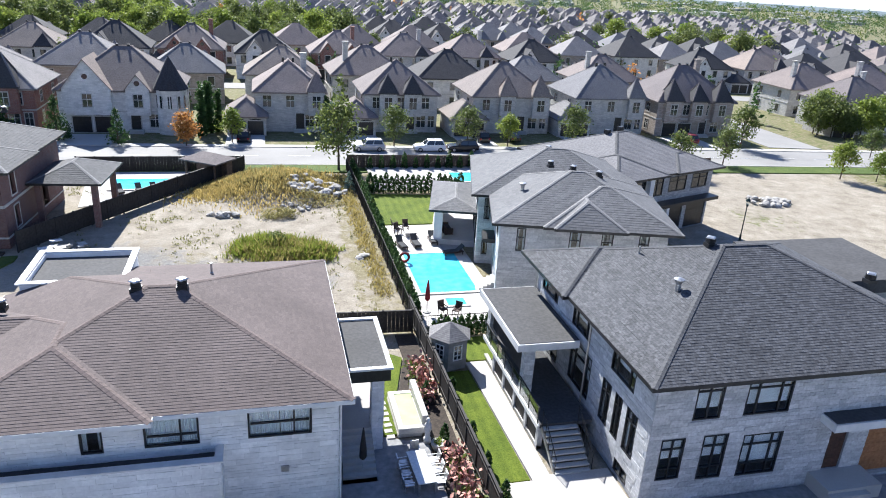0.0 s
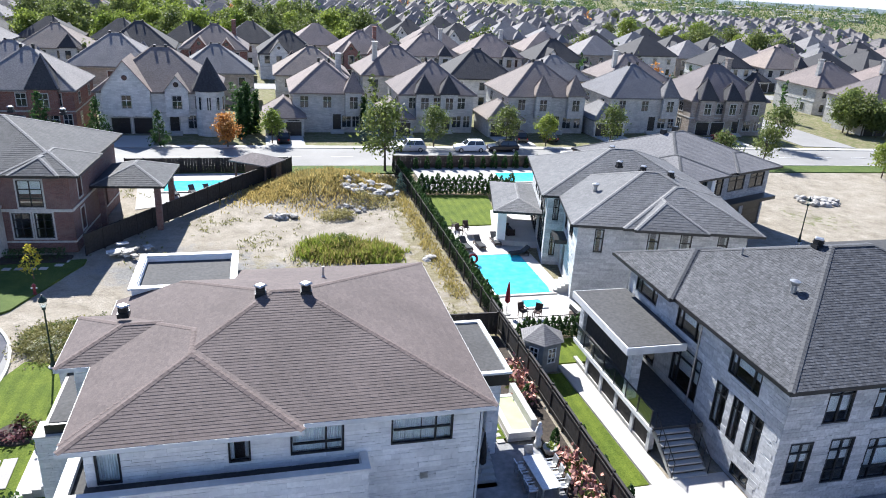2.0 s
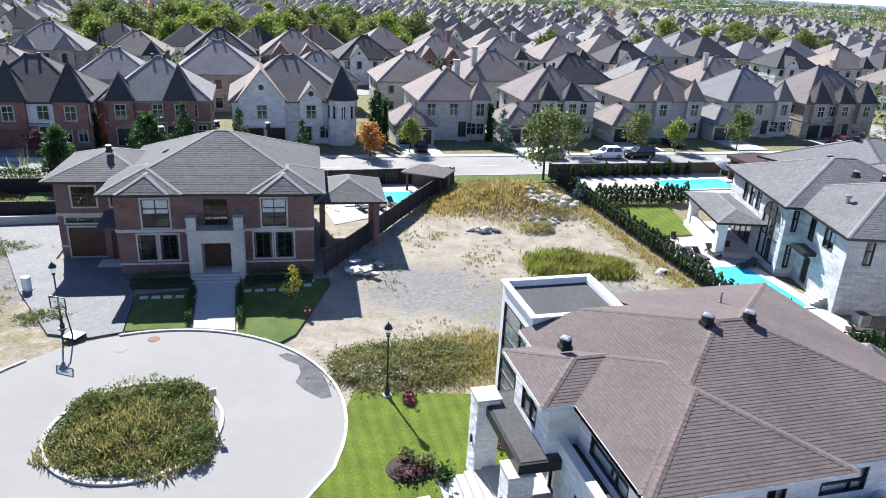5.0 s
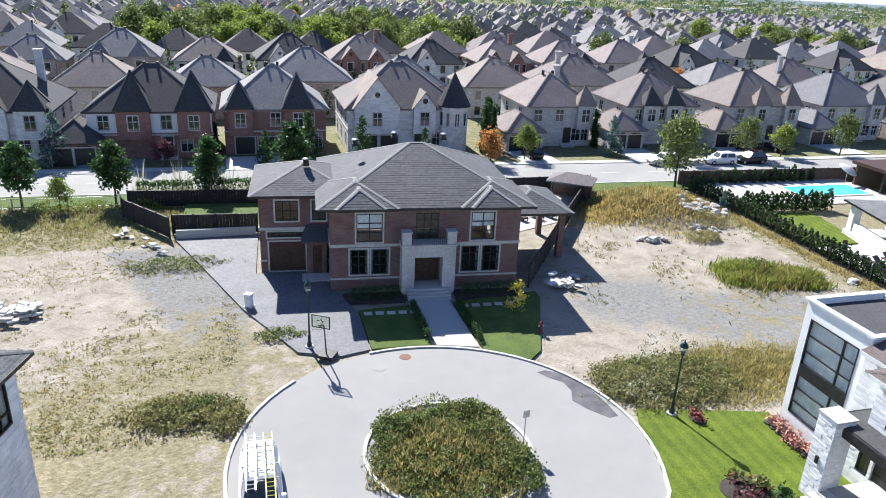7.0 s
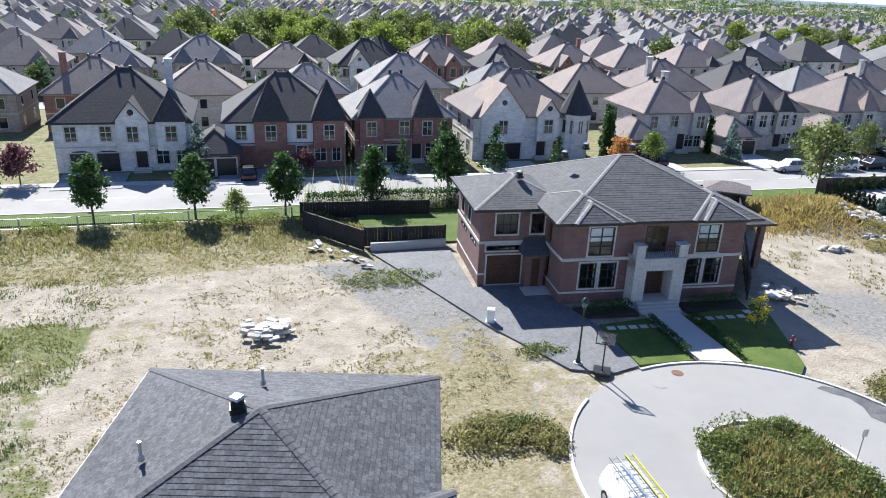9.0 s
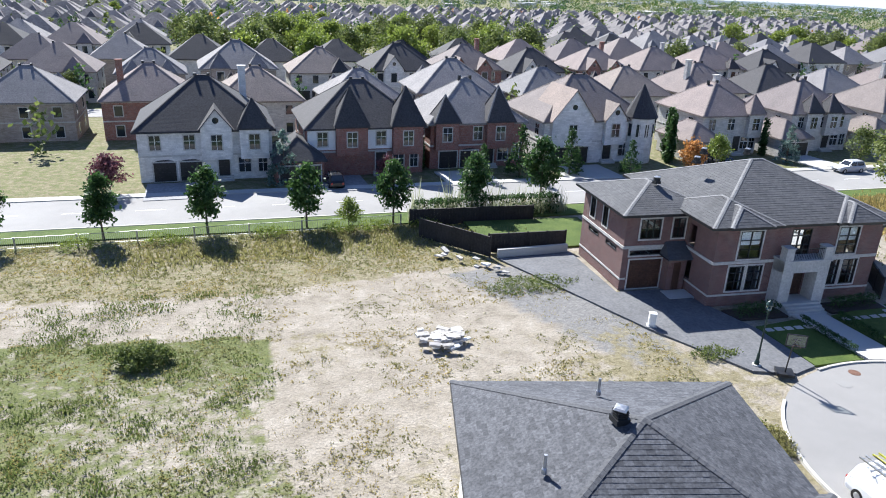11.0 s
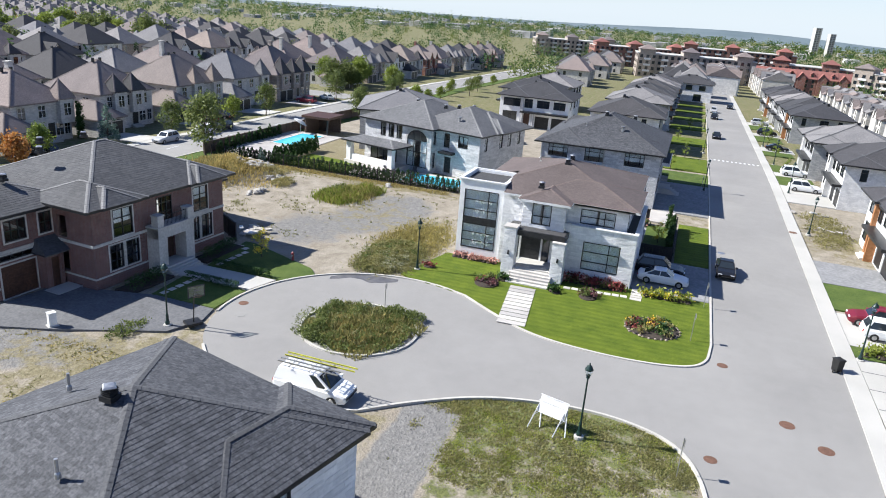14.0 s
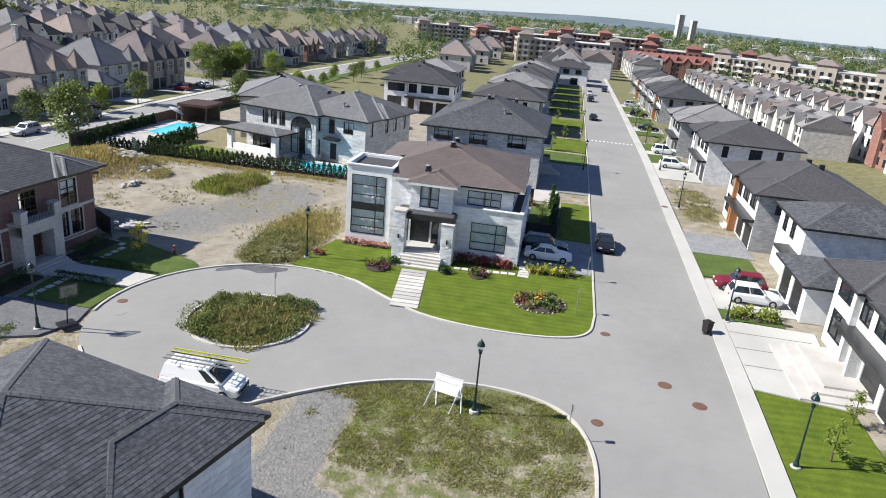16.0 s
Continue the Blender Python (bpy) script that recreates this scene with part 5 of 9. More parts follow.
def modern_house(wide, deep, wall, roofing, accent, seed, second, lower=False, name="modern two-storey house"):
    """A modern house, front at y = 0 towards -y, with garage doors, entry canopy and hip roofs."""
    h = thing("house", name, "house")
    x0, x1, e = -wide / 2, wide / 2, 6.5
    front, back = Wall((x0, 0), (x1, 0), 0, e), Wall((x1, deep), (x0, deep), 0, e)
    left, right = Wall((x0, deep), (x0, 0), 0, e), Wall((x1, 0), (x1, deep), 0, e)
    g0 = wide * 0.52
    fh = [(0.8, wide * 0.3, 4.3, 6.0), (wide * 0.36, wide * 0.48, 4.2, 6.1), (g0 + 0.3, g0 + wide * 0.2, 4.4, 6.0), (wide * 0.78, wide - 0.8, 4.4, 6.0), (0.8, wide * 0.26, 1.0, 3.2), (wide * 0.36, wide * 0.45, 0.5, 3.0),
          (g0 + 0.2, g0 + wide * 0.21, 0.05, 2.6), (g0 + wide * 0.25, g0 + wide * 0.46, 0.05, 2.6)]
    sh = [(deep * 0.15, deep * 0.15 + 0.9, 4.4, 6.1), (deep * 0.45, deep * 0.45 + 1.8, 4.4, 6.0), (deep * 0.75, deep * 0.75 + 0.9, 4.4, 6.1), (deep * 0.5, deep * 0.5 + 1.8, 1.2, 3.0)]
    bh = [(1.0, 3.2, 4.3, 6.0), (wide * 0.4, wide * 0.4 + 2.2, 4.3, 6.0), (wide * 0.7, wide * 0.7 + 2.2, 4.3, 6.0), (1.5, 4.5, 0.6, 3.0), (wide * 0.6, wide * 0.6 + 2.6, 0.6, 3.0)]
    for wl, hs, mt in ((front, fh, wall), (back, bh, wall), (left, sh, second), (right, sh, second)):
        m = Mesh()
        wl.build(m, hs)
        part("wall", m, mt, h)
    for wl, hs in ((front, fh[:5]), (back, bh), (left, sh), (right, sh)):
        for hole in hs:
            window(h, wl, *hole, ups=(0.5,) if hole[1] - hole[0] > 1.3 else (), bars=(0.7,), pane="glass_dark")
    panel_door(h, front, *fh[5], "wood_brown", 4, 1, "front_door")
    for hole in fh[6:]:
        panel_door(h, front, *hole, "black_metal", 4, 1)
    c = Mesh()
    front.block(c, wide * 0.32, wide, 3.2, 3.55, 0.002, 1.3)
    part("canopy", c, "black_metal", h)
    a = Mesh()
    front.block(a, wide * 0.31, wide * 0.35, 0, e - 0.3, 0.002, 0.5)
    front.block(a, wide * 0.49, wide * 0.515, 0, 3.2, 0.002, 0.9)
    part("pier", a, accent, h)
    for i in range(3):
        s = Mesh()
        front.block(s, wide * 0.33, wide * 0.48, 0, 0.5 - 0.16 * i, 0.002 + 0.4 * i, 0.4 + 0.4 * i)
        part("step", s, "paver_white", h)
    o = 0.6
    hips = [(x0 - o, x1 + o, -o, deep + o, e + 0.1, 0.38), (x0 - o - 0.2, x0 + wide * 0.45, -o - 0.5, deep * 0.5, e + 0.12, 0.4), (x0 + wide * 0.55, x1 + o + 0.2, -o - 0.3, deep * 0.4, e + 0.11, 0.36)]
    roof(h, hips, roofing, "cap_grey", near=False, seed=seed, fascia="black_metal")
    v = Mesh()
    for x, y in ((-1.5, deep * 0.55), (1.2, deep * 0.6)):
        v.box(x - 0.25, x + 0.25, y - 0.25, y + 0.25, e + 1.6, e + 0.1 + 0.38 * min(wide, deep) / 2 + 0.35)
    part("chimney_vent", v, "black_metal", h)
    return h


def stand(ob, x, y, turn, scale=1.0):
    ob.matrix_basis = pose(x, y, fall(x, y) - 0.03, 0, 0, turn) @ Matrix.Scale(scale, 4)
    return ob


M_WHITE = stand(modern_house(15, 13, "stucco", "roof_far_dark", "stone_grey", 51, "block_white", name="white rendered modern house with black garage doors"), 70.5, 27.6, 0)
M_GREY = stand(modern_house(15, 13.5, "block_grey", "roof_far_grey", "stone_white", 52, "block_grey", name="grey stone modern house with charcoal roof"), 39.5, 62.5, 20)
M_MIX = stand(modern_house(15, 12.5, "block_white", "roof_far_dark", "wood_orange", 53, "block_grey", name="white and grey modern house with cedar panels"), 9.5, 0.6, 180)
for proto, x, y, turn in ((M_WHITE, 74, 54, -90), (M_WHITE, -27.5, -0.6, 180), (M_GREY, 62.5, 2.0, 180), (M_WHITE, 41.5, 0.6, 180), (M_GREY, 102, 27.6, 0), (M_MIX, 122, 27.6, 0), (M_WHITE, 142, 27.6, 0), (M_GREY, 163, 27.6, 0), (M_MIX, 184, 27.6, 0),
                          (M_MIX, 112, 0.0, 180), (M_WHITE, 130, 0.0, 180), (M_GREY, 148, 0.0, 180), (M_MIX, 167, 0.0, 180), (M_WHITE, 186, 0.0, 180), (M_MIX, 206, 24, 90), (M_WHITE, 100, 66, 180), (M_GREY, 122, 66, 180)):
    c = copy_thing(proto, pose(x, y, fall(x, y) - 0.03, 0, 0, turn))


def garage_house():
    """A low double garage with a small roof, joined to a white upper storey."""
    h = thing("house", "white house with a low double garage and charcoal roofs", "house")
    f = Wall((-9.6, 0.4), (-17.2, 0.4), 0, 3.4)
    hs = [(0.6, 3.2, 0.05, 2.7), (4.0, 6.6, 0.05, 2.7)]
    m = Mesh()
    f.build(m, hs)
    for a, b in (((-17.2, 0.4), (-17.2, -8)), ((-17.2, -8), (-9.6, -8)), ((-9.6, -8), (-9.6, 0.4))):
        Wall(a, b, 0, 3.4).build(m, [])
    part("wall", m, "stucco", h)
    for hole in hs:
        panel_door(h, f, *hole, "black_metal", 4, 1)
    up = [Wall((-1.0, -1.0), (-9.4, -1.0), 0, 6.4), Wall((-9.4, -1.0), (-9.4, -12), 0, 6.4), Wall((-9.4, -12), (-1.0, -12), 0, 6.4), Wall((-1.0, -12), (-1.0, -1.0), 0, 6.4)]
    uh = [(1.5, 2.8, 4.2, 5.9), (4.2, 5.5, 4.2, 5.9), (5.6, 6.8, 0.6, 3.0)]
    m2 = Mesh()
    for i, wl in enumerate(up):
        wl.build(m2, uh if i == 0 else [])
    part("wall", m2, "block_white", h)
    for hole in uh[:2]:
        window(h, up[0], *hole, ups=(0.5,), bars=(0.7,), pane="glass_dark")
    panel_door(h, up[0], *uh[2], "black_metal", 4, 1, "front_door")
    c = Mesh()
    up[0].block(c, 4.6, 8.0, 3.2, 3.5, 0.002, 1.4)
    part("canopy", c, "black_metal", h)
    roof(h, [(-17.8, -9.0, -8.6, 1.0, 3.5, 0.32), (-10.2, -0.4, -12.6, -0.4, 6.5, 0.36)], "shingle_grey", "cap_grey", near=True, step=0.28, seed=61, fascia="black_metal")
    seat(h, -9, -5)


garage_house()

# ---- trees ----
def leaves(mesh, rng, centre, spread3, count, size):
    for _ in range(count):
        p = Vector((centre[0] + rng.gauss(0, spread3[0]), centre[1] + rng.gauss(0, spread3[1]), centre[2] + rng.gauss(0, spread3[2])))
        s = size * rng.uniform(0.6, 1.3)
        q = Euler((rng.uniform(-1.2, 1.2), rng.uniform(-1.2, 1.2), rng.uniform(0, 6.3))).to_matrix()
        a, b = q @ Vector((s, 0, 0)), q @ Vector((0, s * 0.6, 0))
        mesh.poly([p - a, p - b, p + a, p + b])


def tree(kind, tall, wide, mat, label, seed, clumps=34, each=55, size=0.2, group="trees"):
    rng = random.Random(seed)
    t = thing("tree", label, "tree", group=group)
    trunk, crown = Mesh(), Mesh()
    if kind == "round":
        base = tall * 0.28
        trunk.tube((0, 0, -0.1), (0.05, 0.03, base), 0.03 * tall ** 0.8, 0.02 * tall ** 0.8, 8)
        trunk.tube((0.05, 0.03, base), (0, 0.1, tall * 0.8), 0.02 * tall ** 0.8, 0.02, 7)
        for _ in range(clumps):
            a, h = rng.uniform(0, 6.28), rng.uniform(0.0, 1.0)
            r = wide * math.sqrt(max(0.0, 1 - (2 * h - 0.85) ** 2)) * rng.uniform(0.35, 0.95)
            c = (r * math.cos(a), r * math.sin(a), base + (tall - base) * (0.05 + 0.9 * h))
            if rng.random() < 0.45:
                trunk.tube((0.03, 0.03, base + (c[2] - base) * 0.4), c, 0.035 * wide * 0.5, 0.01, 5, False)
            k = wide * 0.2
            leaves(crown, rng, c, (k, k, k * 0.85), each, size)
    elif kind == "cone":
        trunk.tube((0, 0, -0.1), (0, 0, tall * 0.95), 0.022 * tall, 0.01, 7)
        rings = int(tall * 3)
        for i in range(rings):
            f = i / rings
            for _ in range(max(3, int(clumps * (1 - f) * 0.4))):
                a = rng.uniform(0, 6.28)
                r = wide * (1 - f) * rng.uniform(0.4, 1.05) + 0.05
                c = (r * math.cos(a), r * math.sin(a), 0.12 * tall + 0.86 * tall * f - r * 0.15)
                leaves(crown, rng, c, (wide * 0.1, wide * 0.1, 0.07 * tall / 4), each // 3, size * 0.8)
        leaves(crown, rng, (0, 0, tall * 0.95), (0.05, 0.05, 0.15), 20, size * 0.5)
    elif kind == "column":
        trunk.tube((0, 0, -0.1), (0, 0, tall * 0.8), 0.018 * tall, 0.01, 7)
        for _ in range(clumps):
            h, a = rng.random(), rng.uniform(0, 6.28)
            r = wide * rng.uniform(0.1, 0.8) * (1 - 0.75 * h ** 2)
            leaves(crown, rng, (r * math.cos(a), r * math.sin(a), tall * (0.04 + 0.94 * h)), (wide * 0.22, wide * 0.22, tall * 0.05), each, size)
    part("trunk", trunk, "bark", t)
    part("crown", crown, mat, t)
    return t


FAR_AWAY = pose(-20, -900, fall(-20, -900))
used = set()


def plant(proto, x, y, size=1.0, turn=None, base=None):
    """Plant a copy of a tree; the first planting takes the tree itself."""
    turn = (x * 37 + y * 91) % 360 if turn is None else turn
    m = pose(x, y, (land(x, y) if base is None else base) - 0.02, 0, 0, turn) @ Matrix.Scale(size, 4)
    if proto.name not in used:
        used.add(proto.name)
        proto.matrix_basis = m
        return proto
    c = copy_thing(proto, m)
    c.scale = (size, size, size)
    return c


T_ROUND = tree("round", 7.0, 2.6, "leaf_green", "green leafy street tree", 1)
T_LIME = tree("round", 6.0, 2.2, "leaf_lime", "small yellow-green leafy tree", 2)
T_DARK = tree("round", 6.5, 1.7, "leaf_dark", "dark green pyramidal street tree", 3, 40, 60)
T_FIR = tree("cone", 6.5, 2.0, "leaf_dark", "dark green conifer in a front garden", 4, 26, 45)
T_SPRUCE = tree("cone", 6.0, 1.9, "leaf_blue", "blue-green spruce in a front garden", 5, 26, 45)
T_AUTUMN = tree("round", 5.0, 2.1, "leaf_autumn", "orange autumn tree beside the road", 6)
T_PLUM = tree("round", 4.5, 1.9, "leaf_plum", "small tree with purple leaves", 7)
T_COLUMN = tree("column", 6.5, 0.8, "leaf_dark", "tall narrow dark green tree", 8)
T_SMALL = tree("round", 2.8, 0.9, "leaf_yellow", "young tree with yellow leaves", 9, 14, 30, 0.1)
T_YOUNG = tree("round", 3.2, 0.8, "leaf_lime", "young thin garden tree", 10, 14, 28, 0.11)
T_BIG = tree("round", 11.0, 4.6, "leaf_green", "large green leafy park tree", 11, 46, 60, 0.36)
T_BIGL = tree("round", 11.0, 4.4, "leaf_lime", "large yellow-green park tree", 12, 46, 60, 0.36)

for x, y, s in ((-83.0, 90.6, 0.95), (-73.8, 90.4, 1.0), (-64.4, 90.2, 1.0), (-55.6, 90.0, 1.0), (-46.4, 91.5, 1.0), (-92.5, 91, 1.0), (-37.2, 94.0, 1.15)):
    plant(T_DARK, x, y, s)
for x, y, s in ((9.0, 88.4, 1.25), (18.5, 102.2, 0.85), (30.0, 103.0, 0.85), (56, 86.5, 0.8), (66.5, 91.0, 0.8), (47, 102.5, 0.9), (78, 103, 1.0), (100, 98, 0.7), (112, 101, 0.7), (125, 84, 0.7), (140, 86, 0.7)):
    plant(T_ROUND, x, y, s)
for x, y, s in ((-10.6, 98.9, 0.95), (60.5, 170, 1.2)):
    plant(T_AUTUMN, x, y + (3.5 if y < 100 else 0), s)
for x, y, s in ((-4.6, 105, 0.8), (-60.5, 88.4, 0.55), (36.5, 103, 0.8), (81.5, 84, 0.9), (87.0, 83.0, 0.7), (118, 88, 0.6), (105, 86, 0.6), (132, 92, 0.6), (150, 90, 0.6), (165, 88, 0.6), (160, 80, 0.5), (28, 88, 0.0)):
    if s:
        plant(T_LIME, x, y, s)
for x, y, s in ((-34.5, 106, 1.1), (-27.5, 105.5, 1.0), (-19.5, 103.5, 0.8), (-40.0, 105.5, 0.75)):
    plant(T_FIR, x, y, s)
for x, y, s in ((-64.8, 108, 1.15), (9.8, 107, 1.0), (9.2, 79, 0.38)):
    plant(T_SPRUCE, x, y, s)
for x, y, s in ((-84, 106, 1.0), (-52.3, 106.5, 0.7)):
    plant(T_PLUM, x, y, s)
for x, y, s in ((-9.0, 110, 1.1), (-8.0, 112, 1.2), (-6.8, 113, 1.0), (9.5, 112, 0.9), (-46.3, 112, 0.7)):
    plant(T_COLUMN, x, y, s)
plant(T_SMALL, -23.4, 57.8, 1.0)
rng = random.Random(77)
for _ in range(70):
    x, y = rng.uniform(-84, 34), rng.uniform(212, 318)
    plant(rng.choice((T_BIG, T_BIGL, T_BIG)), x, y, rng.uniform(0.75, 1.25))
for _ in range(60):
    y = rng.uniform(128, 560)
    plant(rng.choice((T_BIG, T_BIGL, T_ROUND, T_LIME, T_AUTUMN, T_FIR)), rng.uniform(-150, 120 + 0.5 * y), y, rng.uniform(0.7, 1.1))
for _ in range(16):
    plant(rng.choice((T_BIG, T_BIGL)), rng.uniform(150, 190), rng.uniform(240, 300), rng.uniform(0.9, 1.3))
for _ in range(12):
    plant(rng.choice((T_ROUND, T_BIG, T_BIGL)), rng.uniform(102, 120), rng.uniform(104, 128), rng.uniform(0.5, 0.75))

# ---- the houses across the boulevard ----


def front_gable(h, c, w, z, slope, back, wall, roofing):
    """A steep gable over a bay: wall triangle with a round window, and two slopes running back."""
    top = z + slope * w / 2
    m = Mesh()
    m.poly([(c - w / 2, -0.8, z), (c + w / 2, -0.8, z), (c, -0.8, top)])
    g = part("gable", m, wall, h)
    part("gable_window", Mesh().lathe([(0.38, -0.02), (0.38, 0.02), (0.0, 0.03)], 14), "glass_dark", g, at=pose(c, -0.83, z + 0.42 * (top - z), 90))
    r = Mesh()
    for s in (-1, 1):
        a, b = (c + s * (w / 2 + 0.3), z - 0.3 * slope), (c, top)
        q = [(a[0], -1.1, a[1]), (b[0], -1.1, b[1]), (b[0], back, b[1]), (a[0], back, a[1])]
        r.poly([(x, y, zz + 0.16) for x, y, zz in q])
        r.poly([(x, y, zz + 0.01) for x, y, zz in q[::-1]])
        r.poly([(a[0], -1.1, a[1] + 0.16), (a[0], -1.1, a[1] + 0.01), (b[0], -1.1, b[1] + 0.01), (b[0], -1.1, b[1] + 0.16)])
    part("gable_roof", r, roofing, h)


def estate_house(wide, deep, wall, roofing, seed, bays=(), wing=0, turret=False, tan=0.7, second=None, level=2, label="stone suburban house with hip roof", trim="pale_stone", eave=6.2, gables=0):
    """A traditional house, front at y = 0 towards -y: bays (centre, width, top), a lower garage wing, a round turret."""
    h = thing("house", label, "house")
    rng = random.Random(seed)
    x0, x1, e = -wide / 2, wide / 2, eave
    sides = [Wall((x0, 0), (x1, 0), 0, e), Wall((x1, 0), (x1, deep), 0, e), Wall((x1, deep), (x0, deep), 0, e), Wall((x0, deep), (x0, 0), 0, e)]
    m, tr, panes = Mesh(), Mesh(), []
    m.box(x0, x1, 0, deep, 0, e)
    front = sides[0]
    n = max(3, int(wide / 3.4))
    for i in range(n):
        c = wide * (i + 0.5) / n
        panes.append((front, c - 0.6, c + 0.6, 3.9, 5.6))
    gs = [wide * 0.1, wide * 0.1 + 3.0]
    for wl in sides[1:]:
        k = max(2, int(wl.long / 4.5))
        for i in range(k):
            c = wl.long * (i + 0.5) / k
            panes.append((wl, c - 0.55, c + 0.55, 3.9, 5.4))
            panes.append((wl, c - 0.55, c + 0.55, 0.9, 2.5))
    panes += [(front, wide * 0.78 - 0.7, wide * 0.78 + 0.7, 0.9, 2.7), (front, wide * 0.92 - 0.5, wide * 0.92 + 0.5, 0.9, 2.7)]
    doors = [(front, g, g + 2.5, 0.05, 2.35) for g in gs] + [(front, wide * 0.58, wide * 0.58 + 1.3, 0.5, 2.9)]
    hips = [(x0 - 0.5, x1 + 0.5, -0.5, deep + 0.5, e, tan)]
    for c, w, top in bays:
        b = Wall((c - w / 2, -0.8), (c + w / 2, -0.8), 0, e + 0.3)
        m.box(c - w / 2, c + w / 2, -0.8, 0.2, 2.7, e + 0.3)
        panes.append((b, w / 2 - 0.6, w / 2 + 0.6, 3.9, 5.7))
        if c - w / 2 > 2.5 or gables == 0:
            hips.append((c - w / 2 - 0.25, c + w / 2 + 0.25, -1.05, w - 0.55, e + 0.3, top))
        else:
            front_gable(h, c, w, e + 0.3, min(1.25, top), 0.5 * deep, wall, roofing)
    if wing:
        wx = x0 - 4.2 if wing < 0 else x1 - 1.5
        m.box(wx, wx + 5.7, -3.2, 5.0, 0, 3.0)
        wf = Wall((wx, -3.2), (wx + 5.7, -3.2), 0, 3.0)
        doors = [(wf, 0.4, 2.7, 0.05, 2.3), (wf, 3.0, 5.3, 0.05, 2.3), doors[2]]
        hips.append((wx - 0.4, wx + 6.1, -3.6, 5.4, 3.0, 0.75))
    for wl, a, b, z0, z1 in panes:
        surround(tr, wl, a, b, z0, z1, 0.14, 0.05)
    for wl, a, b, z0, z1 in doors:
        surround(tr, wl, a, b, z0, z1, 0.16, 0.06)
    if level >= 1:
        for wl in sides:
            wl.block(tr, 0, wl.long, 3.05, 3.25, 0.002, 0.06)
            wl.block(tr, 0, wl.long, e - 0.35, e - 0.05, 0.002, 0.05)
    part("wall", m, wall, h)
    if second:
        s = Mesh()
        front.block(s, 0.0, wide, e * 0.55, e, 0.003, 0.02)
        part("upper_facing", s, second, h)
    part("trim", tr, trim, h, kind="stuff")
    if level >= 1:
        for wl, a, b, z0, z1 in panes:
            q = Mesh()
            wl.block(q, a, b, z0, z1, 0.003, 0.022)
            w = part("window", q, "glass_dark", h)
            if level == 2:
                q = Mesh()
                wl.block(q, (a + b) / 2 - 0.03, (a + b) / 2 + 0.03, z0, z1, 0.022, 0.04)
                wl.block(q, a, b, z0 * 0.4 + z1 * 0.6 - 0.03, z0 * 0.4 + z1 * 0.6 + 0.03, 0.022, 0.038)
                part("muntin", q, "white_metal", w)
    else:
        q = Mesh()
        for wl, a, b, z0, z1 in panes:
            wl.block(q, a, b, z0, z1, 0.003, 0.022)
        part("window", q, "glass_dark", h, kind="stuff")
    for i, (wl, a, b, z0, z1) in enumerate(doors):
        if level == 0 and i == 2:
            continue
        q = Mesh()
        wl.block(q, a, b, z0, z1, 0.003, 0.03)
        for j in range(4 if level == 2 else 0):
            wl.block(q, a + 0.08, b - 0.08, z0 + (z1 - z0) * j / 4 + 0.05, z0 + (z1 - z0) * (j + 1) / 4 - 0.05, 0.03, 0.05)
        part("garage_door" if i < 2 else "front_door", q, "black_metal", h)
        if level == 2:
            a0 = Mesh()
            pts = [wl.at((a + b) / 2 + (b - a) / 2 * math.cos(math.pi * k / 8), z1 + 0.35 * math.sin(math.pi * k / 8), 0.04) for k in range(9)]
            a0.poly(pts)
            part("arch", a0, "black_metal", h)
    if level == 2:
        for i in range(3):
            s = Mesh()
            front.block(s, wide * 0.58 - 0.4, wide * 0.58 + 1.7, 0, 0.5 - 0.16 * i, 0.003 + 0.35 * i, 0.35 + 0.35 * i)
            part("step", s, "concrete", h)
    if turret:
        tx = x1 - 1.2
        part("turret", Mesh().lathe([(2.1, 0), (2.1, e + 0.4)], 12, (tx, 0.2, 0)), wall, h)
        part("turret_roof", Mesh().lathe([(2.5, e + 0.35), (2.5, e + 0.45), (0.05, e + 5.0)], 12, (tx, 0.2, 0)), "roof_far_dark", h)
        q = Mesh()
        for k in range(5):
            a = radians(200 + 35 * k)
            wl = Wall((tx + 2.06 * math.cos(a - 0.2), 0.2 + 2.06 * math.sin(a - 0.2)), (tx + 2.06 * math.cos(a + 0.2), 0.2 + 2.06 * math.sin(a + 0.2)), 0, e)
            wl.block(q, 0.15, wl.long - 0.15, 3.9, 5.7, 0.03, 0.06)
        part("turret_window", q, "glass_dark", h, kind="stuff")
    deck, ridge = Mesh(), Mesh()
    for k, q in enumerate(hips):
        planes, lines = hip_planes(*q)
        piece = deck if k == 0 else Mesh()
        for p in planes:
            piece.poly(p)
        a, b, c, d, z, _ = q
        piece.box(a, b, c, d, z - 0.22, z - 0.01)
        if k:
            part("bay_roof" if z > 4 else "wing_roof", piece, roofing if seed % 3 or z < 4 else "roof_far_dark", h)
        if level >= 1:
            for ln in lines:
                caps(ridge, ln, 0.14, 1.2)
    top = part("roof", deck, roofing, h)
    if level >= 1:
        part("ridge_cap", ridge, roofing, top)
    peak = e + tan * (min(wide, deep) / 2 + 0.5)
    if level >= 1 and seed % 4 == 1:
        part("chimney", Mesh().box(x1 - 3.2, x1 - 2.3, deep - 4, deep - 3.2, e, peak + 0.6).box(x1 - 3.3, x1 - 2.2, deep - 4.1, deep - 3.1, peak + 0.6, peak + 0.75), wall, top)
    for i in range(2 if level else 1):
        part("vent", Mesh().box(-1 + i * 1.6, -0.65 + i * 1.6, deep / 2 - 0.17, deep / 2 + 0.17, peak - 0.5, peak + 0.22), "black_metal", top)
    return h


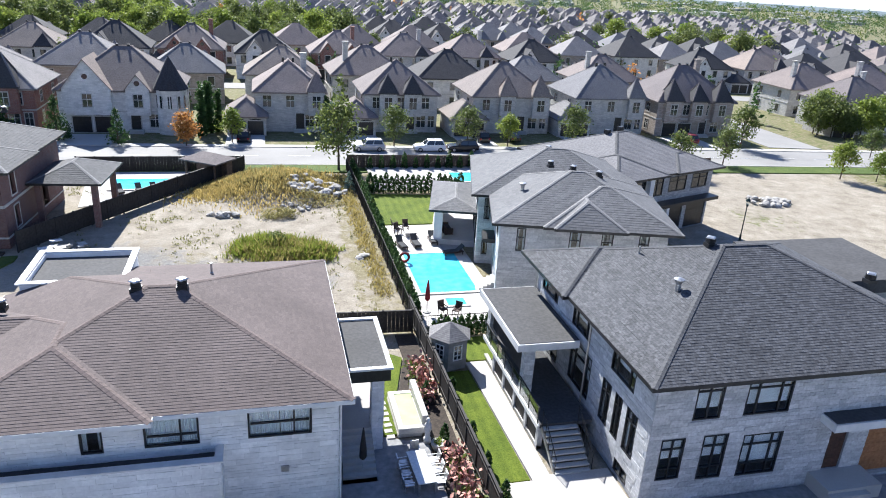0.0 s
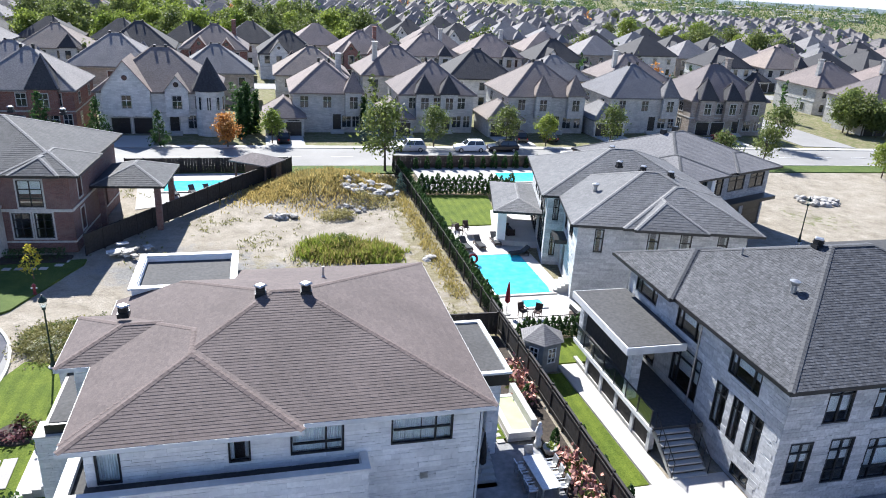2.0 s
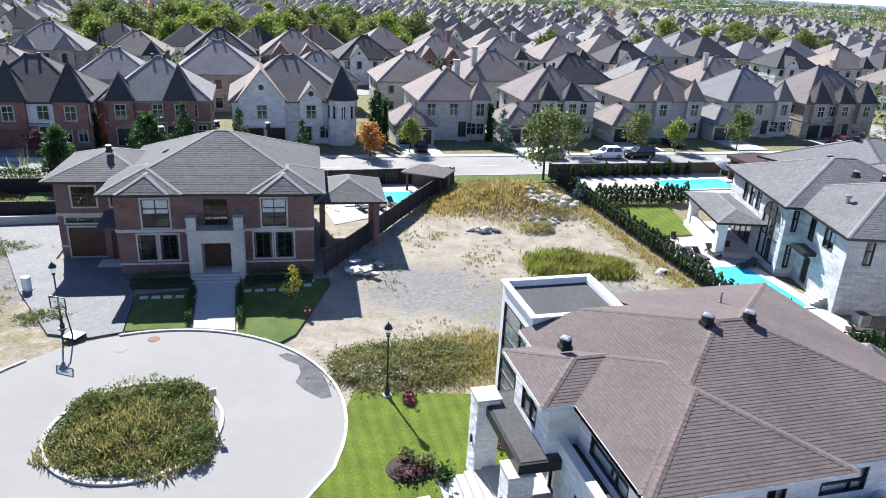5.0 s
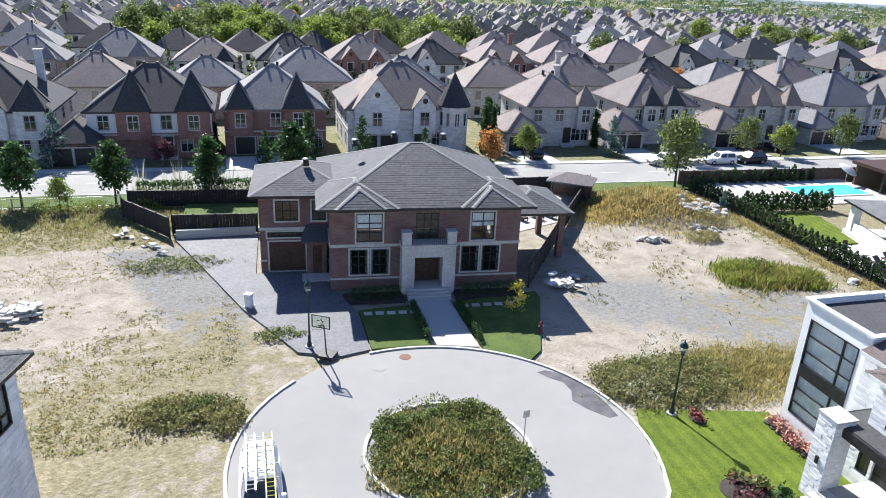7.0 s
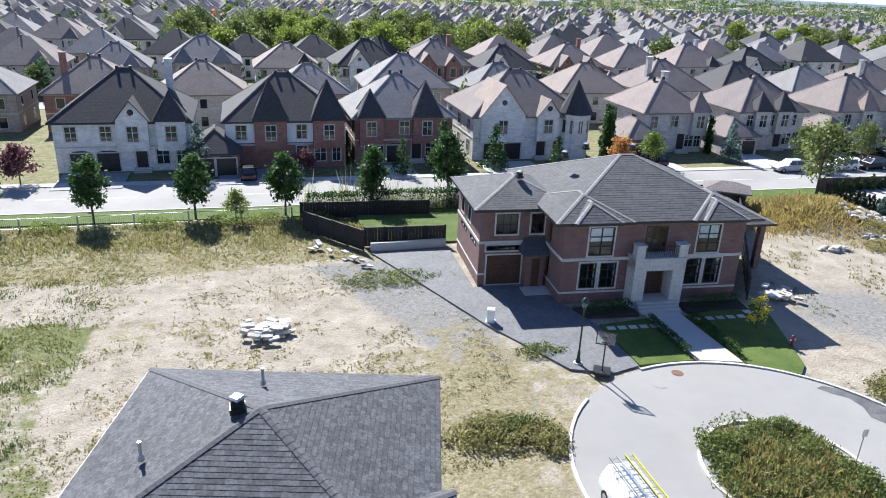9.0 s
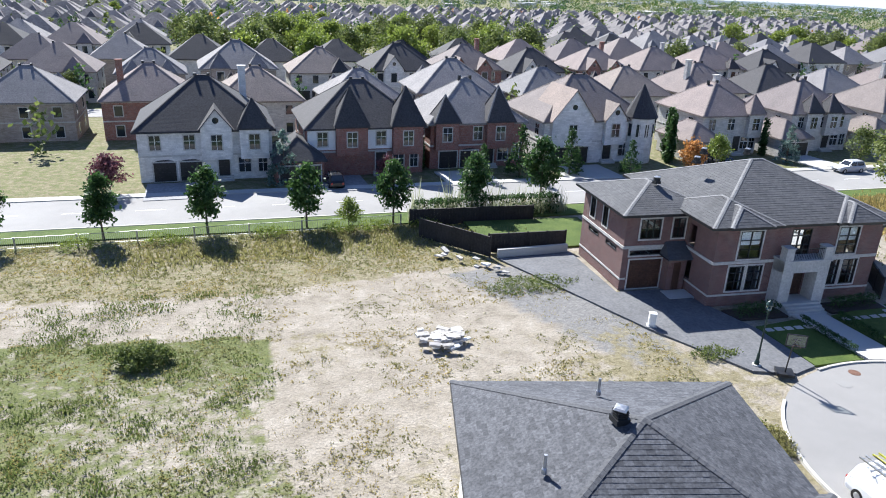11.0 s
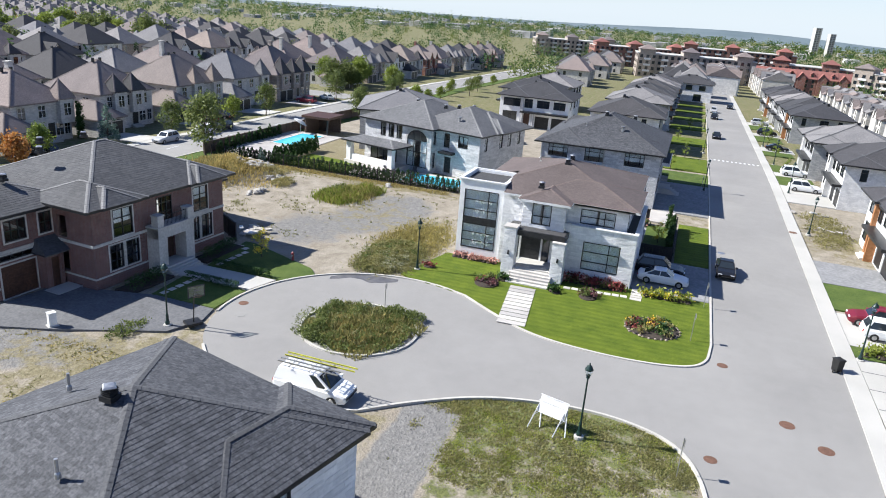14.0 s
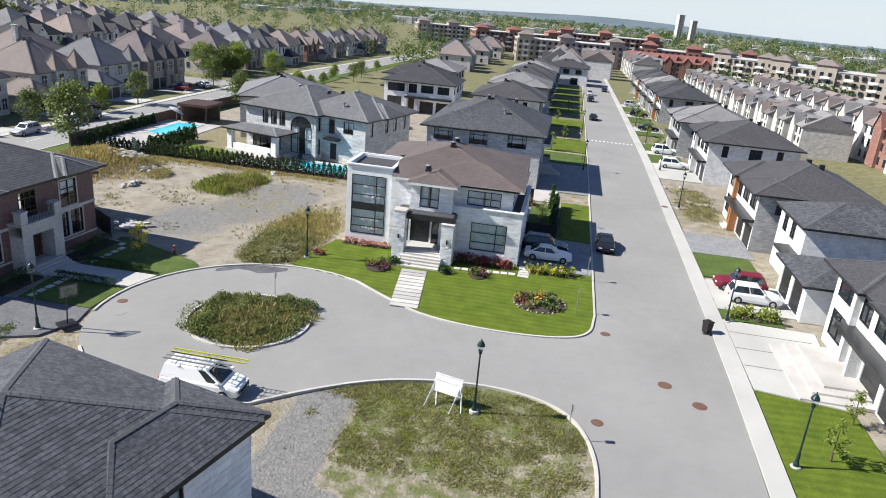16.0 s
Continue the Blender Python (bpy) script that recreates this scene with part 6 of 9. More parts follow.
def drive(x0, x1, y0, y1, mat, label):
    n = 4
    strip("driveway", [((x0 + x1) / 2, y0 + (y1 - y0) * i / n) for i in range(n + 1)], x1 - x0, mat, label, "driveway", 0.1, 0.2)


ROW = [
    (estate_house(15.5, 14, "brick_pale", "roof_far_dark", 1, ((1.2, 3.6, 1.95), (5.6, 3.4, 1.69)), 0, False, 0.74, gables=1, label="white stone mansion with a dark brown steep roof"), -73.5, 111.5),
    (estate_house(15, 13, "brick_far", "roof_far_dark", 2, ((-2.0, 4.0, 2.08), (5.3, 4.0, 2.08)), -1, False, 0.74, "stucco", label="red brick house with white upper storey and black roof"), -54.0, 110.8),
    (estate_house(13.5, 13, "brick_far", "roof_far_grey", 3, ((-4.6, 3.2, 1.82), (3.0, 3.8, 2.08)), 0, False, 0.74, label="red brick house with slate grey steep roof"), -38.3, 112.3),
    (estate_house(16.5, 14, "brick_pale", "roof_far_tan", 4, ((-4.2, 6.4, 1.49), (2.6, 3.2, 1.95)), 0, True, 0.74, gables=1, label="pale stone house with round turret and tan roof"), -20.3, 112.0),
    (estate_house(10.5, 12, "brick_tan", "roof_far_brown", 5, ((4.0, 2.6, 1.82),), -1, False, 0.74, label="tan stone house with brown hip roof and garage wing"), 4.0, 113.5),
    (estate_house(12, 12, "brick_tan", "roof_far_brown", 6, ((-2.2, 2.8, 1.69), (1.8, 2.8, 1.69)), -1, False, 0.74, label="tan stone house with reddish brown hip roof"), 21.5, 113.5),
    (estate_house(13.5, 12.5, "brick_tan", "roof_far_tan", 7, ((-1.0, 2.6, 1.95), (4.8, 2.8, 1.95)), -1, False, 0.74, label="tan stone house with pale brown hip roof"), 40.2, 113.0),
    (estate_house(13, 12.5, "brick_tan", "roof_far_grey", 8, ((4.4, 2.8, 1.95),), -1, False, 0.74, label="grey stone house with grey hip roof"), 58.5, 113.5),
    (estate_house(15, 13, "brick_brown", "roof_far_brown", 9, ((-4.8, 3.2, 1.95), (0.2, 3.0, 1.69), (4.8, 3.2, 1.95)), 0, False, 0.8, label="brown stone house with dark mansard dormers"), 74.5, 112.5),
]
for ob, x, y in ROW:
    stand(ob, x, y, 0)
for x0, x1 in ((-80.5, -73), (-62.5, -55), (-45, -38), (-28.5, -20.5), (-5.5, 0.0), (11.5, 17.0), (29.5, 35.0), (48, 53.5), (67, 74)):
    drive(x0, x1, 103.0, 110.3, "paver_grey" if x0 < -60 else "concrete", "paved driveway in front of a garage")

# ---- the estate behind ----
NEXT = [
    estate_house(14, 12.5, "brick_tan", "roof_far_brown", 21, ((3.4, 3.0, 1.3),), -1, False, 0.72, level=1, label="tan stone house with brown hip roof"),
    estate_house(13.5, 12, "brick_brown", "roof_far_grey", 22, ((-3.4, 3.2, 1.4), (3.4, 3.2, 1.4)), 0, False, 0.72, level=1, label="brown stone house with grey hip roof"),
    estate_house(14, 12.5, "brick_pale", "roof_far_dark", 23, ((-2.5, 4.2, 1.3),), 1, False, 0.75, level=1, gables=1, label="pale stone house with black hip roof"),
    estate_house(14, 13, "brick_tan", "roof_far_tan", 24, ((3.6, 3.6, 1.4),), 0, False, 0.7, level=1, label="tan stone house with pale hip roof"),
    estate_house(13.5, 12.5, "brick_far", "roof_far_brown", 25, ((-3, 3.4, 1.3), (2.6, 3.0, 1.3)), 0, False, 0.72, level=1, gables=1, label="red brick house with brown hip roof"),
]
DISTANT = [
    estate_house(14, 12.5, "brick_tan", "roof_far_brown", 31, ((3.4, 3.4, 1.3),), 0, False, 0.74, level=0, label="distant tan house with brown roof"),
    estate_house(13.5, 12.5, "brick_brown", "roof_far_grey", 32, ((-3.2, 3.4, 1.3), (3.2, 3.4, 1.3)), 0, False, 0.74, level=0, label="distant brown house with grey roof"),
    estate_house(14, 12.5, "brick_pale", "roof_far_dark", 33, ((-2.8, 4.0, 1.3),), 0, False, 0.74, level=0, gables=1, label="distant pale house with dark roof"),
]
first = {}


def settle(proto, x, y, turn, size=1.0):
    m = pose(x, y, fall(x, y) - 0.05, 0, 0, turn) @ Matrix.Scale(size, 4)
    if proto.name not in first:
        first[proto.name] = 1
        proto.matrix_basis = m
        return
    c = copy_thing(proto, m)
    c.scale = (size, size, size)


def far_house(x, y, rng):
    z, w, d, e, t = fall(x, y), rng.uniform(6.0, 7.4), rng.uniform(5.6, 6.6), rng.uniform(5.6, 6.6), rng.uniform(0.6, 0.85)
    FAR_W.box(x - w, x + w, y - d, y + d, z - 0.3, z + e)
    c = rng.uniform(-3, 3)
    for q in ((x - w - 0.5, x + w + 0.5, y - d - 0.5, y + d + 0.5, z + e, t), (x + c - 2.2, x + c + 2.2, y - d - 1.1, y + d * 0.2, z + e + 0.2, 1.3)):
        i = len(FAR_R.v)
        for p in hip_planes(*q)[0]:
            FAR_R.poly(p)
    FAR_W.box(x + c - 1.9, x + c + 1.9, y - d - 0.8, y - d, z, z + e + 0.2)
    for s in (-1, 1):
        for k in (-0.6, 0.0, 0.6):
            for h in (0.9, 3.8):
                FAR_K.box(x + k * w - 0.6, x + k * w + 0.6, y + s * (d + 0.02) - 0.02, y + s * (d + 0.02) + 0.02, z + h, z + h + 1.5)


rng = random.Random(5)
y = 152.0
block = 0
FAR_W, FAR_R, FAR_K = Mesh(), Mesh(), Mesh()
while y < 640:
    for facing, yy in ((180, y), (0, y + 25.0)):
        x = -210.0 if y > 200 else -150.0
        reach = 110 + 0.62 * yy
        while x < reach:
            x += rng.uniform(15.6, 18.0)
            if (-84 < x < 30 and 218 < yy < 322) or (84 < x < 106 and yy < 215):
                continue
            near = yy < 190 and -100 < x < 140
            if yy > 300 or x > 250 or x < -150:
                far_house(x, yy, rng)
                continue
            settle(rng.choice(NEXT if near else DISTANT), x, yy + rng.uniform(-1.5, 1.5), facing + rng.uniform(-3, 3), rng.uniform(0.94, 1.1))
    strip("road", [(-300 + 20 * i, y + 12.5) for i in range(int((430 + 0.62 * y) / 20))], 8.5, "asphalt_blvd", "residential street between rows of houses", "road", 0.03)
    y += 65.0
    block += 1
solid("far_house_walls", FAR_W, "brick_tan", "walls of countless far suburban houses", "houses", kind="stuff")
solid("far_house_roofs", FAR_R, "shingle_far", "brown and grey roofs of countless far houses", "houses", kind="stuff")
solid("far_house_windows", FAR_K, "glass_dark", "dark windows of countless far houses", "houses", kind="stuff")
for x in (-112, -130):
    settle(NEXT[0 if x < -120 else 3], x, 112.5, 0)
for i in range(11):
    settle(NEXT[i % 5], 118 + i * 17.0, 118.5 + 0.02 * i, 0, 0.98)
# rows beyond the main street's far end and along its north side
for i in range(9):
    settle(DISTANT[i % 3], 215 + 20 * i, 62 + 4 * (i % 3), 0)
    settle(DISTANT[(i + 1) % 3], 225 + 20 * i, 30 + 5 * (i % 2), 180)


def townhouse(seed, wall, roofing, label):
    """A narrow three-storey house with a steep roof and dormers, front towards -y."""
    h = thing("townhouse", label, "townhouse")
    w, d, e = 9.0, 12.0, 7.6
    part("wall", Mesh().box(-w / 2, w / 2, 0, d, 0, e), wall, h)
    r = Mesh()
    top = e + 3.6
    r.poly([(-w / 2 - 0.2, -0.4, e), (w / 2 + 0.2, -0.4, e), (w / 2 + 0.2, d / 2, top), (-w / 2 - 0.2, d / 2, top)])
    r.poly([(w / 2 + 0.2, d + 0.4, e), (-w / 2 - 0.2, d + 0.4, e), (-w / 2 - 0.2, d / 2, top), (w / 2 + 0.2, d / 2, top)])
    r.poly([(-w / 2 - 0.2, d + 0.4, e), (-w / 2 - 0.2, -0.4, e), (-w / 2 - 0.2, d / 2, top)])
    r.poly([(w / 2 + 0.2, -0.4, e), (w / 2 + 0.2, d + 0.4, e), (w / 2 + 0.2, d / 2, top)])
    r.box(-w / 2 - 0.2, w / 2 + 0.2, -0.4, d + 0.4, e - 0.2, e)
    top_ob = part("roof", r, roofing, h)
    for y0, back in ((0.9, 1), (d - 0.9, -1)):
        for x in (2.3,):
            dm = Mesh().box(x - 0.85, x + 0.85, min(y0, y0 + 2.6 * back), max(y0, y0 + 2.6 * back), e + 0.3, e + 2.2)
            dm.poly([(x - 1.0, y0 - 0.15 * back, e + 2.2), (x, y0 - 0.15 * back, e + 2.9), (x, y0 + 3.4 * back, e + 2.9), (x - 1.0, y0 + 3.4 * back, e + 2.2)])
            dm.poly([(x, y0 - 0.15 * back, e + 2.9), (x + 1.0, y0 - 0.15 * back, e + 2.2), (x + 1.0, y0 + 3.4 * back, e + 2.2), (x, y0 + 3.4 * back, e + 2.9)])
            part("dormer", dm, roofing, top_ob)
            part("dormer_window", Mesh().box(x - 0.5, x + 0.5, y0 - 0.03 * back - 0.01, y0 - 0.03 * back + 0.01, e + 0.7, e + 2.0), "glass_dark", top_ob)
    for y0, s in ((-0.6, 1), (d + 0.6, -1)):
        g = Mesh()
        g.box(-4.3, -0.5, min(y0, y0 + 2 * s), max(y0, y0 + 2 * s), 0, e)
        p = [(-4.3, y0, e), (-0.5, y0, e), (-2.4, y0, e + 2.7)]
        g.poly(p if s > 0 else p[::-1])
        part("gable", g, wall, h)
        g = Mesh()
        for k in (-1, 1):
            g.poly([(-2.4 + k * 2.2, y0 - 0.25 * s, e - 0.35), (-2.4, y0 - 0.25 * s, e + 2.8), (-2.4, d / 2, e + 2.8), (-2.4 + k * 2.2, d / 2, e - 0.35)])
        part("gable_roof", g, roofing, h)
    for wl in (Wall((-w / 2, 0), (w / 2, 0), 0, e), Wall((w / 2, d), (-w / 2, d), 0, e)):
        for z0 in (0.8, 3.4, 5.6):
            for c in (1.6, 4.5, 7.4):
                q = Mesh()
                wl.block(q, c - 0.55, c + 0.55, z0, z0 + 1.5, 0.003, 0.03)
                part("window", q, "glass_dark", h)
    return h


TOWN = [townhouse(1, "brick_tan", "roof_far_grey", "tan three-storey townhouse with grey dormer roof"), townhouse(2, "brick_pale", "roof_far_brown", "pale stone townhouse with brown dormer roof"), townhouse(3, "brick_far", "roof_far_red", "brick townhouse with red metal roof")]
for i in range(16):
    settle(TOWN[(0, 0, 1)[i % 3]], 76 + i * 10.2, -23.5 + (i % 3) * 0.8, 180, 0.8)
for i in range(13):
    settle(TOWN[(1, 0, 1)[i % 3]], 70 + i * 12.2, -56, 0, 0.85)
for i in range(4):
    settle(TOWN[1 if i % 2 else 2], 50 + i * 9.4, -37, 180)
for i in range(5):
    settle(TOWN[2], 312, -46 + i * 9.2, -90)
for i in range(10):
    settle(TOWN[(1, 0, 1)[i % 3]], 250 + i * 11, -4 if i % 2 else 6, 180 if i % 2 else 0)


def apartments(x, y, wide, deep, floors, turn, seed):
    """A brick block of flats with pale bands, windows and stepped tops."""
    h = thing("apartment_building", "large tan brick apartment building with stepped roofline", "building", pose(x, y, fall(x, y), 0, 0, turn))
    top = floors * 3.0
    m = Mesh().box(-wide / 2, wide / 2, 0, deep, 0, top)
    for c in (-0.42, -0.05, 0.4):
        m.box(wide * c - 4, wide * c + 4, -0.6, deep * 0.6, 0, top + 2.4)
    part("wall", m, "brick_far" if seed % 2 else "brick_brown", h)
    part("roof", Mesh().box(-wide / 2 - 0.3, wide / 2 + 0.3, -0.3, deep + 0.3, top, top + 0.35), "pale_stone", h)
    for c in (-0.42, -0.05, 0.4):
        planes, _ = hip_planes(wide * c - 4.6, wide * c + 4.6, -1.2, 8.0, top + 2.4, 0.5)
        r = Mesh().box(wide * c - 4.6, wide * c + 4.6, -1.2, 8.0, top + 2.2, top + 2.39)
        for p in planes:
            r.poly(p)
        part("tower_roof", r, "roof_far_red" if seed % 2 else "roof_far_brown", h)
    f = Wall((-wide / 2, -0.62), (wide / 2, -0.62), 0, top)
    l = Wall((-wide / 2, deep), (-wide / 2, 0), 0, top)
    for wl in (f, l):
        q = Mesh()
        for k in range(floors):
            for i in range(int(wl.long / 3.2)):
                wl.block(q, 1 + i * 3.2, 2.5 + i * 3.2, k * 3 + 0.9, k * 3 + 2.5, -0.7 if wl is f else 0.003, 0.03)
        part("window", q, "glass_dark", h, kind="stuff")
    for k in range(1, floors):
        b = Mesh()
        for i in range(int(wide / 9)):
            f.block(b, 3 + i * 9, 6.5 + i * 9, k * 3, k * 3 + 0.15, 0.0, 1.4)
            f.block(b, 3 + i * 9, 6.5 + i * 9, k * 3 + 0.15, k * 3 + 1.0, 1.3, 1.4)
        part("balcony", b, "white_metal", h, kind="stuff")


for i, (x, y, w, d, fl, t) in enumerate(((330, 24, 60, 18, 4, -80), (345, -45, 64, 18, 4, -95), (300, -72, 56, 18, 4, -115), (420, 60, 60, 18, 4, -70), (250, -84, 50, 18, 4, -120), (430, 0, 70, 18, 5, -85), (470, 110, 60, 18, 4, -70))):
    apartments(x, y, w, d, fl, t, i)


def tower(x, y, wide, tall):
    h = thing("tower_block", "tall grey residential tower far away", "building", pose(x, y, fall(x, y), 0, 0, 20))
    part("wall", Mesh().box(-wide / 2, wide / 2, -wide / 2, wide / 2, 0, tall), "pale_stone", h)
    q = Mesh()
    for a, b in (((-wide / 2, -wide / 2), (wide / 2, -wide / 2)), ((-wide / 2, wide / 2), (-wide / 2, -wide / 2))):
        wl = Wall(a, b, 0, tall)
        for k in range(int(tall / 3.2)):
            for i in range(int(wide / 5)):
                wl.block(q, 1 + i * 5, 4.2 + i * 5, k * 3.2 + 1, k * 3.2 + 2.6, 0.05, 0.3)
    part("window", q, "glass_dark", h, kind="stuff")


# ---- woods, far town and hills ----
rng = random.Random(99)
woods, paler, dots = Mesh(), Mesh(), Mesh()
for _ in range(8200):
    a, r = radians(rng.uniform(-28, 112)), 260 * (17 ** rng.random())
    x, y = -50 + r * math.sin(a), 30 + r * math.cos(a)
    if r < 900 and rng.random() < (0.72 if y > 100 else 0.35) and not (y < -60):
        continue
    if -30 < y < 70 and x < 480:
        continue
    s = rng.uniform(2.5, 4.5) * (1 + r / 1500)
    leaves(woods if rng.random() < 0.62 else paler, rng, (x, y, fall(x, y) + s * 0.9), (s * 0.5, s * 0.5, s * 0.38), 90 if r < 700 else 48 if r < 1400 else 22, s * (0.12 if r < 700 else 0.16 if r < 1400 else 0.24))
groves = {"leaf_dark": Mesh(), "leaf_green": Mesh(), "leaf_autumn": Mesh()}
for _ in range(900):
    y = rng.uniform(126, 620)
    x = rng.uniform(-190, 110 + 0.62 * y)
    row = (y - 152) % 65
    if 5 < row < 20 and rng.random() < 0.75:
        continue
    s, z = rng.uniform(0.9, 2.3) * (1 + (y > 300) * 0.5), fall(x, y)
    tone = groves[rng.choice(("leaf_dark", "leaf_dark", "leaf_green", "leaf_green", "leaf_green", "leaf_autumn") if rng.random() < 0.5 else ("leaf_dark", "leaf_green"))]
    slim = rng.random() < 0.35
    for k in range(5):
        f = k / 4
        leaves(tone, rng, (x, y, z + s * (0.5 + 2.6 * f)), (s * (0.45 - 0.36 * f if slim else 0.55 * math.sin(0.6 + 2.2 * f)),) * 2 + (s * 0.3,), 16, s * 0.24)
for mat, mesh in groves.items():
    solid("garden_trees", mesh, mat, "countless small trees between the houses", "trees", kind="stuff")
solid("woods", woods, "leaf_dark", "far dark green belt of woods", "trees", kind="stuff")
solid("woods", paler, "leaf_green", "far yellowing autumn woods", "trees", kind="stuff")
for _ in range(280):
    a, r = radians(rng.uniform(-28, 112)), 1000 * (4 ** rng.random())
    x, y = -50 + r * math.sin(a), 30 + r * math.cos(a)
    w, d, t = rng.uniform(6, 22) * (1 + r / 3000), rng.uniform(6, 14) * (1 + r / 3000), rng.uniform(4, 9)
    dots.box(x - w * 0.6, x + w * 0.6, y - d, y + d, fall(x, y) - 1, fall(x, y) + t)
solid("far_town", dots, "town", "pale roofs and sheds of the far town", "buildings", kind="stuff")
# the hills' blue is painted air haze, held in their material
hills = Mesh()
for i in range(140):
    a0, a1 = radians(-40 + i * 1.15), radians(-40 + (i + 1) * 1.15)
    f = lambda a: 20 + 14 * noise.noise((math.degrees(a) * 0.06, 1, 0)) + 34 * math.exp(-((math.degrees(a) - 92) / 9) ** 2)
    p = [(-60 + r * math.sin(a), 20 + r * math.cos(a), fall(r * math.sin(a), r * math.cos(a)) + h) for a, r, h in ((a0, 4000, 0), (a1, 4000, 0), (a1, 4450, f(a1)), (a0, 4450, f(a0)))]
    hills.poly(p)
solid("hills", hills, "hill", "low hills on the horizon with blue haze in their colour", "hills", kind="stuff")
tower(1505, -180, 12, 52)
tower(1500, -206, 11, 43)

# ---- lawns, paving and beds ----
def lawn_at(outline, label, mat="lawn"):
    return sheet("lawn", outline, 0.1, mat, label, "lawn", thick=0.2)


lawn_at([(-12.9, 43.0), (-20.6, 44.9), (-21.3, 43.2), *[p for p in arc(-32.7, 43.2, 11.2, 0, -22, 8)][1:], *[(x + 0.12, y) for x, y in KERB_EAST[:1:-1]][1:], (-13.4, 17.92), (-13.4, 25.0), (-12.9, 25.0)], "mown green front lawn along the kerb")
sheet("driveway", [(-13.3, 17.95), (-3.6, 17.95), (-3.6, 25.0), (-13.3, 25.0)], 0.105, "paver_grey", "grey paver driveway beside the white house", "driveway", thick=0.2)
lawn_at([(-3.4, 17.95), (12.0, 17.95), (12.0, 21.4), (-3.4, 21.4)], "narrow green lawn along the street")
lawn_at([(-2.4, 22.0), (9.6, 22.0), (9.6, 25.0), (-2.4, 25.0)], "small fenced green lawn", "lawn_plain")
lawn_at([(5.9, 32.6), (7.2, 32.6), (7.2, 36.2), (8.4, 40.8), (5.9, 42.8)], "small green lawn beside the white house", "lawn")
sheet("patio", [(3.0, 24.5), (8.2, 24.5), (8.2, 31.6), (5.8, 32.5), (3.0, 32.5)], 0.06, "paver_grey", "grey paved garden patio", "patio", thick=0.15)
sheet("planting_bed", [(8.3, 24.5), (9.85, 24.5), (9.85, 44.0), (8.5, 44.0), (8.5, 40.8), (7.3, 36.2), (8.3, 33)], 0.07, "soil", "dark soil bed along the fence", "flower bed", thick=0.15)
lawn_at([(10.4, 26.0), (11.3, 26.0), (11.3, 27.7), (12.75, 27.7), (12.45, 38.6), (10.4, 38.6)], "mown green lawn beside a pale path")
sheet("walkway", [(11.4, 22.0), (17.2, 22.0), (17.2, 27.9), (13.9, 27.9), (13.9, 39.6), (12.5, 39.6), (12.85, 27.6), (11.4, 27.6)], 0.12, "paver_white", "white slab path along the porch", "path", thick=0.25)
lawn_at([(12.6, 39.8), (17.2, 39.8), (17.2, 43.0), (12.6, 43.0)], "small shaded lawn", "lawn")
lawn_at([(36, 18.0), (45, 18.0), (45, 40), (41, 40), (41, 24), (36, 24)], "green front lawn beside a drive", "lawn_plain")
sheet("driveway", [(17.4, 17.95), (35.8, 17.95), (35.8, 24.9), (17.4, 24.9)], 0.1, "paver_grey", "grey paved forecourt", "driveway", thick=0.2)
lawn_at([(10.9, 66.9), (17.2, 66.9), (19.0, 76.5), (11.0, 77.2)], "bright green back lawn beside a cedar hedge", "lawn")


def tiles(name, x0, x1, y0, y1, z, step, mat, label, category, holes=(), base="paver_grey"):
    """A paved floor of separate slabs with open joints."""
    floor = solid(name, Mesh().box(x0, x1, y0, y1, z - 0.25, z - 0.012), base, label, category, kind="structure")
    n = 0
    shared = Mesh().box(0.006, step - 0.006, 0.006, step - 0.006, -0.012, 0.0).data("slab", mat)
    y = y0
    while y + step <= y1 + 0.01:
        x = x0
        while x + step <= x1 + 0.01:
            if not any(a < x + step and x < b and c < y + step and y < d for a, b, c, d in holes):
                part("slab", shared, mat, floor, at=pose(x, y, z))
                n += 1
            x += step
        y += step
    return floor


def basin(name, x0, x1, y0, y1, z, rim, water, label, category):
    t = thing(name, label, category, pose((x0 + x1) / 2, (y0 + y1) / 2, z))
    a, b = (x1 - x0) / 2, (y1 - y0) / 2
    r = Mesh()
    for q in ((-a - rim, a + rim, -b - rim, -b), (-a - rim, a + rim, b, b + rim), (-a - rim, -a, -b, b), (a, a + rim, -b, b)):
        r.box(*q, -0.3, 0.06)
    part("rim", r, "paver_white", t)
    part("water", Mesh().box(-a, a, -b, b, -0.1, 0.035), water, t, "still bright water")
    return t


POOL = (11.75, 16.5, 50.4, 58.7)
tiles("patio", 10.9, 17.7, 44.9, 66.5, 0.12, 1.2, "paver_white", "white slab terrace round the pool", "patio", [(POOL[0] - 0.3, POOL[1] + 0.3, POOL[2] - 0.3, POOL[3] + 0.3), (13.1, 15.1, 47.8, 49.4)], "concrete")
basin("swimming_pool", *POOL, 0.13, 0.3, "pool_water", "long turquoise swimming pool in white paving", "pool")
basin("hot_tub", 13.4, 14.9, 48.0, 49.2, 0.13, 0.25, "pool_water", "small square blue spa pool", "hot tub")
sheet("patio", [(12.5, 79.0), (34.5, 79.0), (34.5, 89.0), (12.5, 89.0)], 0.02, "paver_white", "pale terrace round a second pool", "patio", thick=0.4)
basin("swimming_pool", 22.7, 32.5, 81.8, 85.8, 0.06, 0.3, "pool_water", "wide turquoise pool behind a cedar hedge", "pool")
sheet("patio", [(-18.5, 74.5), (-9.2, 78.5), (-5.0, 87.5), (-20, 87.5)], 0.0, "paver_white", "pale terrace behind the brick house", "patio", thick=0.4)
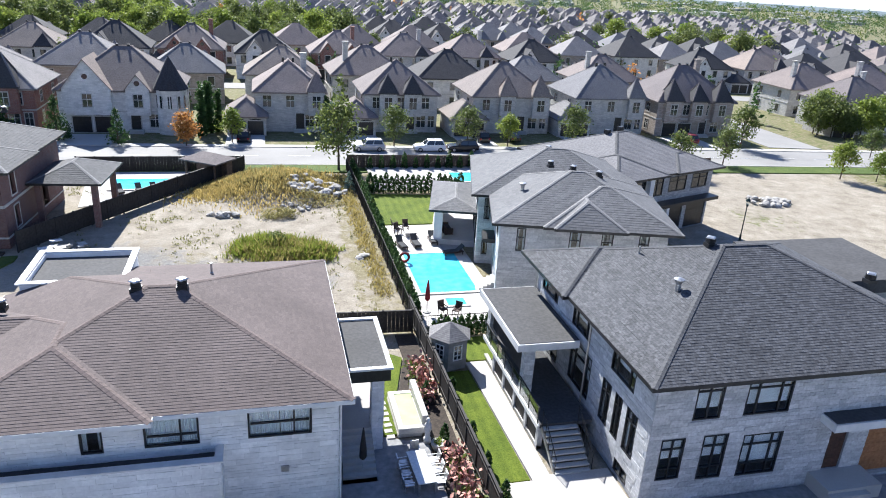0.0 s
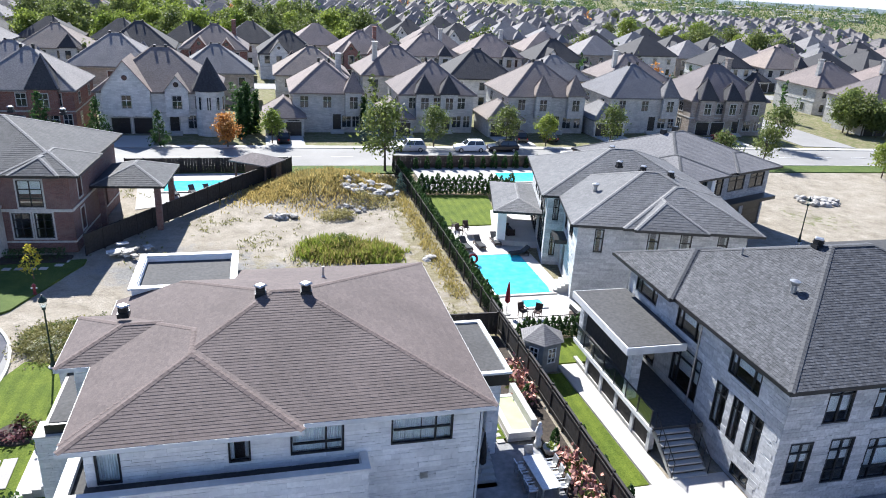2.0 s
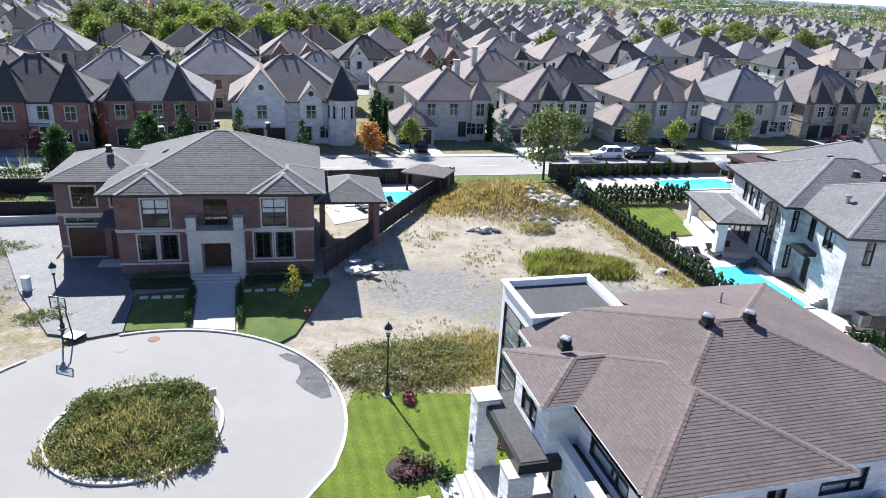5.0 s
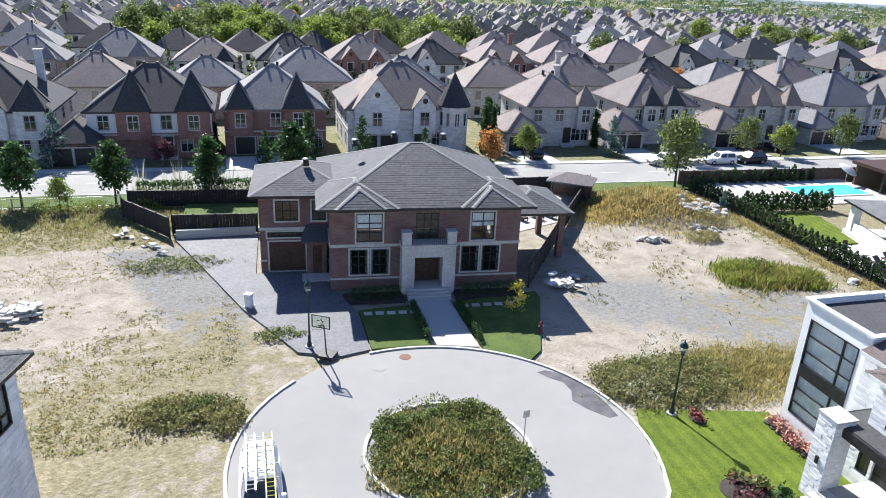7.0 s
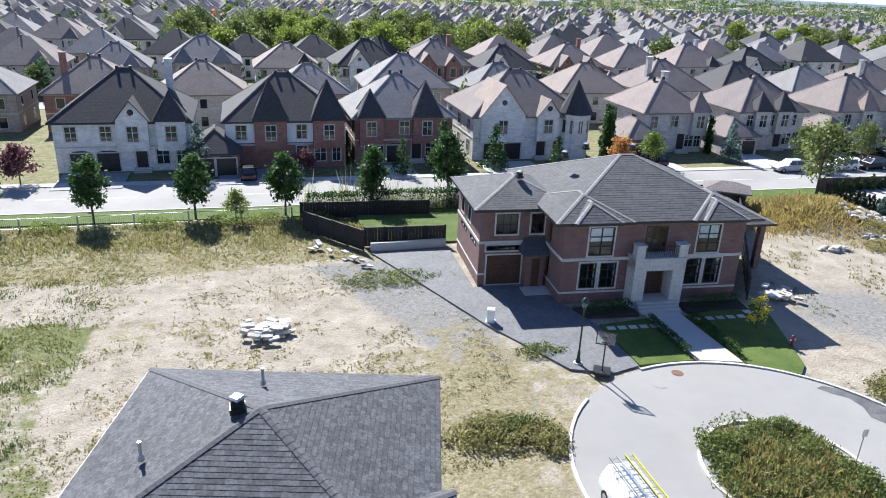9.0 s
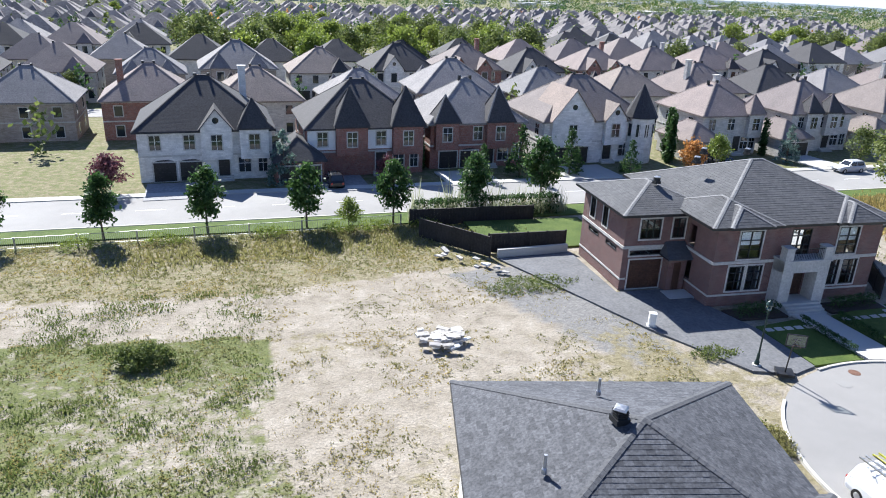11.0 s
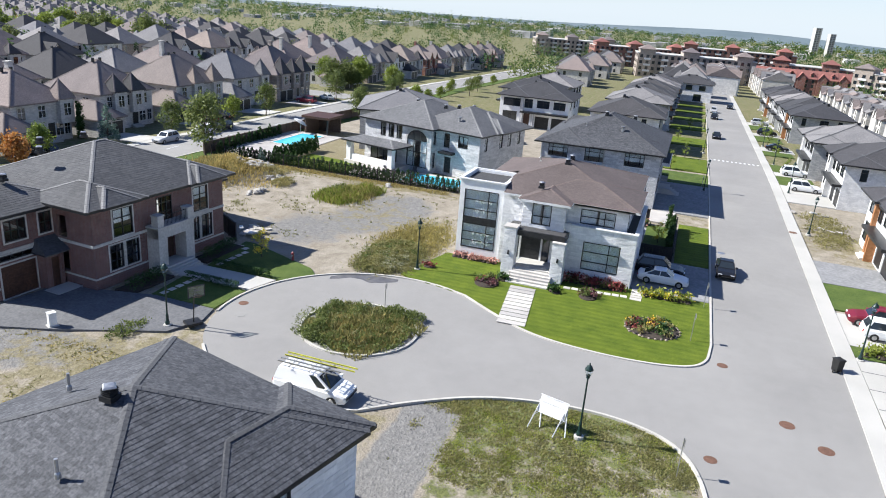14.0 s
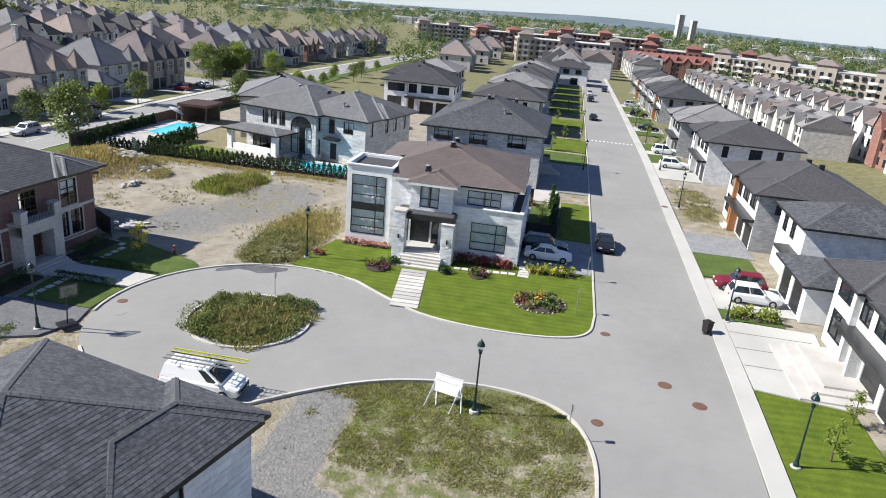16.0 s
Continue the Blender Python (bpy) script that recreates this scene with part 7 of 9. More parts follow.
basin("swimming_pool", -16.5, -8.8, 80.2, 84.2, 0.06, 0.3, "pool_water", "turquoise pool behind the brick house", "pool")
basin("fountain_basin", 6.95, 8.0, 32.6, 35.8, 0.55, 0.3, "basin_water", "raised concrete basin with greenish water", "fountain")
part("wall", Mesh().box(0.55, 0.9, -1.6, 2.2, -0.55, 0.6), "concrete", bpy.data.objects["fountain_basin"])
part("base", Mesh().box(-0.85, 0.54, -1.9, 1.9, -0.5, -0.31), "concrete", bpy.data.objects["fountain_basin"])

# brick house forecourt
sheet("driveway", [(-48.9, 77.6), (-46.4, 71.2), (-43.1, 62.4), (-39.6, 55.2), (-36.9, 54.2), (-34.9, 54.7), (-34.9, 60.2), (-36.0, 64.3), (-37.0, 68.2), (-42.0, 68.6), (-41.6, 77.8)], 0.1, "paver_dark", "dark grey paver driveway of the brick house", "driveway", thick=0.2)
# both lawns take the darker grass, which deepens the house's shade by colour
lawn_at([(-34.8, 60.6), (-34.8, 54.75), (-32.7, 54.72), (-30.7, 54.6), (-30.6, 60.9)], "green lawn by the front path, house shade in its colour", "lawn_plain")
lawn_at([(-27.5, 60.8), (-27.4, 53.4), (-24.7, 51.5), (-23.6, 52.5), (-20.4, 60.5), (-20.4, 61.6)], "lawn with a young yellow tree, house shade in its colour", "lawn_plain")
sheet("walkway", [(-30.5, 61.6), (-30.4, 54.5), (-27.6, 53.7), (-27.7, 61.4)], 0.12, "concrete", "pale front path to the brick house", "path", thick=0.2)
sheet("planting_bed", [(-35.6, 63.6), (-35.4, 61.9), (-31.0, 61.5), (-31.0, 63.2)], 0.14, "soil", "narrow bed below the windows", "flower bed", thick=0.2)
sheet("planting_bed", [(-27.0, 62.9), (-27.0, 61.2), (-21.8, 60.9), (-21.6, 62.5)], 0.14, "soil", "narrow bed below the windows", "flower bed", thick=0.2)
for x, y in [(-34.2 + 0.85 * i, 59.9 - 0.07 * i) for i in range(5)] + [(-26.8 + 0.9 * i, 60.0 - 0.05 * i) for i in range(5)] + [(-22.2 + 0.3 * i, 60.4 + 0.8 * i) for i in range(2)]:
    solid("stepping_stone", Mesh().box(-0.3, 0.3, -0.24, 0.24, 0, 0.035), "paver_white", "pale square stepping stone in the lawn", "paving stone", pose(x, y, 0.1, 0, 0, -5), "stepping stones")
# white house front
for i in range(11):
    f = i / 10
    solid("path_slab", Mesh().box(-0.32, 0.32, -1.15 - 0.25 * f, 1.15 - 0.25 * f, 0, 0.05), "paver_white", "long white slab of the front path", "paving slab", pose(-18.6 - 0.75 * i, 33.9 - 0.06 * i, 0.1, 0, 0, 2), "front path slabs")
for i in range(8):
    solid("stepping_stone", Mesh().box(-0.26, 0.26, -0.3, 0.3, 0, 0.035), "paver_white", "white stepping stone along the planting", "paving stone", pose(-16.3 + 0.08 * i, 30.3 - 0.72 * i, 0.1), "white stepping stones")
for i in range(5):
    solid("stepping_stone", Mesh().box(-0.25, 0.25, -0.5, 0.5, 0, 0.035), "paver_white", "white stepping stone beside the drive", "paving stone", pose(-15.9 + 0.62 * i, 24.2, 0.1), "drive stepping stones")
for i in range(9):
    solid("stepping_stone", Mesh().box(-0.22, 0.22, -0.16, 0.16, 0, 0.04), "paver_white", "pale garden stepping stone", "paving stone", pose(6.25 - 0.06 * (i % 2), 32.4 + 0.55 * i, 0.08, 0, 0, 4 * (i % 3)), "garden stepping stones")
# south side of the street
lawn_at([(-62, 6.6), (-62, 1.0), (-32.2, 1.0), (-31.2, 7.05), (-41, 7.3), (-45, 7.4)], "mown green lawn with young trees")
sheet("driveway", [(-31.0, 7.05), (-32.0, 1.0), (-19.6, -0.2), (-19.2, 7.05)], 0.09, "concrete", "pale concrete driveway", "driveway", thick=0.2)
lawn_at([(-19.0, 7.05), (-19.4, 2.0), (-16.9, 2.0), (-16.9, 7.05)], "narrow planted strip between driveways", "lawn_plain")
sheet("driveway", [(-16.8, 7.05), (-16.8, 0.5), (-9.8, 0.5), (-9.6, 7.05)], 0.09, "concrete", "pale concrete double driveway", "driveway", thick=0.2)
lawn_at([(-8.8, 7.05), (-8.6, 1.2), (-1.6, 1.2), (-1.6, 7.05)], "dry green front lawn", "lawn_plain")
sheet("driveway", [(-1.4, 7.05), (-1.4, 0.6), (6.0, 0.6), (6.0, 7.05)], 0.09, "paver_grey", "gravel driveway", "driveway", thick=0.2)
for x in (-21.6, -24.5, -27.4):
    solid("driveway_joint", Mesh().box(x - 0.05, x + 0.05, 0.6, 7.0, 0.05, 0.094), "paver_dark", "dark joint across the concrete driveway", "joint", group="driveway joints", kind="structure")
for x0, x1 in ((46, 54), (58, 66), (78, 84), (100, 110), (124, 134)):
    strip("lawn", [(x0 + (x1 - x0) * i / 3, 4.2) for i in range(4)], 5.6, "lawn_plain", "green front lawn", "lawn", 0.1, 0.2)
for x0, x1 in ((54.2, 57.8), (84.2, 90), (110.5, 116), (134.5, 141), (34, 45.8)):
    strip("driveway", [(x0 + (x1 - x0) * i / 3, 3.8) for i in range(4)], 6.3, "concrete", "pale concrete driveway", "driveway", 0.1, 0.2)
for x0, x1 in ((47, 61), (78, 90), (106, 114), (128, 136), (150, 158), (170, 178)):
    strip("lawn", [(x0 + (x1 - x0) * i / 3, 22.3) for i in range(4)], 8.4, "lawn", "green front lawn", "lawn", 0.1, 0.2)
for i in range(3):
    solid("terrace_step", Mesh().box(-31.5 + 0.9 * i, -23.0, -1.2, 4.2 - 1.0 * i, 0, 0.22 + 0.16 * i), "paver_white", "broad white entrance step", "step", group="broad white steps")

# ---- fences and hedges ----


def fence(a, b, tall, label, mat="fence_black", boards=True, span=2.0):
    a, b = Vector(a), Vector(b)
    n = max(1, round((b - a).length / span))
    f = thing("fence", label, "fence", pose(a.x, a.y, land(a.x, a.y)))
    d = (b - a) / n
    turn = math.degrees(math.atan2(d.y, d.x))
    wl = d.length
    panel = Mesh()
    if boards:
        k = max(3, int(wl / 0.3))
        for i in range(k):
            panel.box(0.05 + (wl - 0.1) * i / k + 0.006, 0.05 + (wl - 0.1) * (i + 1) / k - 0.006, -0.02, 0.02, 0.05, tall - 0.06)
        panel.box(0.05, wl - 0.05, 0.02, 0.06, 0.3, 0.4).box(0.05, wl - 0.05, 0.02, 0.06, tall - 0.4, tall - 0.3).box(0, wl, -0.06, 0.08, tall - 0.06, tall - 0.02)
    else:
        k = int(wl / 0.16)
        for i in range(k):
            panel.tube((wl * (i + 0.5) / k, 0, 0.05), (wl * (i + 0.5) / k, 0, tall), 0.011, sides=4)
        panel.box(0, wl, -0.02, 0.02, tall - 0.05, tall).box(0, wl, -0.02, 0.02, 0.1, 0.14)
    pd, post = panel.data("panel", mat), Mesh().box(-0.06, 0.06, -0.06, 0.06, -0.2, tall + 0.05).data("post", mat)
    base = Vector((a.x, a.y, land(a.x, a.y)))
    for i in range(n + 1):
        p = a + d * i
        z = land(p.x, p.y) - base.z
        part("post", post, mat, f, at=pose(p.x - a.x, p.y - a.y, z, 0, 0, turn))
        if i < n:
            part("panel", pd, mat, f, at=pose(p.x - a.x, p.y - a.y, z, 0, 0, turn))


fence((10.15, 25.0), (10.0, 46.5), 1.9, "tall black board fence between gardens")
fence((10.0, 46.6), (9.9, 88.0), 1.6, "black metal fence beside a cedar hedge", boards=False, span=2.4)
fence((3.4, 44.6), (9.8, 44.4), 1.8, "black board fence behind the white house")
fence((-20.6, 62.6), (-2.6, 88.6), 1.9, "long black board fence beside a vacant plot")
fence((-54.2, 85.0), (-49.4, 78.4), 2.0, "black board fence at the yard corner")
fence((-49.2, 79.4), (-41.6, 78.9), 1.9, "black board fence behind the driveway")
fence((-54.2, 88.6), (-41.0, 87.6), 1.8, "dark fence below tall ornamental grass")
fence((-21.5, 88.4), (-3.0, 88.6), 1.9, "black board fence behind the pool")
fence((10.2, 89.6), (62, 87.8), 1.8, "brown board fence along the boulevard", "fence_wood")
fence((-140, 89.6), (-55, 89.2), 1.1, "low wire fence along the vacant plot", "steel", False, 5.0)
fence((10.4, 44.3), (17.6, 44.3), 1.3, "black metal garden fence", boards=False)
fence((-2.6, 21.7), (9.8, 21.7), 1.5, "black garden fence by the driveway")
fence((-3.0, 21.7), (-3.0, 25.0), 1.5, "black garden fence by the driveway")
solid("retaining_wall", Mesh().box(-48.8, -41.8, 77.9, 78.2, 0, 0.8), "concrete", "pale concrete retaining wall behind the driveway", "wall", kind="structure")
lawn_at([(-48.6, 79.6), (-41.2, 79.2), (-36, 79), (-36, 87), (-48.6, 88)], "sunlit strip of lawn behind the fence", "lawn_plain")


def cedar(seed, tall=1.7):
    t = thing("cedar", "small clipped green cedar in a hedge", "shrub", group="cedars")
    rng, m = random.Random(seed), Mesh()
    for i in range(150):
        h = rng.random()
        a, r = rng.uniform(0, 6.28), 0.36 * (1 - h ** 2.2) ** 0.6 * rng.uniform(0.75, 1.05)
        leaves(m, rng, (r * math.cos(a), r * math.sin(a), 0.05 + h * tall), (0.03, 0.03, 0.05), 2, 0.13)
    part("stem", Mesh().tube((0, 0, 0), (0, 0, tall * 0.9), 0.04, 0.01, 6), "bark", t)
    part("foliage", m, "leaf_dark", t)
    return t


C_A, C_B = cedar(1), cedar(2, 1.9)
rng = random.Random(3)
for i in range(58):
    plant((C_A, C_B)[i % 2], 10.55 + rng.uniform(-0.08, 0.08), 46.2 + i * 0.72, rng.uniform(0.85, 1.05))
for i in range(13):
    plant((C_A, C_B)[i % 2], 11.2 + i * 0.5, 43.6, rng.uniform(0.7, 0.95))
for i in range(18):
    plant((C_A, C_B)[i % 2], 11.5 + i * 0.62, 78.2 - 0.05 * i, rng.uniform(1.0, 1.35))
for i in range(12):
    plant((C_A, C_B)[i % 2], 13 + i * 1.5, 88.6, rng.uniform(0.9, 1.3))
for x, y in ((10.7, 36.2), (10.7, 31.6), (10.75, 28.9), (11.0, 26.6), (9.0, 36.0), (9.1, 31.6)):
    plant(C_A, x, y, 0.7)
for i in range(16):
    plant((C_A, C_B)[i % 2], -2.0 + i * 0.75, 22.1, rng.uniform(0.9, 1.2))
for i in range(14):
    plant((C_A, C_B)[i % 2], 44.5 + (i % 7) * 0.7, 40.5 + (i // 7) * 2, rng.uniform(0.8, 1.0))


def hedge(x0, x1, y0, y1, tall, label, mat="leaf_dark", seed=1, base=0.1, size=0.07, dens=260):
    rng, m = random.Random(seed), Mesh()
    n = int(dens * ((x1 - x0) * (y1 - y0) + tall * 2 * ((x1 - x0) + (y1 - y0))) * 0.6)
    for _ in range(n):
        f = rng.random()
        p = (rng.uniform(x0, x1), rng.uniform(y0, y1), base + tall * (1 if f < 0.5 else rng.random()) * rng.uniform(0.85, 1.05))
        leaves(m, rng, p, (0.03, 0.03, 0.03), 1, size)
    solid("hedge", m, mat, label, "hedge")


hedge(-31.0, -30.55, 55.3, 60.5, 0.6, "low clipped hedge beside the front path", seed=1)
hedge(-27.5, -27.05, 54.4, 60.3, 0.6, "low clipped hedge beside the front path", seed=2)
hedge(-35.2, -31.3, 61.9, 63.0, 0.8, "dark shrubs below the brick facade", "leaf_dark", 3, dens=160)
hedge(-26.6, -22.0, 61.4, 62.4, 0.8, "dark shrubs below the brick facade", "leaf_dark", 4, dens=160)


def grass_patch(label, spots, mat, seed, tall=0.8, blade=0.05, lean=0.35, name="weeds"):
    """Tall weeds: many thin blades and leaves over round spots of (x, y, radius x, radius y, count)."""
    rng, m = random.Random(seed), Mesh()
    for x, y, rx, ry, n in spots:
        for _ in range(n):
            a, r = rng.uniform(0, 6.283), math.sqrt(rng.random())
            r *= 0.75 + 0.35 * (noise.noise((x + math.cos(a) * 2, y + math.sin(a) * 2, seed)) + 0.6)
            r *= 1 + (abs(rng.gauss(0, 0.28)) if "island" not in label else 0)
            px, py = x + rx * r * math.cos(a), y + ry * r * math.sin(a)
            z = land(px, py) - 0.03
            h = tall * rng.uniform(0.35, 1.0) * (1.15 - 0.6 * min(1, r)) * (0.7 + 0.6 * (noise.noise((px * 0.9, py * 0.9, 4)) + 0.5))
            t = rng.uniform(0, 6.283)
            dx, dy = math.cos(t), math.sin(t)
            lx, ly = rng.gauss(0, lean) * h, rng.gauss(0, lean) * h
            w = blade * rng.uniform(0.6, 1.5)
            m.poly([(px - dx * w, py - dy * w, z), (px + dx * w, py + dy * w, z), (px + lx * 0.6 + dx * w, py + ly * 0.6 + dy * w, z + h * 0.65), (px + lx, py + ly, z + h)])
    return solid(name, m, mat, label, "weeds", kind="stuff")


def scrub(label, spots, mat, seed, size=0.12, tall=0.7, name="scrub"):
    """Leafy low growth: clumps of small leaves."""
    rng, m = random.Random(seed), Mesh()
    for x, y, rx, ry, n in spots:
        for _ in range(int(n * 1.7)):
            a, r = rng.uniform(0, 6.283), math.sqrt(rng.random())
            r *= 0.8 + 0.4 * (noise.noise((x + math.cos(a) * 1.5, y + math.sin(a) * 1.5, seed)) + 0.45)
            r *= 1 + (abs(rng.gauss(0, 0.22)) if "island" not in label else 0)
            px, py = x + rx * r * math.cos(a), y + ry * r * math.sin(a)
            top = tall * max(0.25, 1.1 - 0.55 * r) * (0.55 + 0.8 * (noise.noise((px * 0.8, py * 0.8, seed)) + 0.5))
            leaves(m, rng, (px, py, land(px, py) + top * rng.uniform(0.25, 1.0)), (0.12, 0.12, 0.08), 5, size * 0.68)
    return solid(name, m, mat, label, "weeds", kind="stuff")


SPOT = random.Random(31)
ISLE = [(-32.6, 43.3, 4.25, 4.25, 5200)]
grass_patch("olive and brown weeds filling the island", ISLE, "leaf_olive", 1, 0.95, 0.05)
grass_patch("dry brown stalks among island weeds", [(-32.6, 43.0, 3.9, 3.6, 2200)], "leaf_dry", 2, 0.95, 0.045)
scrub("leafy green growth round the island's edge", [(-32.6, 43.3, 4.2, 4.2, 1100), (-34.6, 45.5, 1.8, 1.5, 350), (-29.6, 41.0, 1.4, 1.8, 320), (-31, 46.4, 2.2, 0.9, 260)], "leaf_green", 3, 0.12, 0.85)
grass_patch("tall yellow-green grass clump on the vacant plot", [(0.2, 61.6, 2.9, 2.3, 4200), (3.6, 60.0, 2.0, 1.6, 2400)], "leaf_grass", 4, 1.3, 0.05)
grass_patch("dry yellow stalks in the tall grass clump", [(0.6, 61.2, 3.0, 2.2, 2600), (3.6, 60.0, 2.0, 1.6, 1300)], "leaf_dry", 44, 1.35, 0.045)
scrub("green weeds inside the tall grass clump", [(0.6, 62.0, 1.7, 1.4, 320)], "leaf_green", 5, 0.13, 1.2)
grass_patch("dry grass over the earth mound", [(0.5, 80.5, 8.0, 6.5, 9000), (-4.5, 79.5, 3.5, 3.0, 2200)], "leaf_dry", 6, 0.8, 0.05)
grass_patch("olive grass over the earth mound", [(0.0, 81.5, 6.0, 4.5, 3500)], "leaf_olive", 7, 0.8, 0.05)
scrub("dark weeds beside the mound", [(1.2, 70.6, 1.6, 1.1, 260), (5.0, 74.5, 2.2, 1.4, 160)], "leaf_olive", 8, 0.12, 0.8)
scrub("pale green weeds beside the lawn", [(-16.6, 47.3, 4.0, 2.6, 1500), (-19.3, 47.5, 2.0, 1.8, 600)], "leaf_olive", 9, 0.12, 0.75)
scrub("pale flowering weeds beside the kerb", [(-18.4, 46.8, 2.6, 1.6, 330)], "leaf_pale", 10, 0.1, 0.85)
scrub("green weeds beside the kerb", [(-17.0, 47.6, 4.0, 2.4, 700)], "leaf_green", 20, 0.12, 0.7)
grass_patch("dry yellow grass beside the lawn", [(-11.0, 47.3, 5.5, 3.0, 5200)], "leaf_dry", 11, 0.6, 0.04)
scrub("green and olive weeds near the turning circle", [(-46.8, 49.7, 2.5, 1.4, 420), (-44.0, 48.6, 1.0, 1.4, 200)], "leaf_olive", 12, 0.13, 0.7)
scrub("low green weeds near the turning circle", [(-45.6, 49.9, 2.0, 1.0, 330), (-40.5, 57.8, 1.6, 0.8, 120), (-48.5, 71.5, 3.5, 1.6, 300)], "leaf_green", 13, 0.11, 0.5)
scrub("dark green bush on the vacant plot", [(-78.1, 66.0, 1.5, 1.2, 420)], "leaf_green", 14, 0.14, 1.3)
grass_patch("olive grass strip below the boulevard", [(-80 + 5 * i, 84.5 + (i % 2), 4.5, 4.0, 1100) for i in range(8)], "leaf_olive", 15, 0.5, 0.05)
grass_patch("dry grass on the vacant plot", [(-80 + 36 * SPOT.random(), 50 + 36 * SPOT.random(), 1.2 + (i % 4) * 0.5, 0.8 + (i % 3) * 0.4, 90) for i in range(45)], "leaf_dry", 16, 0.16, 0.03)
grass_patch("green grass on the vacant plot", [(-86 + 15.5 * SPOT.random(), 50 + 26 * SPOT.random(), SPOT.uniform(0.6, 2.2), SPOT.uniform(0.6, 1.6), 150) for i in range(80)], "leaf_green", 17, 0.24, 0.035)
def inside(outline, x, y):
    hit = False
    for (ax, ay), (bx, by) in zip(outline, outline[1:] + outline[:1]):
        if (ay > y) != (by > y) and x < ax + (bx - ax) * (y - ay) / (by - ay):
            hit = not hit
    return hit


def tufts(label, x0, x1, y0, y1, count, mat, seed, share, tall=0.22, wide=0.035, wave=0.22):
    """Low tufts scattered where the land's cover and a noise let them grow."""
    rng, m = random.Random(seed), Mesh()
    for _ in range(count):
        x, y = rng.uniform(x0, x1), rng.uniform(y0, y1)
        if inside(ROAD, x, y) or noise.noise((x * wave, y * wave, seed)) + 0.5 * noise.noise((x * 1.1, y * 1.1, seed + 4)) + share(*cover_at(x, y)) < rng.random():
            continue
        k = rng.uniform(0.5, 1.3)
        for _ in range(5):
            px, py, t = x + rng.gauss(0, 0.12) * k, y + rng.gauss(0, 0.12) * k, rng.uniform(0, 6.283)
            z, h, w = land(px, py) - 0.04, tall * k * rng.uniform(0.5, 1.2), wide * rng.uniform(0.7, 1.5)
            dx, dy, lx, ly = math.cos(t) * w, math.sin(t) * w, rng.gauss(0, 0.5) * h, rng.gauss(0, 0.5) * h
            m.poly([(px - dx, py - dy, z), (px + dx, py + dy, z), (px + lx * 0.6 + dx, py + ly * 0.6 + dy, z + h * 0.65), (px + lx, py + ly, z + h)])
    return solid("weeds", m, mat, label, "weeds", kind="stuff")


tufts("brownish green tufts over the vacant plot", -92, -43.5, 47, 90, 30000, "leaf_weed", 71, lambda g, d, k: 0.9 * d + 0.5 * g - 0.35 * k - 0.14, 0.08, 0.045)
tufts("dry tufts over the vacant plot", -92, -43.5, 47, 90, 24000, "leaf_dry", 72, lambda g, d, k: 1.0 * d - 0.25 * k - 0.12, 0.09, 0.04)
tufts("sparse tufts over the plot behind the houses", -21, 8.5, 46, 88, 9000, "leaf_weed", 73, lambda g, d, k: 0.8 * d + 0.4 * g - 0.4 * k - 0.12, 0.2)
tufts("dense low weeds on the corner plot", -47, -36.9, 18.6, 35, 16000, "leaf_weed", 74, lambda g, d, k: 0.8 * g - 0.6 * k + 0.05, 0.09, 0.035, 0.5)
grass_patch("patchy grass on the corner plot", [(-46.5 + 9.5 * SPOT.random(), 19.5 + 13 * SPOT.random(), SPOT.uniform(0.4, 1.6), SPOT.uniform(0.4, 1.3), 150) for i in range(80)], "leaf_grass", 18, 0.13, 0.025)
grass_patch("dry edge grass along the cedar fence", [(8.9, 52 + 3.2 * i, 0.8, 1.8, 320) for i in range(11)], "leaf_dry", 19, 0.45, 0.04)
hedge(-53.4, -37.0, 89.2, 90.3, 2.3, "tall dark hedge behind the black fence", "leaf_dark", 21, fall(-45, 90), 0.14, 55)
grass_patch("tall pale reeds above the dark hedge", [(-53 + 1.25 * i, 90.4, 0.8, 0.5, 130) for i in range(14)], "leaf_pale", 22, 4.2, 0.03, 0.12, "reeds")
scrub("weeds along the wire fence", [(-85 + 6.5 * i + (i * i % 5), 88.4, 1.6, 0.8, 120) for i in range(6)], "leaf_lime", 23, 0.12, 1.2)
scrub("rough green weeds on a vacant street plot", [(14 + 3 * i, 4 - (i % 2), 2.2, 2.0, 160) for i in range(5)], "leaf_olive", 24, 0.12, 0.6)


def bed(x, y, rx, ry, label, plants, seed, edge=True):
    """A soil bed with edging stones and clumps of plants."""
    t = thing("flower_bed", label, "flower bed", pose(x, y, 0.1))
    rng = random.Random(seed)
    part("soil", Mesh().lathe([(1.0, 0), (0.96, 0.08), (0.5, 0.16)], 20), "soil", t).scale = (rx, ry, 1)
    for i in range(int(7 * (rx + ry)) if edge else 0):
        a = 2 * math.pi * i / int(7 * (rx + ry))
        a += rng.uniform(-0.05, 0.05)
        s, far = rng.uniform(0.07, 0.16), rng.uniform(0.93, 1.02)
        part("stone", Mesh().lathe([(s * 0.8, -0.02), (s, 0.05), (s * 0.7, 0.1), (s * 0.2, 0.13)], 6), "stone_tan", t, at=pose(rx * far * math.cos(a), ry * far * math.sin(a), 0.0, 0, 0, rng.uniform(0, 90)))
    for mat, n, size, tall in plants:
        for _ in range(n):
            a, r = rng.uniform(0, 6.28), math.sqrt(rng.random()) * 0.82
            m = Mesh()
            leaves(m, rng, (0, 0, tall * 0.5), (size * 0.45, size * 0.45, tall * 0.28), 46, size * 0.26)
            part("plant", m, mat, t, at=pose(rx * r * math.cos(a), ry * r * math.sin(a), 0.1))
    return t


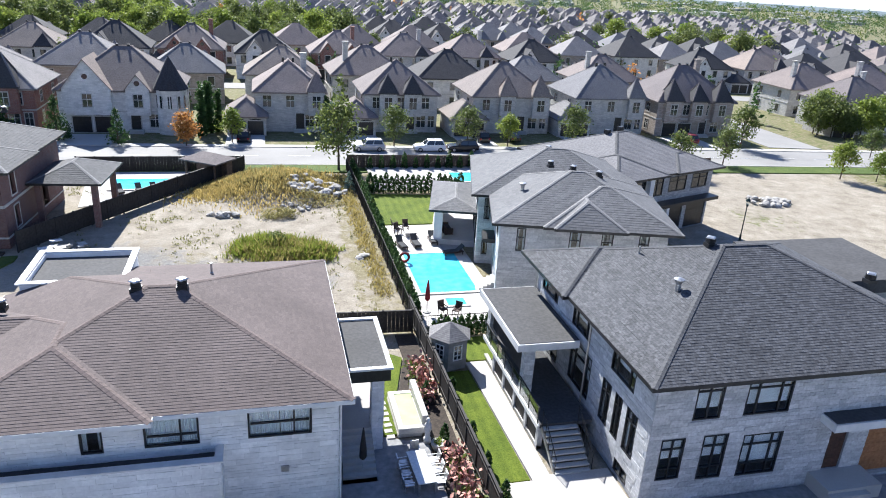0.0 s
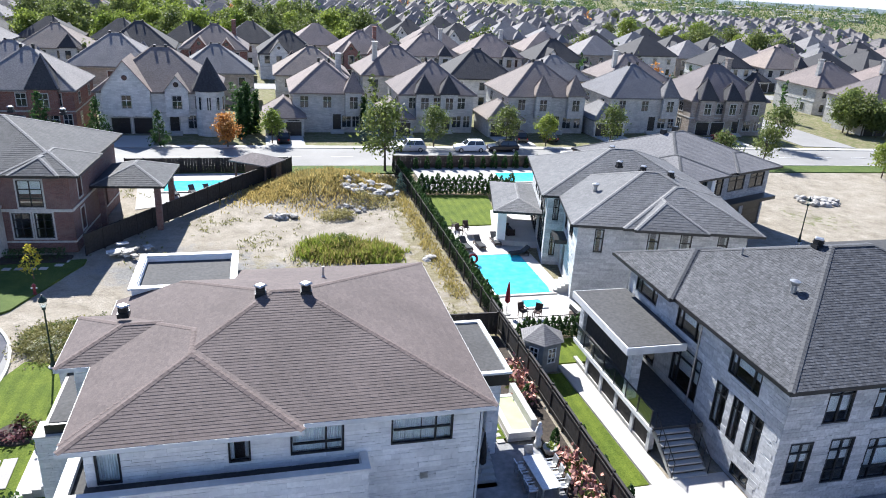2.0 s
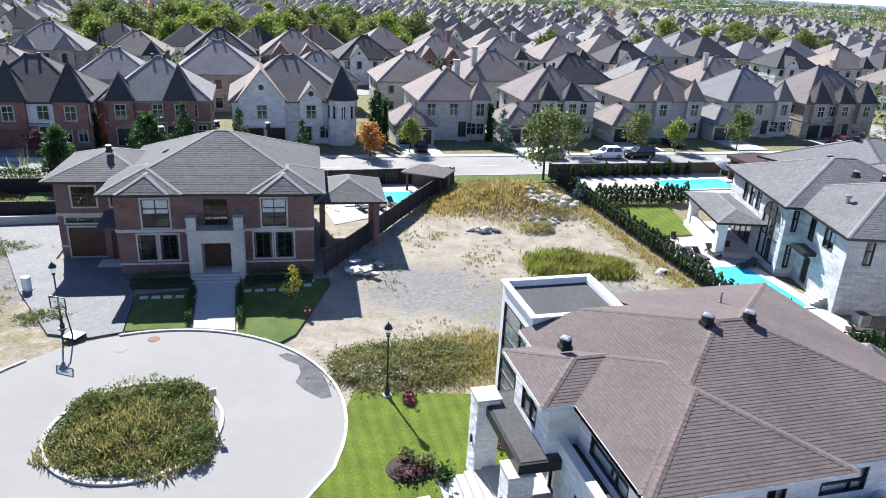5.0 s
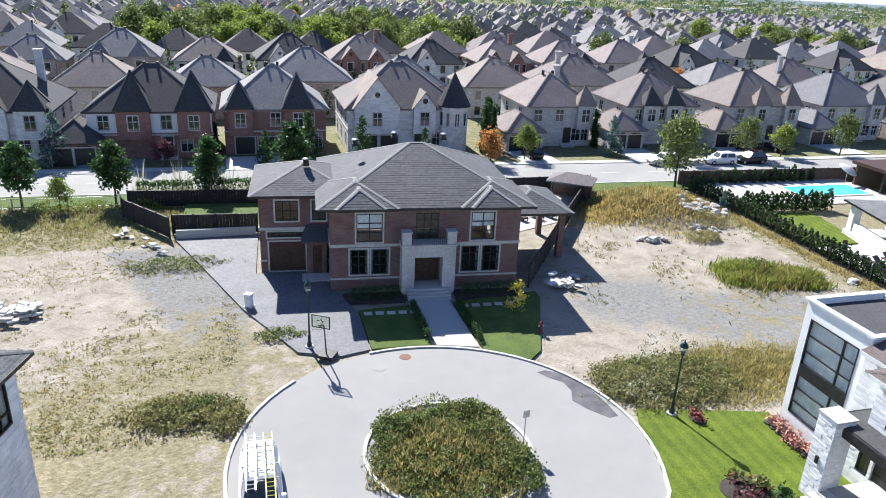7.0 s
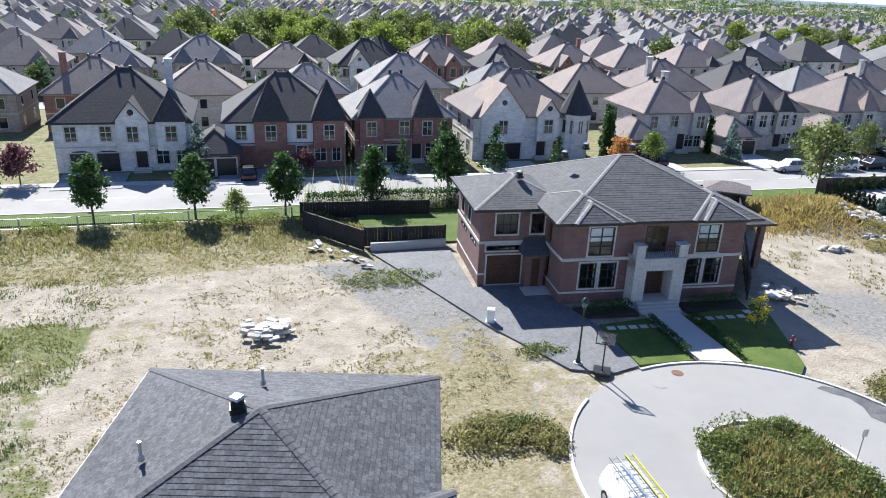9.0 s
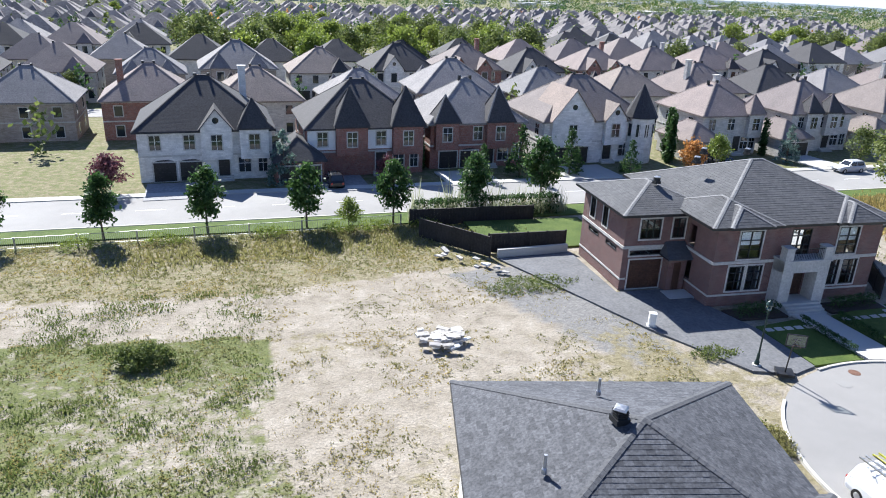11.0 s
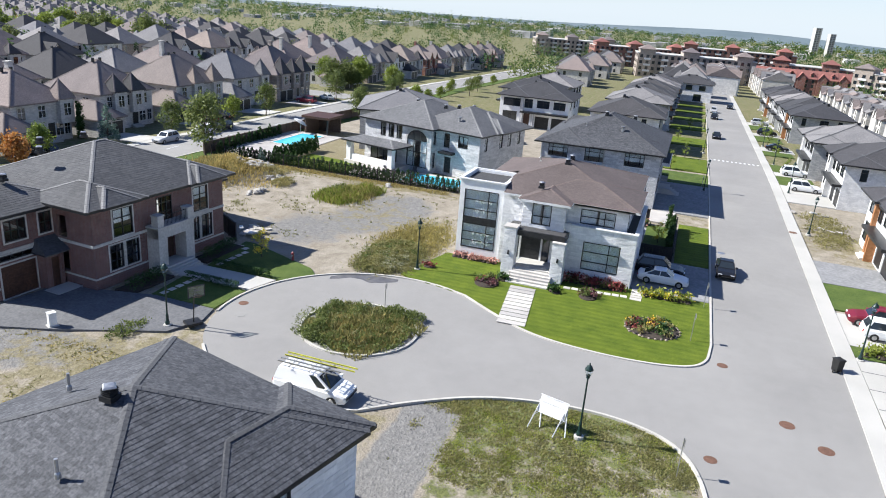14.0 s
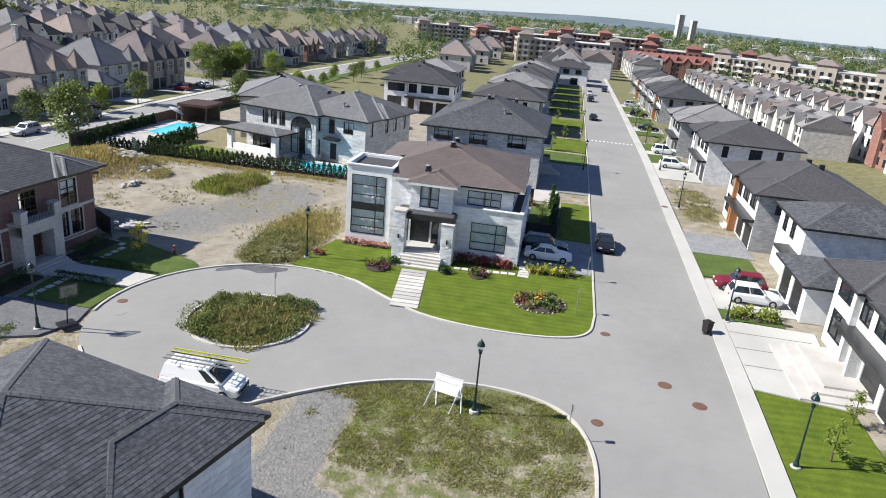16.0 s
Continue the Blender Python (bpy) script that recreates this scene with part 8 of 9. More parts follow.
bed(-21.6, 22.4, 2.1, 2.2, "oval rockery bed with shrubs and yellow flowers", (("leaf_dark", 9, 0.5, 0.5), ("leaf_olive", 8, 0.5, 0.5), ("flower_red", 6, 0.45, 0.4), ("leaf_lime", 5, 0.4, 0.45), ("flower_yellow", 4, 0.45, 0.4)), 1)
bed(-18.8, 37.2, 1.3, 1.1, "small square bed with heather and shrubs", (("leaf_plum", 6, 0.45, 0.35), ("leaf_green", 3, 0.5, 0.6), ("flower_red", 3, 0.4, 0.3)), 2, False)
bed(-17.5, 28.2, 0.9, 0.8, "small bed with dark red shrubs", (("leaf_plum", 4, 0.5, 0.5), ("leaf_green", 3, 0.5, 0.6)), 3, False)
bed(-17.6, 43.2, 0.45, 0.6, "tiny bed with red blooms", (("flower_red", 3, 0.4, 0.35),), 4, False)
for i in range(9):
    bed(-13.5, 42.0 - 0.5 * i, 0.45, 0.3, "pink blooming plants below the glazing", (("flower_pink", 2, 0.45, 0.4),), 20 + i, False)
for i in range(9):
    bed(-14.4, 31.0 - 0.65 * i, 0.5, 0.35, "red and pink shrubs along the white wall", (("flower_red" if i % 3 else "flower_pink", 2, 0.6, 0.65), ("leaf_green", 1, 0.5, 0.5)), 40 + i, False)
for i in range(7):
    bed(-14.4 + 0.02 * i, 23.4 - 0.6 * i, 0.45, 0.35, "yellow ornamental grasses beside the drive", (("leaf_grass", 1, 0.6, 0.9), ("leaf_yellow", 1, 0.5, 0.6)), 60 + i, False)
for i in range(11):
    bed(9.0 + 0.25 * (i % 2), 25.4 + 0.85 * i if i < 6 else 33.0 + 0.95 * (i - 6) + 2.5, 0.5, 0.45, "blooming hydrangeas along the fence", (("flower_pink", 2, 0.65, 0.8), ("leaf_green", 1, 0.6, 0.6), ("flower_red", 1 if i % 2 else 0, 0.5, 0.5)), 80 + i, False)
for i in range(8):
    bed(-18.3 + (i % 2) * 0.9, 6.2 - 0.55 * i, 0.5, 0.35, "ornamental grasses in a planted strip", (("leaf_grass", 2, 0.5, 0.7),), 100 + i, False)
for i in range(4):
    bed(-17.2 - 0.25 * i, 36.2 - 0.15 * i if i < 2 else 31.3 - 0.3 * (i - 2), 0.4, 0.4, "dark round shrubs beside the steps", (("leaf_dark", 2, 0.5, 0.6),), 120 + i, False)
for x, y, s in ((-38.6, 4.4, 0.9), (-33.8, 1.6, 0.8), (-40.5, 1.8, 1.0), (57, 5, 0.9), (78, 5, 0.9), (47, 24, 1.0), (60, 22, 0.9), (84, 24, 0.9), (108, 22, 0.9), (96, 5, 1), (106, 5, 1), (120, 5, 1)):
    plant(T_YOUNG, x, y, s)
for x, y in ((2.6, 23.4), (45.5, 36)):
    plant(T_SMALL, x, y, 0.9)
plant(T_COLUMN, 8.6, 22.6, 0.5)

# ---- street furniture ----
def street_lamp():
    t = thing("street_lamp", "dark green street lamp with an acorn lantern", "street lamp", group="street lamps")
    part("footing", Mesh().lathe([(0.3, -0.1), (0.3, 0.12), (0.26, 0.15)], 12), "concrete", t)
    part("base", Mesh().lathe([(0.17, 0.15), (0.17, 0.3), (0.11, 0.45), (0.1, 0.9), (0.07, 1.0)], 10), "green_metal", t)
    part("pole", Mesh().tube((0, 0, 1.0), (0, 0, 4.0), 0.062, 0.05, 10), "green_metal", t)
    part("collar", Mesh().lathe([(0.06, 3.95), (0.12, 4.02), (0.1, 4.12), (0.16, 4.2)], 10), "green_metal", t)
    part("globe", Mesh().lathe([(0.14, 4.2), (0.22, 4.35), (0.2, 4.55)], 12), "glass_rail", t)
    part("hood", Mesh().lathe([(0.25, 4.53), (0.24, 4.6), (0.14, 4.78), (0.04, 4.86), (0.03, 4.98)], 12), "green_metal", t)
    return t


LAMP = street_lamp()
for x, y in ((-18.8, 44.0), (-38.8, 55.8), (-39.7, 25.4), (-39.8, 6.7), (-19.5, 6.8), (16.8, 6.2), (40, 6.3), (66, 6.3), (92, 6.3), (33, 18.6), (70, 18.7), (46.8, 58.8), (110, 18.6)):
    plant(LAMP, x, y, 1.0, 0, 0.05 + fall(x, y))

hoop = thing("basketball_hoop", "portable basketball hoop with a clear backboard", "basketball hoop", pose(-38.0, 54.0, 0.12, 0, 0, 150))
part("base", Mesh().box(-0.55, 0.55, -0.9, 0.1, 0, 0.2), "black_metal", hoop)
part("pole", Mesh().tube((0, -0.3, 0.2), (0, 0, 2.4), 0.05, 0.045, 8), "black_metal", hoop)
part("arm", Mesh().tube((0, 0, 2.3), (0, 0.45, 2.75), 0.03, sides=6).tube((0, 0, 2.4), (0, 0.45, 3.1), 0.03, sides=6), "black_metal", hoop)
part("backboard", Mesh().box(-0.6, 0.6, 0.45, 0.47, 2.5, 3.3), "glass_rail", hoop)
b = Mesh()
for q in ((-0.62, 0.62, 2.46, 2.52), (-0.62, 0.62, 3.28, 3.34), (-0.62, -0.56, 2.52, 3.28), (0.56, 0.62, 2.52, 3.28), (-0.25, 0.25, 2.62, 2.65), (-0.25, 0.25, 2.95, 2.98)):
    b.box(q[0], q[1], 0.44, 0.49, q[2], q[3])
part("board_frame", b, "black_metal", hoop)
ring = Mesh()
for i in range(14):
    a0, a1 = 2 * math.pi * i / 14, 2 * math.pi * (i + 1) / 14
    ring.tube((0.23 * math.cos(a0), 0.75 + 0.23 * math.sin(a0), 2.6), (0.23 * math.cos(a1), 0.75 + 0.23 * math.sin(a1), 2.6), 0.015, sides=5)
part("ring", ring, "rust_iron", hoop)

box = thing("utility_box", "pale green electrical utility box on a concrete pad", "utility box", pose(-42.6, 62.6, 0.05, 0, 0, -25))
part("pad", Mesh().box(-0.36, 0.36, -0.34, 0.34, -0.1, 0.1), "concrete", box)
part("cabinet", Mesh().box(-0.25, 0.25, -0.22, 0.22, 0.1, 1.05).box(-0.28, 0.28, -0.25, 0.25, 1.05, 1.1), "white_metal", box)
part("door", Mesh().box(-0.2, 0.2, -0.245, -0.222, 0.18, 0.98), "white_metal", box)

hyd = thing("fire_hydrant", "red fire hydrant at the lawn corner", "hydrant", pose(-22.6, 55.0, 0.08))
part("barrel", Mesh().lathe([(0.16, 0), (0.16, 0.06), (0.11, 0.1), (0.11, 0.6), (0.15, 0.63), (0.15, 0.68), (0.1, 0.8), (0.03, 0.86)], 10), "paint_red", hyd)
part("nozzle", Mesh().tube((-0.22, 0, 0.48), (0.22, 0, 0.48), 0.055, sides=8), "steel", hyd)

board = thing("sign_board", "blank white sign board on white timber trestles", "sign", pose(-39.3, 27.2, 0.05, 0, 0, -105.5) @ Matrix.Scale(0.86, 4))
lean = pose(0, 0.05, 1.45, -24)
panel = part("board", Mesh().box(-1.05, 1.05, -0.03, 0.0, -0.62, 0.62), "plastic_white", board, at=lean)
for z in (-0.63, 0.18, 0.6):
    part("batten", Mesh().box(-1.1, 1.1, -0.075, -0.032, z, z + 0.07), "plastic_white", panel)
for x in (-0.98, 0.98):
    part("upright", Mesh().tube((x, 0.32, -0.1), (x, 0.32, 2.0), 0.05, sides=4), "plastic_white", board)
    part("leg", Mesh().tube((x, 0.28, 1.75), (x - 0.25, -1.15, -0.05), 0.045, sides=4), "plastic_white", board)
    part("leg", Mesh().tube((x, 0.28, 1.75), (x + 0.45, -0.6, -0.05), 0.045, sides=4), "plastic_white", board)
    part("tie", Mesh().tube((x, 0.3, 0.75), (x - 0.14, -0.55, 0.72), 0.035, sides=4), "plastic_white", board)

post = thing("sign_post", "thin sign post on the planted island", "sign", pose(-28.5, 43.0, 0.0))
part("pole", Mesh().tube((0, 0, -0.1), (0, 0, 2.3), 0.03, sides=6), "steel", post)
part("plate", Mesh().box(-0.18, 0.18, -0.045, -0.03, 1.85, 2.3), "steel", post)
for x, y in ((-14.6, 17.0), (-41.0, 19.7), (32, 19), (-22.4, 17.95)):
    p = thing("street_sign", "small sign plate on a steel post by the kerb", "sign", pose(x, y + (1.4 if y < 18 else 0), 0.05, 0, 0, 15))
    part("pole", Mesh().tube((0, 0, -0.1), (0, 0, 2.4), 0.03, sides=6), "steel", p)
    part("plate", Mesh().box(-0.16, 0.16, -0.045, -0.03, 1.9, 2.35), "steel", p)

for x, y, r, mat, z in ((-34.7, 52.4, 0.42, "asphalt_blvd", 0.03), (-32.4, 13.2, 0.42, "rust_iron", 0.03), (-34.5, 11.2, 0.42, "rust_iron", 0.03), (-25.6, 17.0, 0.34, "rust_iron", 0.03), (-38.6, 17.9, 0.34, "rust_iron", 0.03), (3.0, 16.6, 0.36, "steel", 0.03), (16.5, 8.0, 0.4, "rust_iron", 0.135), (-32.8, 53.4, 0.34, "rust_iron", 0.03)):
    c = thing("manhole", "round cast manhole cover set in the asphalt", "manhole cover", pose(x, y, z), "manhole covers")
    part("ring", Mesh().lathe([(r * 1.18, -0.02), (r * 1.16, 0.008), (r, 0.008)], 20), mat, c)
    part("cover", Mesh().lathe([(r * 0.97, 0.0), (r * 0.97, 0.014), (r * 0.5, 0.016), (r * 0.2, 0.016)], 20), mat, c)

bin_ = thing("wheeled_bin", "black wheeled refuse bin at the kerb", "bin", pose(-22.5, 8.9, 0.04, 0, 0, 80))
part("body", Mesh().lathe([(0.36, 0.1), (0.44, 1.0)], 4), "rubber", bin_)
part("lid", Mesh().lathe([(0.48, 1.0), (0.48, 1.06), (0.2, 1.12)], 4), "rubber", bin_)
for s in (-1, 1):
    part("wheel", Mesh().tube((s * 0.28, 0.3, 0.12), (s * 0.22, 0.3, 0.12), 0.12, sides=12), "rubber", bin_)

wet = Mesh()
wet.poly([(-24.9 + x, 49.7 + y, 0.036) for x, y in ((0.0, 0.25), (0.5, -0.5), (1.2, -1.2), (1.3, -2.2), (0.9, -3.2), (1.4, -4.2), (2.3, -5.3), (2.9, -5.2), (2.85, -4.2), (2.75, -3.2), (2.5, -2.2), (2.0, -1.0), (1.3, -0.1), (0.6, 0.4))])
MAT["wet"] = water_material("wet asphalt", (0.09, 0.085, 0.08), (0.15, 0.14, 0.13))
solid("puddle", wet, "wet", "shallow puddle with mud at the kerb", "puddle", kind="structure")


def rubble(x, y, rx, ry, n, label, seed, big=0.45, mat="rock", flat=0.5, name="rubble_heap"):
    t = thing(name, label, "rubble", pose(x, y, land(x, y)))
    rng = random.Random(seed)
    for _ in range(n):
        a, r = rng.uniform(0, 6.28), math.sqrt(rng.random())
        s = big * rng.uniform(0.35, 1.0)
        m = Mesh().lathe([(s * 0.7, -0.1), (s, s * 0.2), (s * 0.85, s * flat), (s * 0.35, s * (flat + 0.15))], 5)
        m.v = [(p[0] * rng.uniform(0.75, 1.25), p[1] * rng.uniform(0.75, 1.25), p[2]) for p in m.v]
        px, py = rx * r * math.cos(a), ry * r * math.sin(a)
        part("stone", m, mat, t, at=pose(px, py, land(x + px, y + py) - land(x, y) + 0.35 * (1 - r) * rng.random(), rng.uniform(-20, 20), rng.uniform(-20, 20), rng.uniform(0, 360)))


rubble(5.4, 77.6, 3.2, 2.2, 70, "heap of grey rocks beside the mound", 1, 0.55)
rubble(-4.4, 71.0, 1.6, 0.7, 16, "low row of broken pale stones", 2, 0.5)
rubble(3.0, 72.8, 1.6, 0.8, 14, "dark broken stones in weeds", 3, 0.4)
rubble(60.5, 72.5, 3.2, 1.8, 44, "heap of broken pale stones on a vacant plot", 4, 0.6)
rubble(8.2, 58.8, 0.7, 0.4, 3, "pale flat stone slab near the fence", 5, 0.5, flat=0.2)


def pallet_heap(x, y, label, seed, n, spread_, turn):
    t = thing("building_material", label, "building material", pose(x, y, 0, 0, 0, turn))
    rng = random.Random(seed)
    for _ in range(n):
        w, d, h = rng.uniform(0.2, 0.48), rng.uniform(0.14, 0.34), rng.uniform(0.07, 0.2)
        m = Mesh().box(-w, w, -d, d, 0, h)
        m.v = [(p[0] + rng.uniform(-0.05, 0.05), p[1] + rng.uniform(-0.05, 0.05), p[2] + rng.uniform(-0.03, 0.05)) for p in m.v]
        part("pack", m, rng.choice(("plastic_white", "rock", "rock", "paver_white")), t, at=pose(rng.gauss(0, spread_[0]), rng.gauss(0, spread_[1]), rng.uniform(-0.02, 0.45), rng.uniform(-9, 9), rng.uniform(-9, 9), rng.uniform(-25, 25)))


pallet_heap(-17.3, 62.6, "white wrapped building material dumped on gravel", 1, 22, (0.8, 0.6), 20)
pallet_heap(-58.2, 63.8, "heap of pale stone packs on the vacant plot", 2, 55, (0.72, 0.6), -15)
pallet_heap(-51.2, 77.2, "white plastic sheets beside the driveway", 3, 10, (1.6, 0.5), -55)
pallet_heap(19.5, 3.4, "pale stone blocks beside the pavement", 4, 5, (1.8, 0.5), 80)
pallet_heap(27.5, 4.2, "pale stone blocks beside the pavement", 5, 4, (1.5, 0.5), 80)

# ---- vehicles ----


def car(kind, paint, label):
    """A car along x, nose to +x."""
    L, W, Hh = {"sedan": (4.7, 1.82, 1.44), "suv": (4.7, 1.9, 1.7), "van": (5.1, 2.0, 1.78), "pickup": (5.8, 2.0, 1.9)}[kind]
    c = thing("car" if kind != "pickup" else "pickup_truck", label, "car" if kind != "pickup" else "truck")
    a, w = L / 2, W / 2
    belt = {"sedan": 0.92, "suv": 1.02, "van": 1.02, "pickup": 1.15}[kind]
    bonnet = {"sedan": 0.86, "suv": 0.98, "van": 0.98, "pickup": 1.12}[kind]
    stations = [(-a, 0.45, belt * 0.8, w * 0.82), (-a + 0.15, 0.3, belt * 0.98, w * 0.94), (-a * 0.55, 0.24, belt, w), (0, 0.22, belt, w), (a * 0.42, 0.22, belt * 0.98, w), (a * 0.75, 0.24, bonnet * 0.95, w * 0.97), (a - 0.12, 0.3, bonnet * 0.8, w * 0.88), (a, 0.4, bonnet * 0.6, w * 0.76)]
    body = Mesh()
    rings = []
    for x, z0, z1, hw in stations:
        n = len(body.v)
        body.v += [(x, -hw * 0.94, z0), (x, -hw, z0 + 0.25), (x, -hw * 0.99, z1 - 0.12), (x, -hw * 0.9, z1), (x, hw * 0.9, z1), (x, hw * 0.99, z1 - 0.12), (x, hw, z0 + 0.25), (x, hw * 0.94, z0)]
        rings.append(n)
    for p, q in zip(rings, rings[1:]):
        body.f += [(p + i, p + (i + 1) % 8, q + (i + 1) % 8, q + i) for i in range(8)]
    body.f += [tuple(rings[0] + i for i in range(8)), tuple(rings[-1] + i for i in reversed(range(8)))]
    part("body", body, paint, c, smooth=False)
    if kind == "sedan":
        lo, hi = (-a * 0.78, a * 0.42), (-a * 0.36, a * 0.08)
    elif kind == "suv":
        lo, hi = (-a * 0.94, a * 0.4), (-a * 0.78, a * 0.1)
    elif kind == "van":
        lo, hi = (-a * 0.95, a * 0.62), (-a * 0.86, a * 0.2)
    else:
        lo, hi = (-a * 0.3, a * 0.42), (-a * 0.2, a * 0.14)
    cab = Mesh()
    b, t = w * 0.9, w * 0.7
    z0, z1 = belt - 0.02, Hh
    cab.v = [(lo[0], -b, z0), (lo[1], -b, z0), (lo[1], b, z0), (lo[0], b, z0), (hi[0], -t, z1 - 0.04), (hi[1], -t, z1 - 0.04), (hi[1], t, z1 - 0.04), (hi[0], t, z1 - 0.04),
             (hi[0] + 0.12, -t * 0.8, z1), (hi[1] - 0.12, -t * 0.8, z1), (hi[1] - 0.12, t * 0.8, z1), (hi[0] + 0.12, t * 0.8, z1)]
    cab.f = [(0, 1, 5, 4), (1, 2, 6, 5), (2, 3, 7, 6), (3, 0, 4, 7), (4, 5, 9, 8), (5, 6, 10, 9), (6, 7, 11, 10), (7, 4, 8, 11), (8, 9, 10, 11)]
    part("cabin", cab, paint, c)

    def glazing(name, p, q, r, s, inset=(0.06, 0.94, 0.1, 0.9), out=0.012, mat="glass_dark"):
        P, Q, R, S = Vector(p), Vector(q), Vector(r), Vector(s)
        f = lambda u, v: (P * (1 - u) + Q * u) * (1 - v) + (S * (1 - u) + R * u) * v
        n = (Q - P).cross(S - P).normalized() * out
        u0, u1, v0, v1 = inset
        part(name, Mesh().poly([f(u0, v0) + n, f(u1, v0) + n, f(u1, v1) + n, f(u0, v1) + n]), mat, c)
    v = cab.v
    glazing("windscreen", v[1], v[2], v[6], v[5])
    if kind != "van":
        glazing("rear_window", v[3], v[0], v[4], v[7])
    k = 0.55 if kind != "van" else 0.78
    for p, q, r, s in ((v[0], v[1], v[5], v[4]), (v[2], v[3], v[7], v[6])):
        fw = (k, 0.95, 0.1, 0.92) if p is v[0] else (0.05, 1 - k, 0.1, 0.92)
        bw = (0.06, k - 0.03, 0.1, 0.92) if p is v[0] else (1 - k + 0.03, 0.94, 0.1, 0.92)
        glazing("side_window", p, q, r, s, fw)
        if kind not in ("van", "pickup"):
            glazing("side_window", p, q, r, s, bw)
    if kind == "pickup":
        part("bed_floor", Mesh().box(-a + 0.2, -a * 0.32, -w * 0.8, w * 0.8, belt - 0.02, belt + 0.02), "rubber", c)
    for x in (-a * 0.62, a * 0.64):
        for s in (-1, 1):
            tyre = part("wheel", Mesh().tube((x, s * (w - 0.2), 0.34), (x, s * (w + 0.015), 0.34), 0.34, sides=18), "rubber", c)
            part("rim", Mesh().tube((x, s * (w - 0.03), 0.34), (x, s * (w + 0.025), 0.34), 0.22, 0.19, sides=12), "steel", tyre)
    for s in (-1, 1):
        part("headlight", Mesh().box(a - 0.2, a - 0.03, s * w * 0.62 - 0.18, s * w * 0.62 + 0.18, bonnet * 0.66, bonnet * 0.8), "lamp_clear", c)
        part("tail_light", Mesh().box(-a - 0.01, -a + 0.1, s * w * 0.7 - 0.12, s * w * 0.7 + 0.12, belt * 0.62, belt * 0.85), "lamp_red", c)
        part("mirror", Mesh().box(lo[1] - 0.35, lo[1] - 0.18, s * (b + 0.12) - 0.1, s * (b + 0.12) + 0.1, belt + 0.02, belt + 0.18), paint, c)
    part("grille", Mesh().box(a - 0.06, a + 0.012, -w * 0.4, w * 0.4, 0.42, bonnet * 0.58), "black_metal", c)
    return c


def park(ob, x, y, turn, z=None):
    return plant(ob, x, y, 1.0, turn, (0.13 if z is None else z) + fall(x, y))


van = park(car("van", "paint_white", "white work van with two ladders on its roof"), -42.3, 41.7, -90, 0.05)
rack = Mesh()
for x in (-1.4, 0.0, 1.0):
    rack.tube((x, -0.75, 1.78), (x, -0.75, 1.95), 0.025, sides=5).tube((x, 0.75, 1.78), (x, 0.75, 1.95), 0.025, sides=5).tube((x, -0.85, 1.95), (x, 0.85, 1.95), 0.03, sides=5)
part("roof_rack", rack, "steel", van)
for y, mat, z, x0, x1 in ((0.45, "yellow_paint", 2.03, -2.3, 2.6), (-0.4, "steel", 2.03, -2.3, 1.9), (0.05, "steel", 2.0, -2.2, 1.4)):
    m = Mesh()
    for s in (-0.2, 0.2):
        m.box(x0, x1, y + s - 0.025, y + s + 0.025, z, z + 0.09)
    x = x0 + 0.15
    while x < x1:
        m.tube((x, y - 0.2, z + 0.045), (x, y + 0.2, z + 0.045), 0.018, sides=5)
        x += 0.3
    part("ladder", m, mat, van, "yellow fibreglass ladder" if mat == "yellow_paint" else "aluminium ladder")
C_WHITE = car("sedan", "paint_white", "white sedan parked on the driveway")
C_BLACK = car("suv", "paint_black", "black suv parked on the driveway")
C_CAR = car("sedan", "paint_black", "black car standing at the kerb")
C_RED = car("suv", "paint_red", "maroon suv parked on a driveway")
C_WSUV = car("suv", "paint_white", "white crossover parked on a driveway")
C_SILVER = car("suv", "paint_silver", "silver suv parked beside the boulevard")
C_PICK = car("pickup", "paint_blue", "dark pickup truck parked on a drive")
park(C_WHITE, -10.3, 22.2, -90)
park(C_BLACK, -7.8, 22.6, -90)
park(C_CAR, -4.0, 16.4, 180, 0.04)
park(C_RED, -11.3, 4.2, 90)
park(C_WSUV, -14.2, 3.6, -90)
park(C_WSUV, 43, 3.8, -90)
park(C_WSUV, 56, 3.8, -90)
park(C_PICK, 51.6, 52.9, 0)
park(C_WSUV, 23.3, 99.6, 180, 0.04)
park(C_BLACK, 28.3, 99.5, 180, 0.04)
park(C_SILVER, 14.4, 99.9, 180, 0.04)
park(C_BLACK, -59.0, 106.0, 90)
park(C_BLACK, -3.0, 106.2, 90)
park(C_BLACK, 33.2, 106.5, 90)
park(C_CAR, 38.5, 107, 90)
park(C_RED, 70, 106.5, 90)
park(C_WHITE, 79, 106, 60)
for i, (x, y) in enumerate(((96, 15.9), (140, 15.8), (160, 15.8), (86.5, 4), (113, 4), (137, 4), (180, 10.4))):
    park((C_CAR, C_BLACK, C_SILVER)[i % 3], x, y, 180 if y > 10 else -90, 0.04 if y > 10 else 0.13)

# ---- garden furniture ----


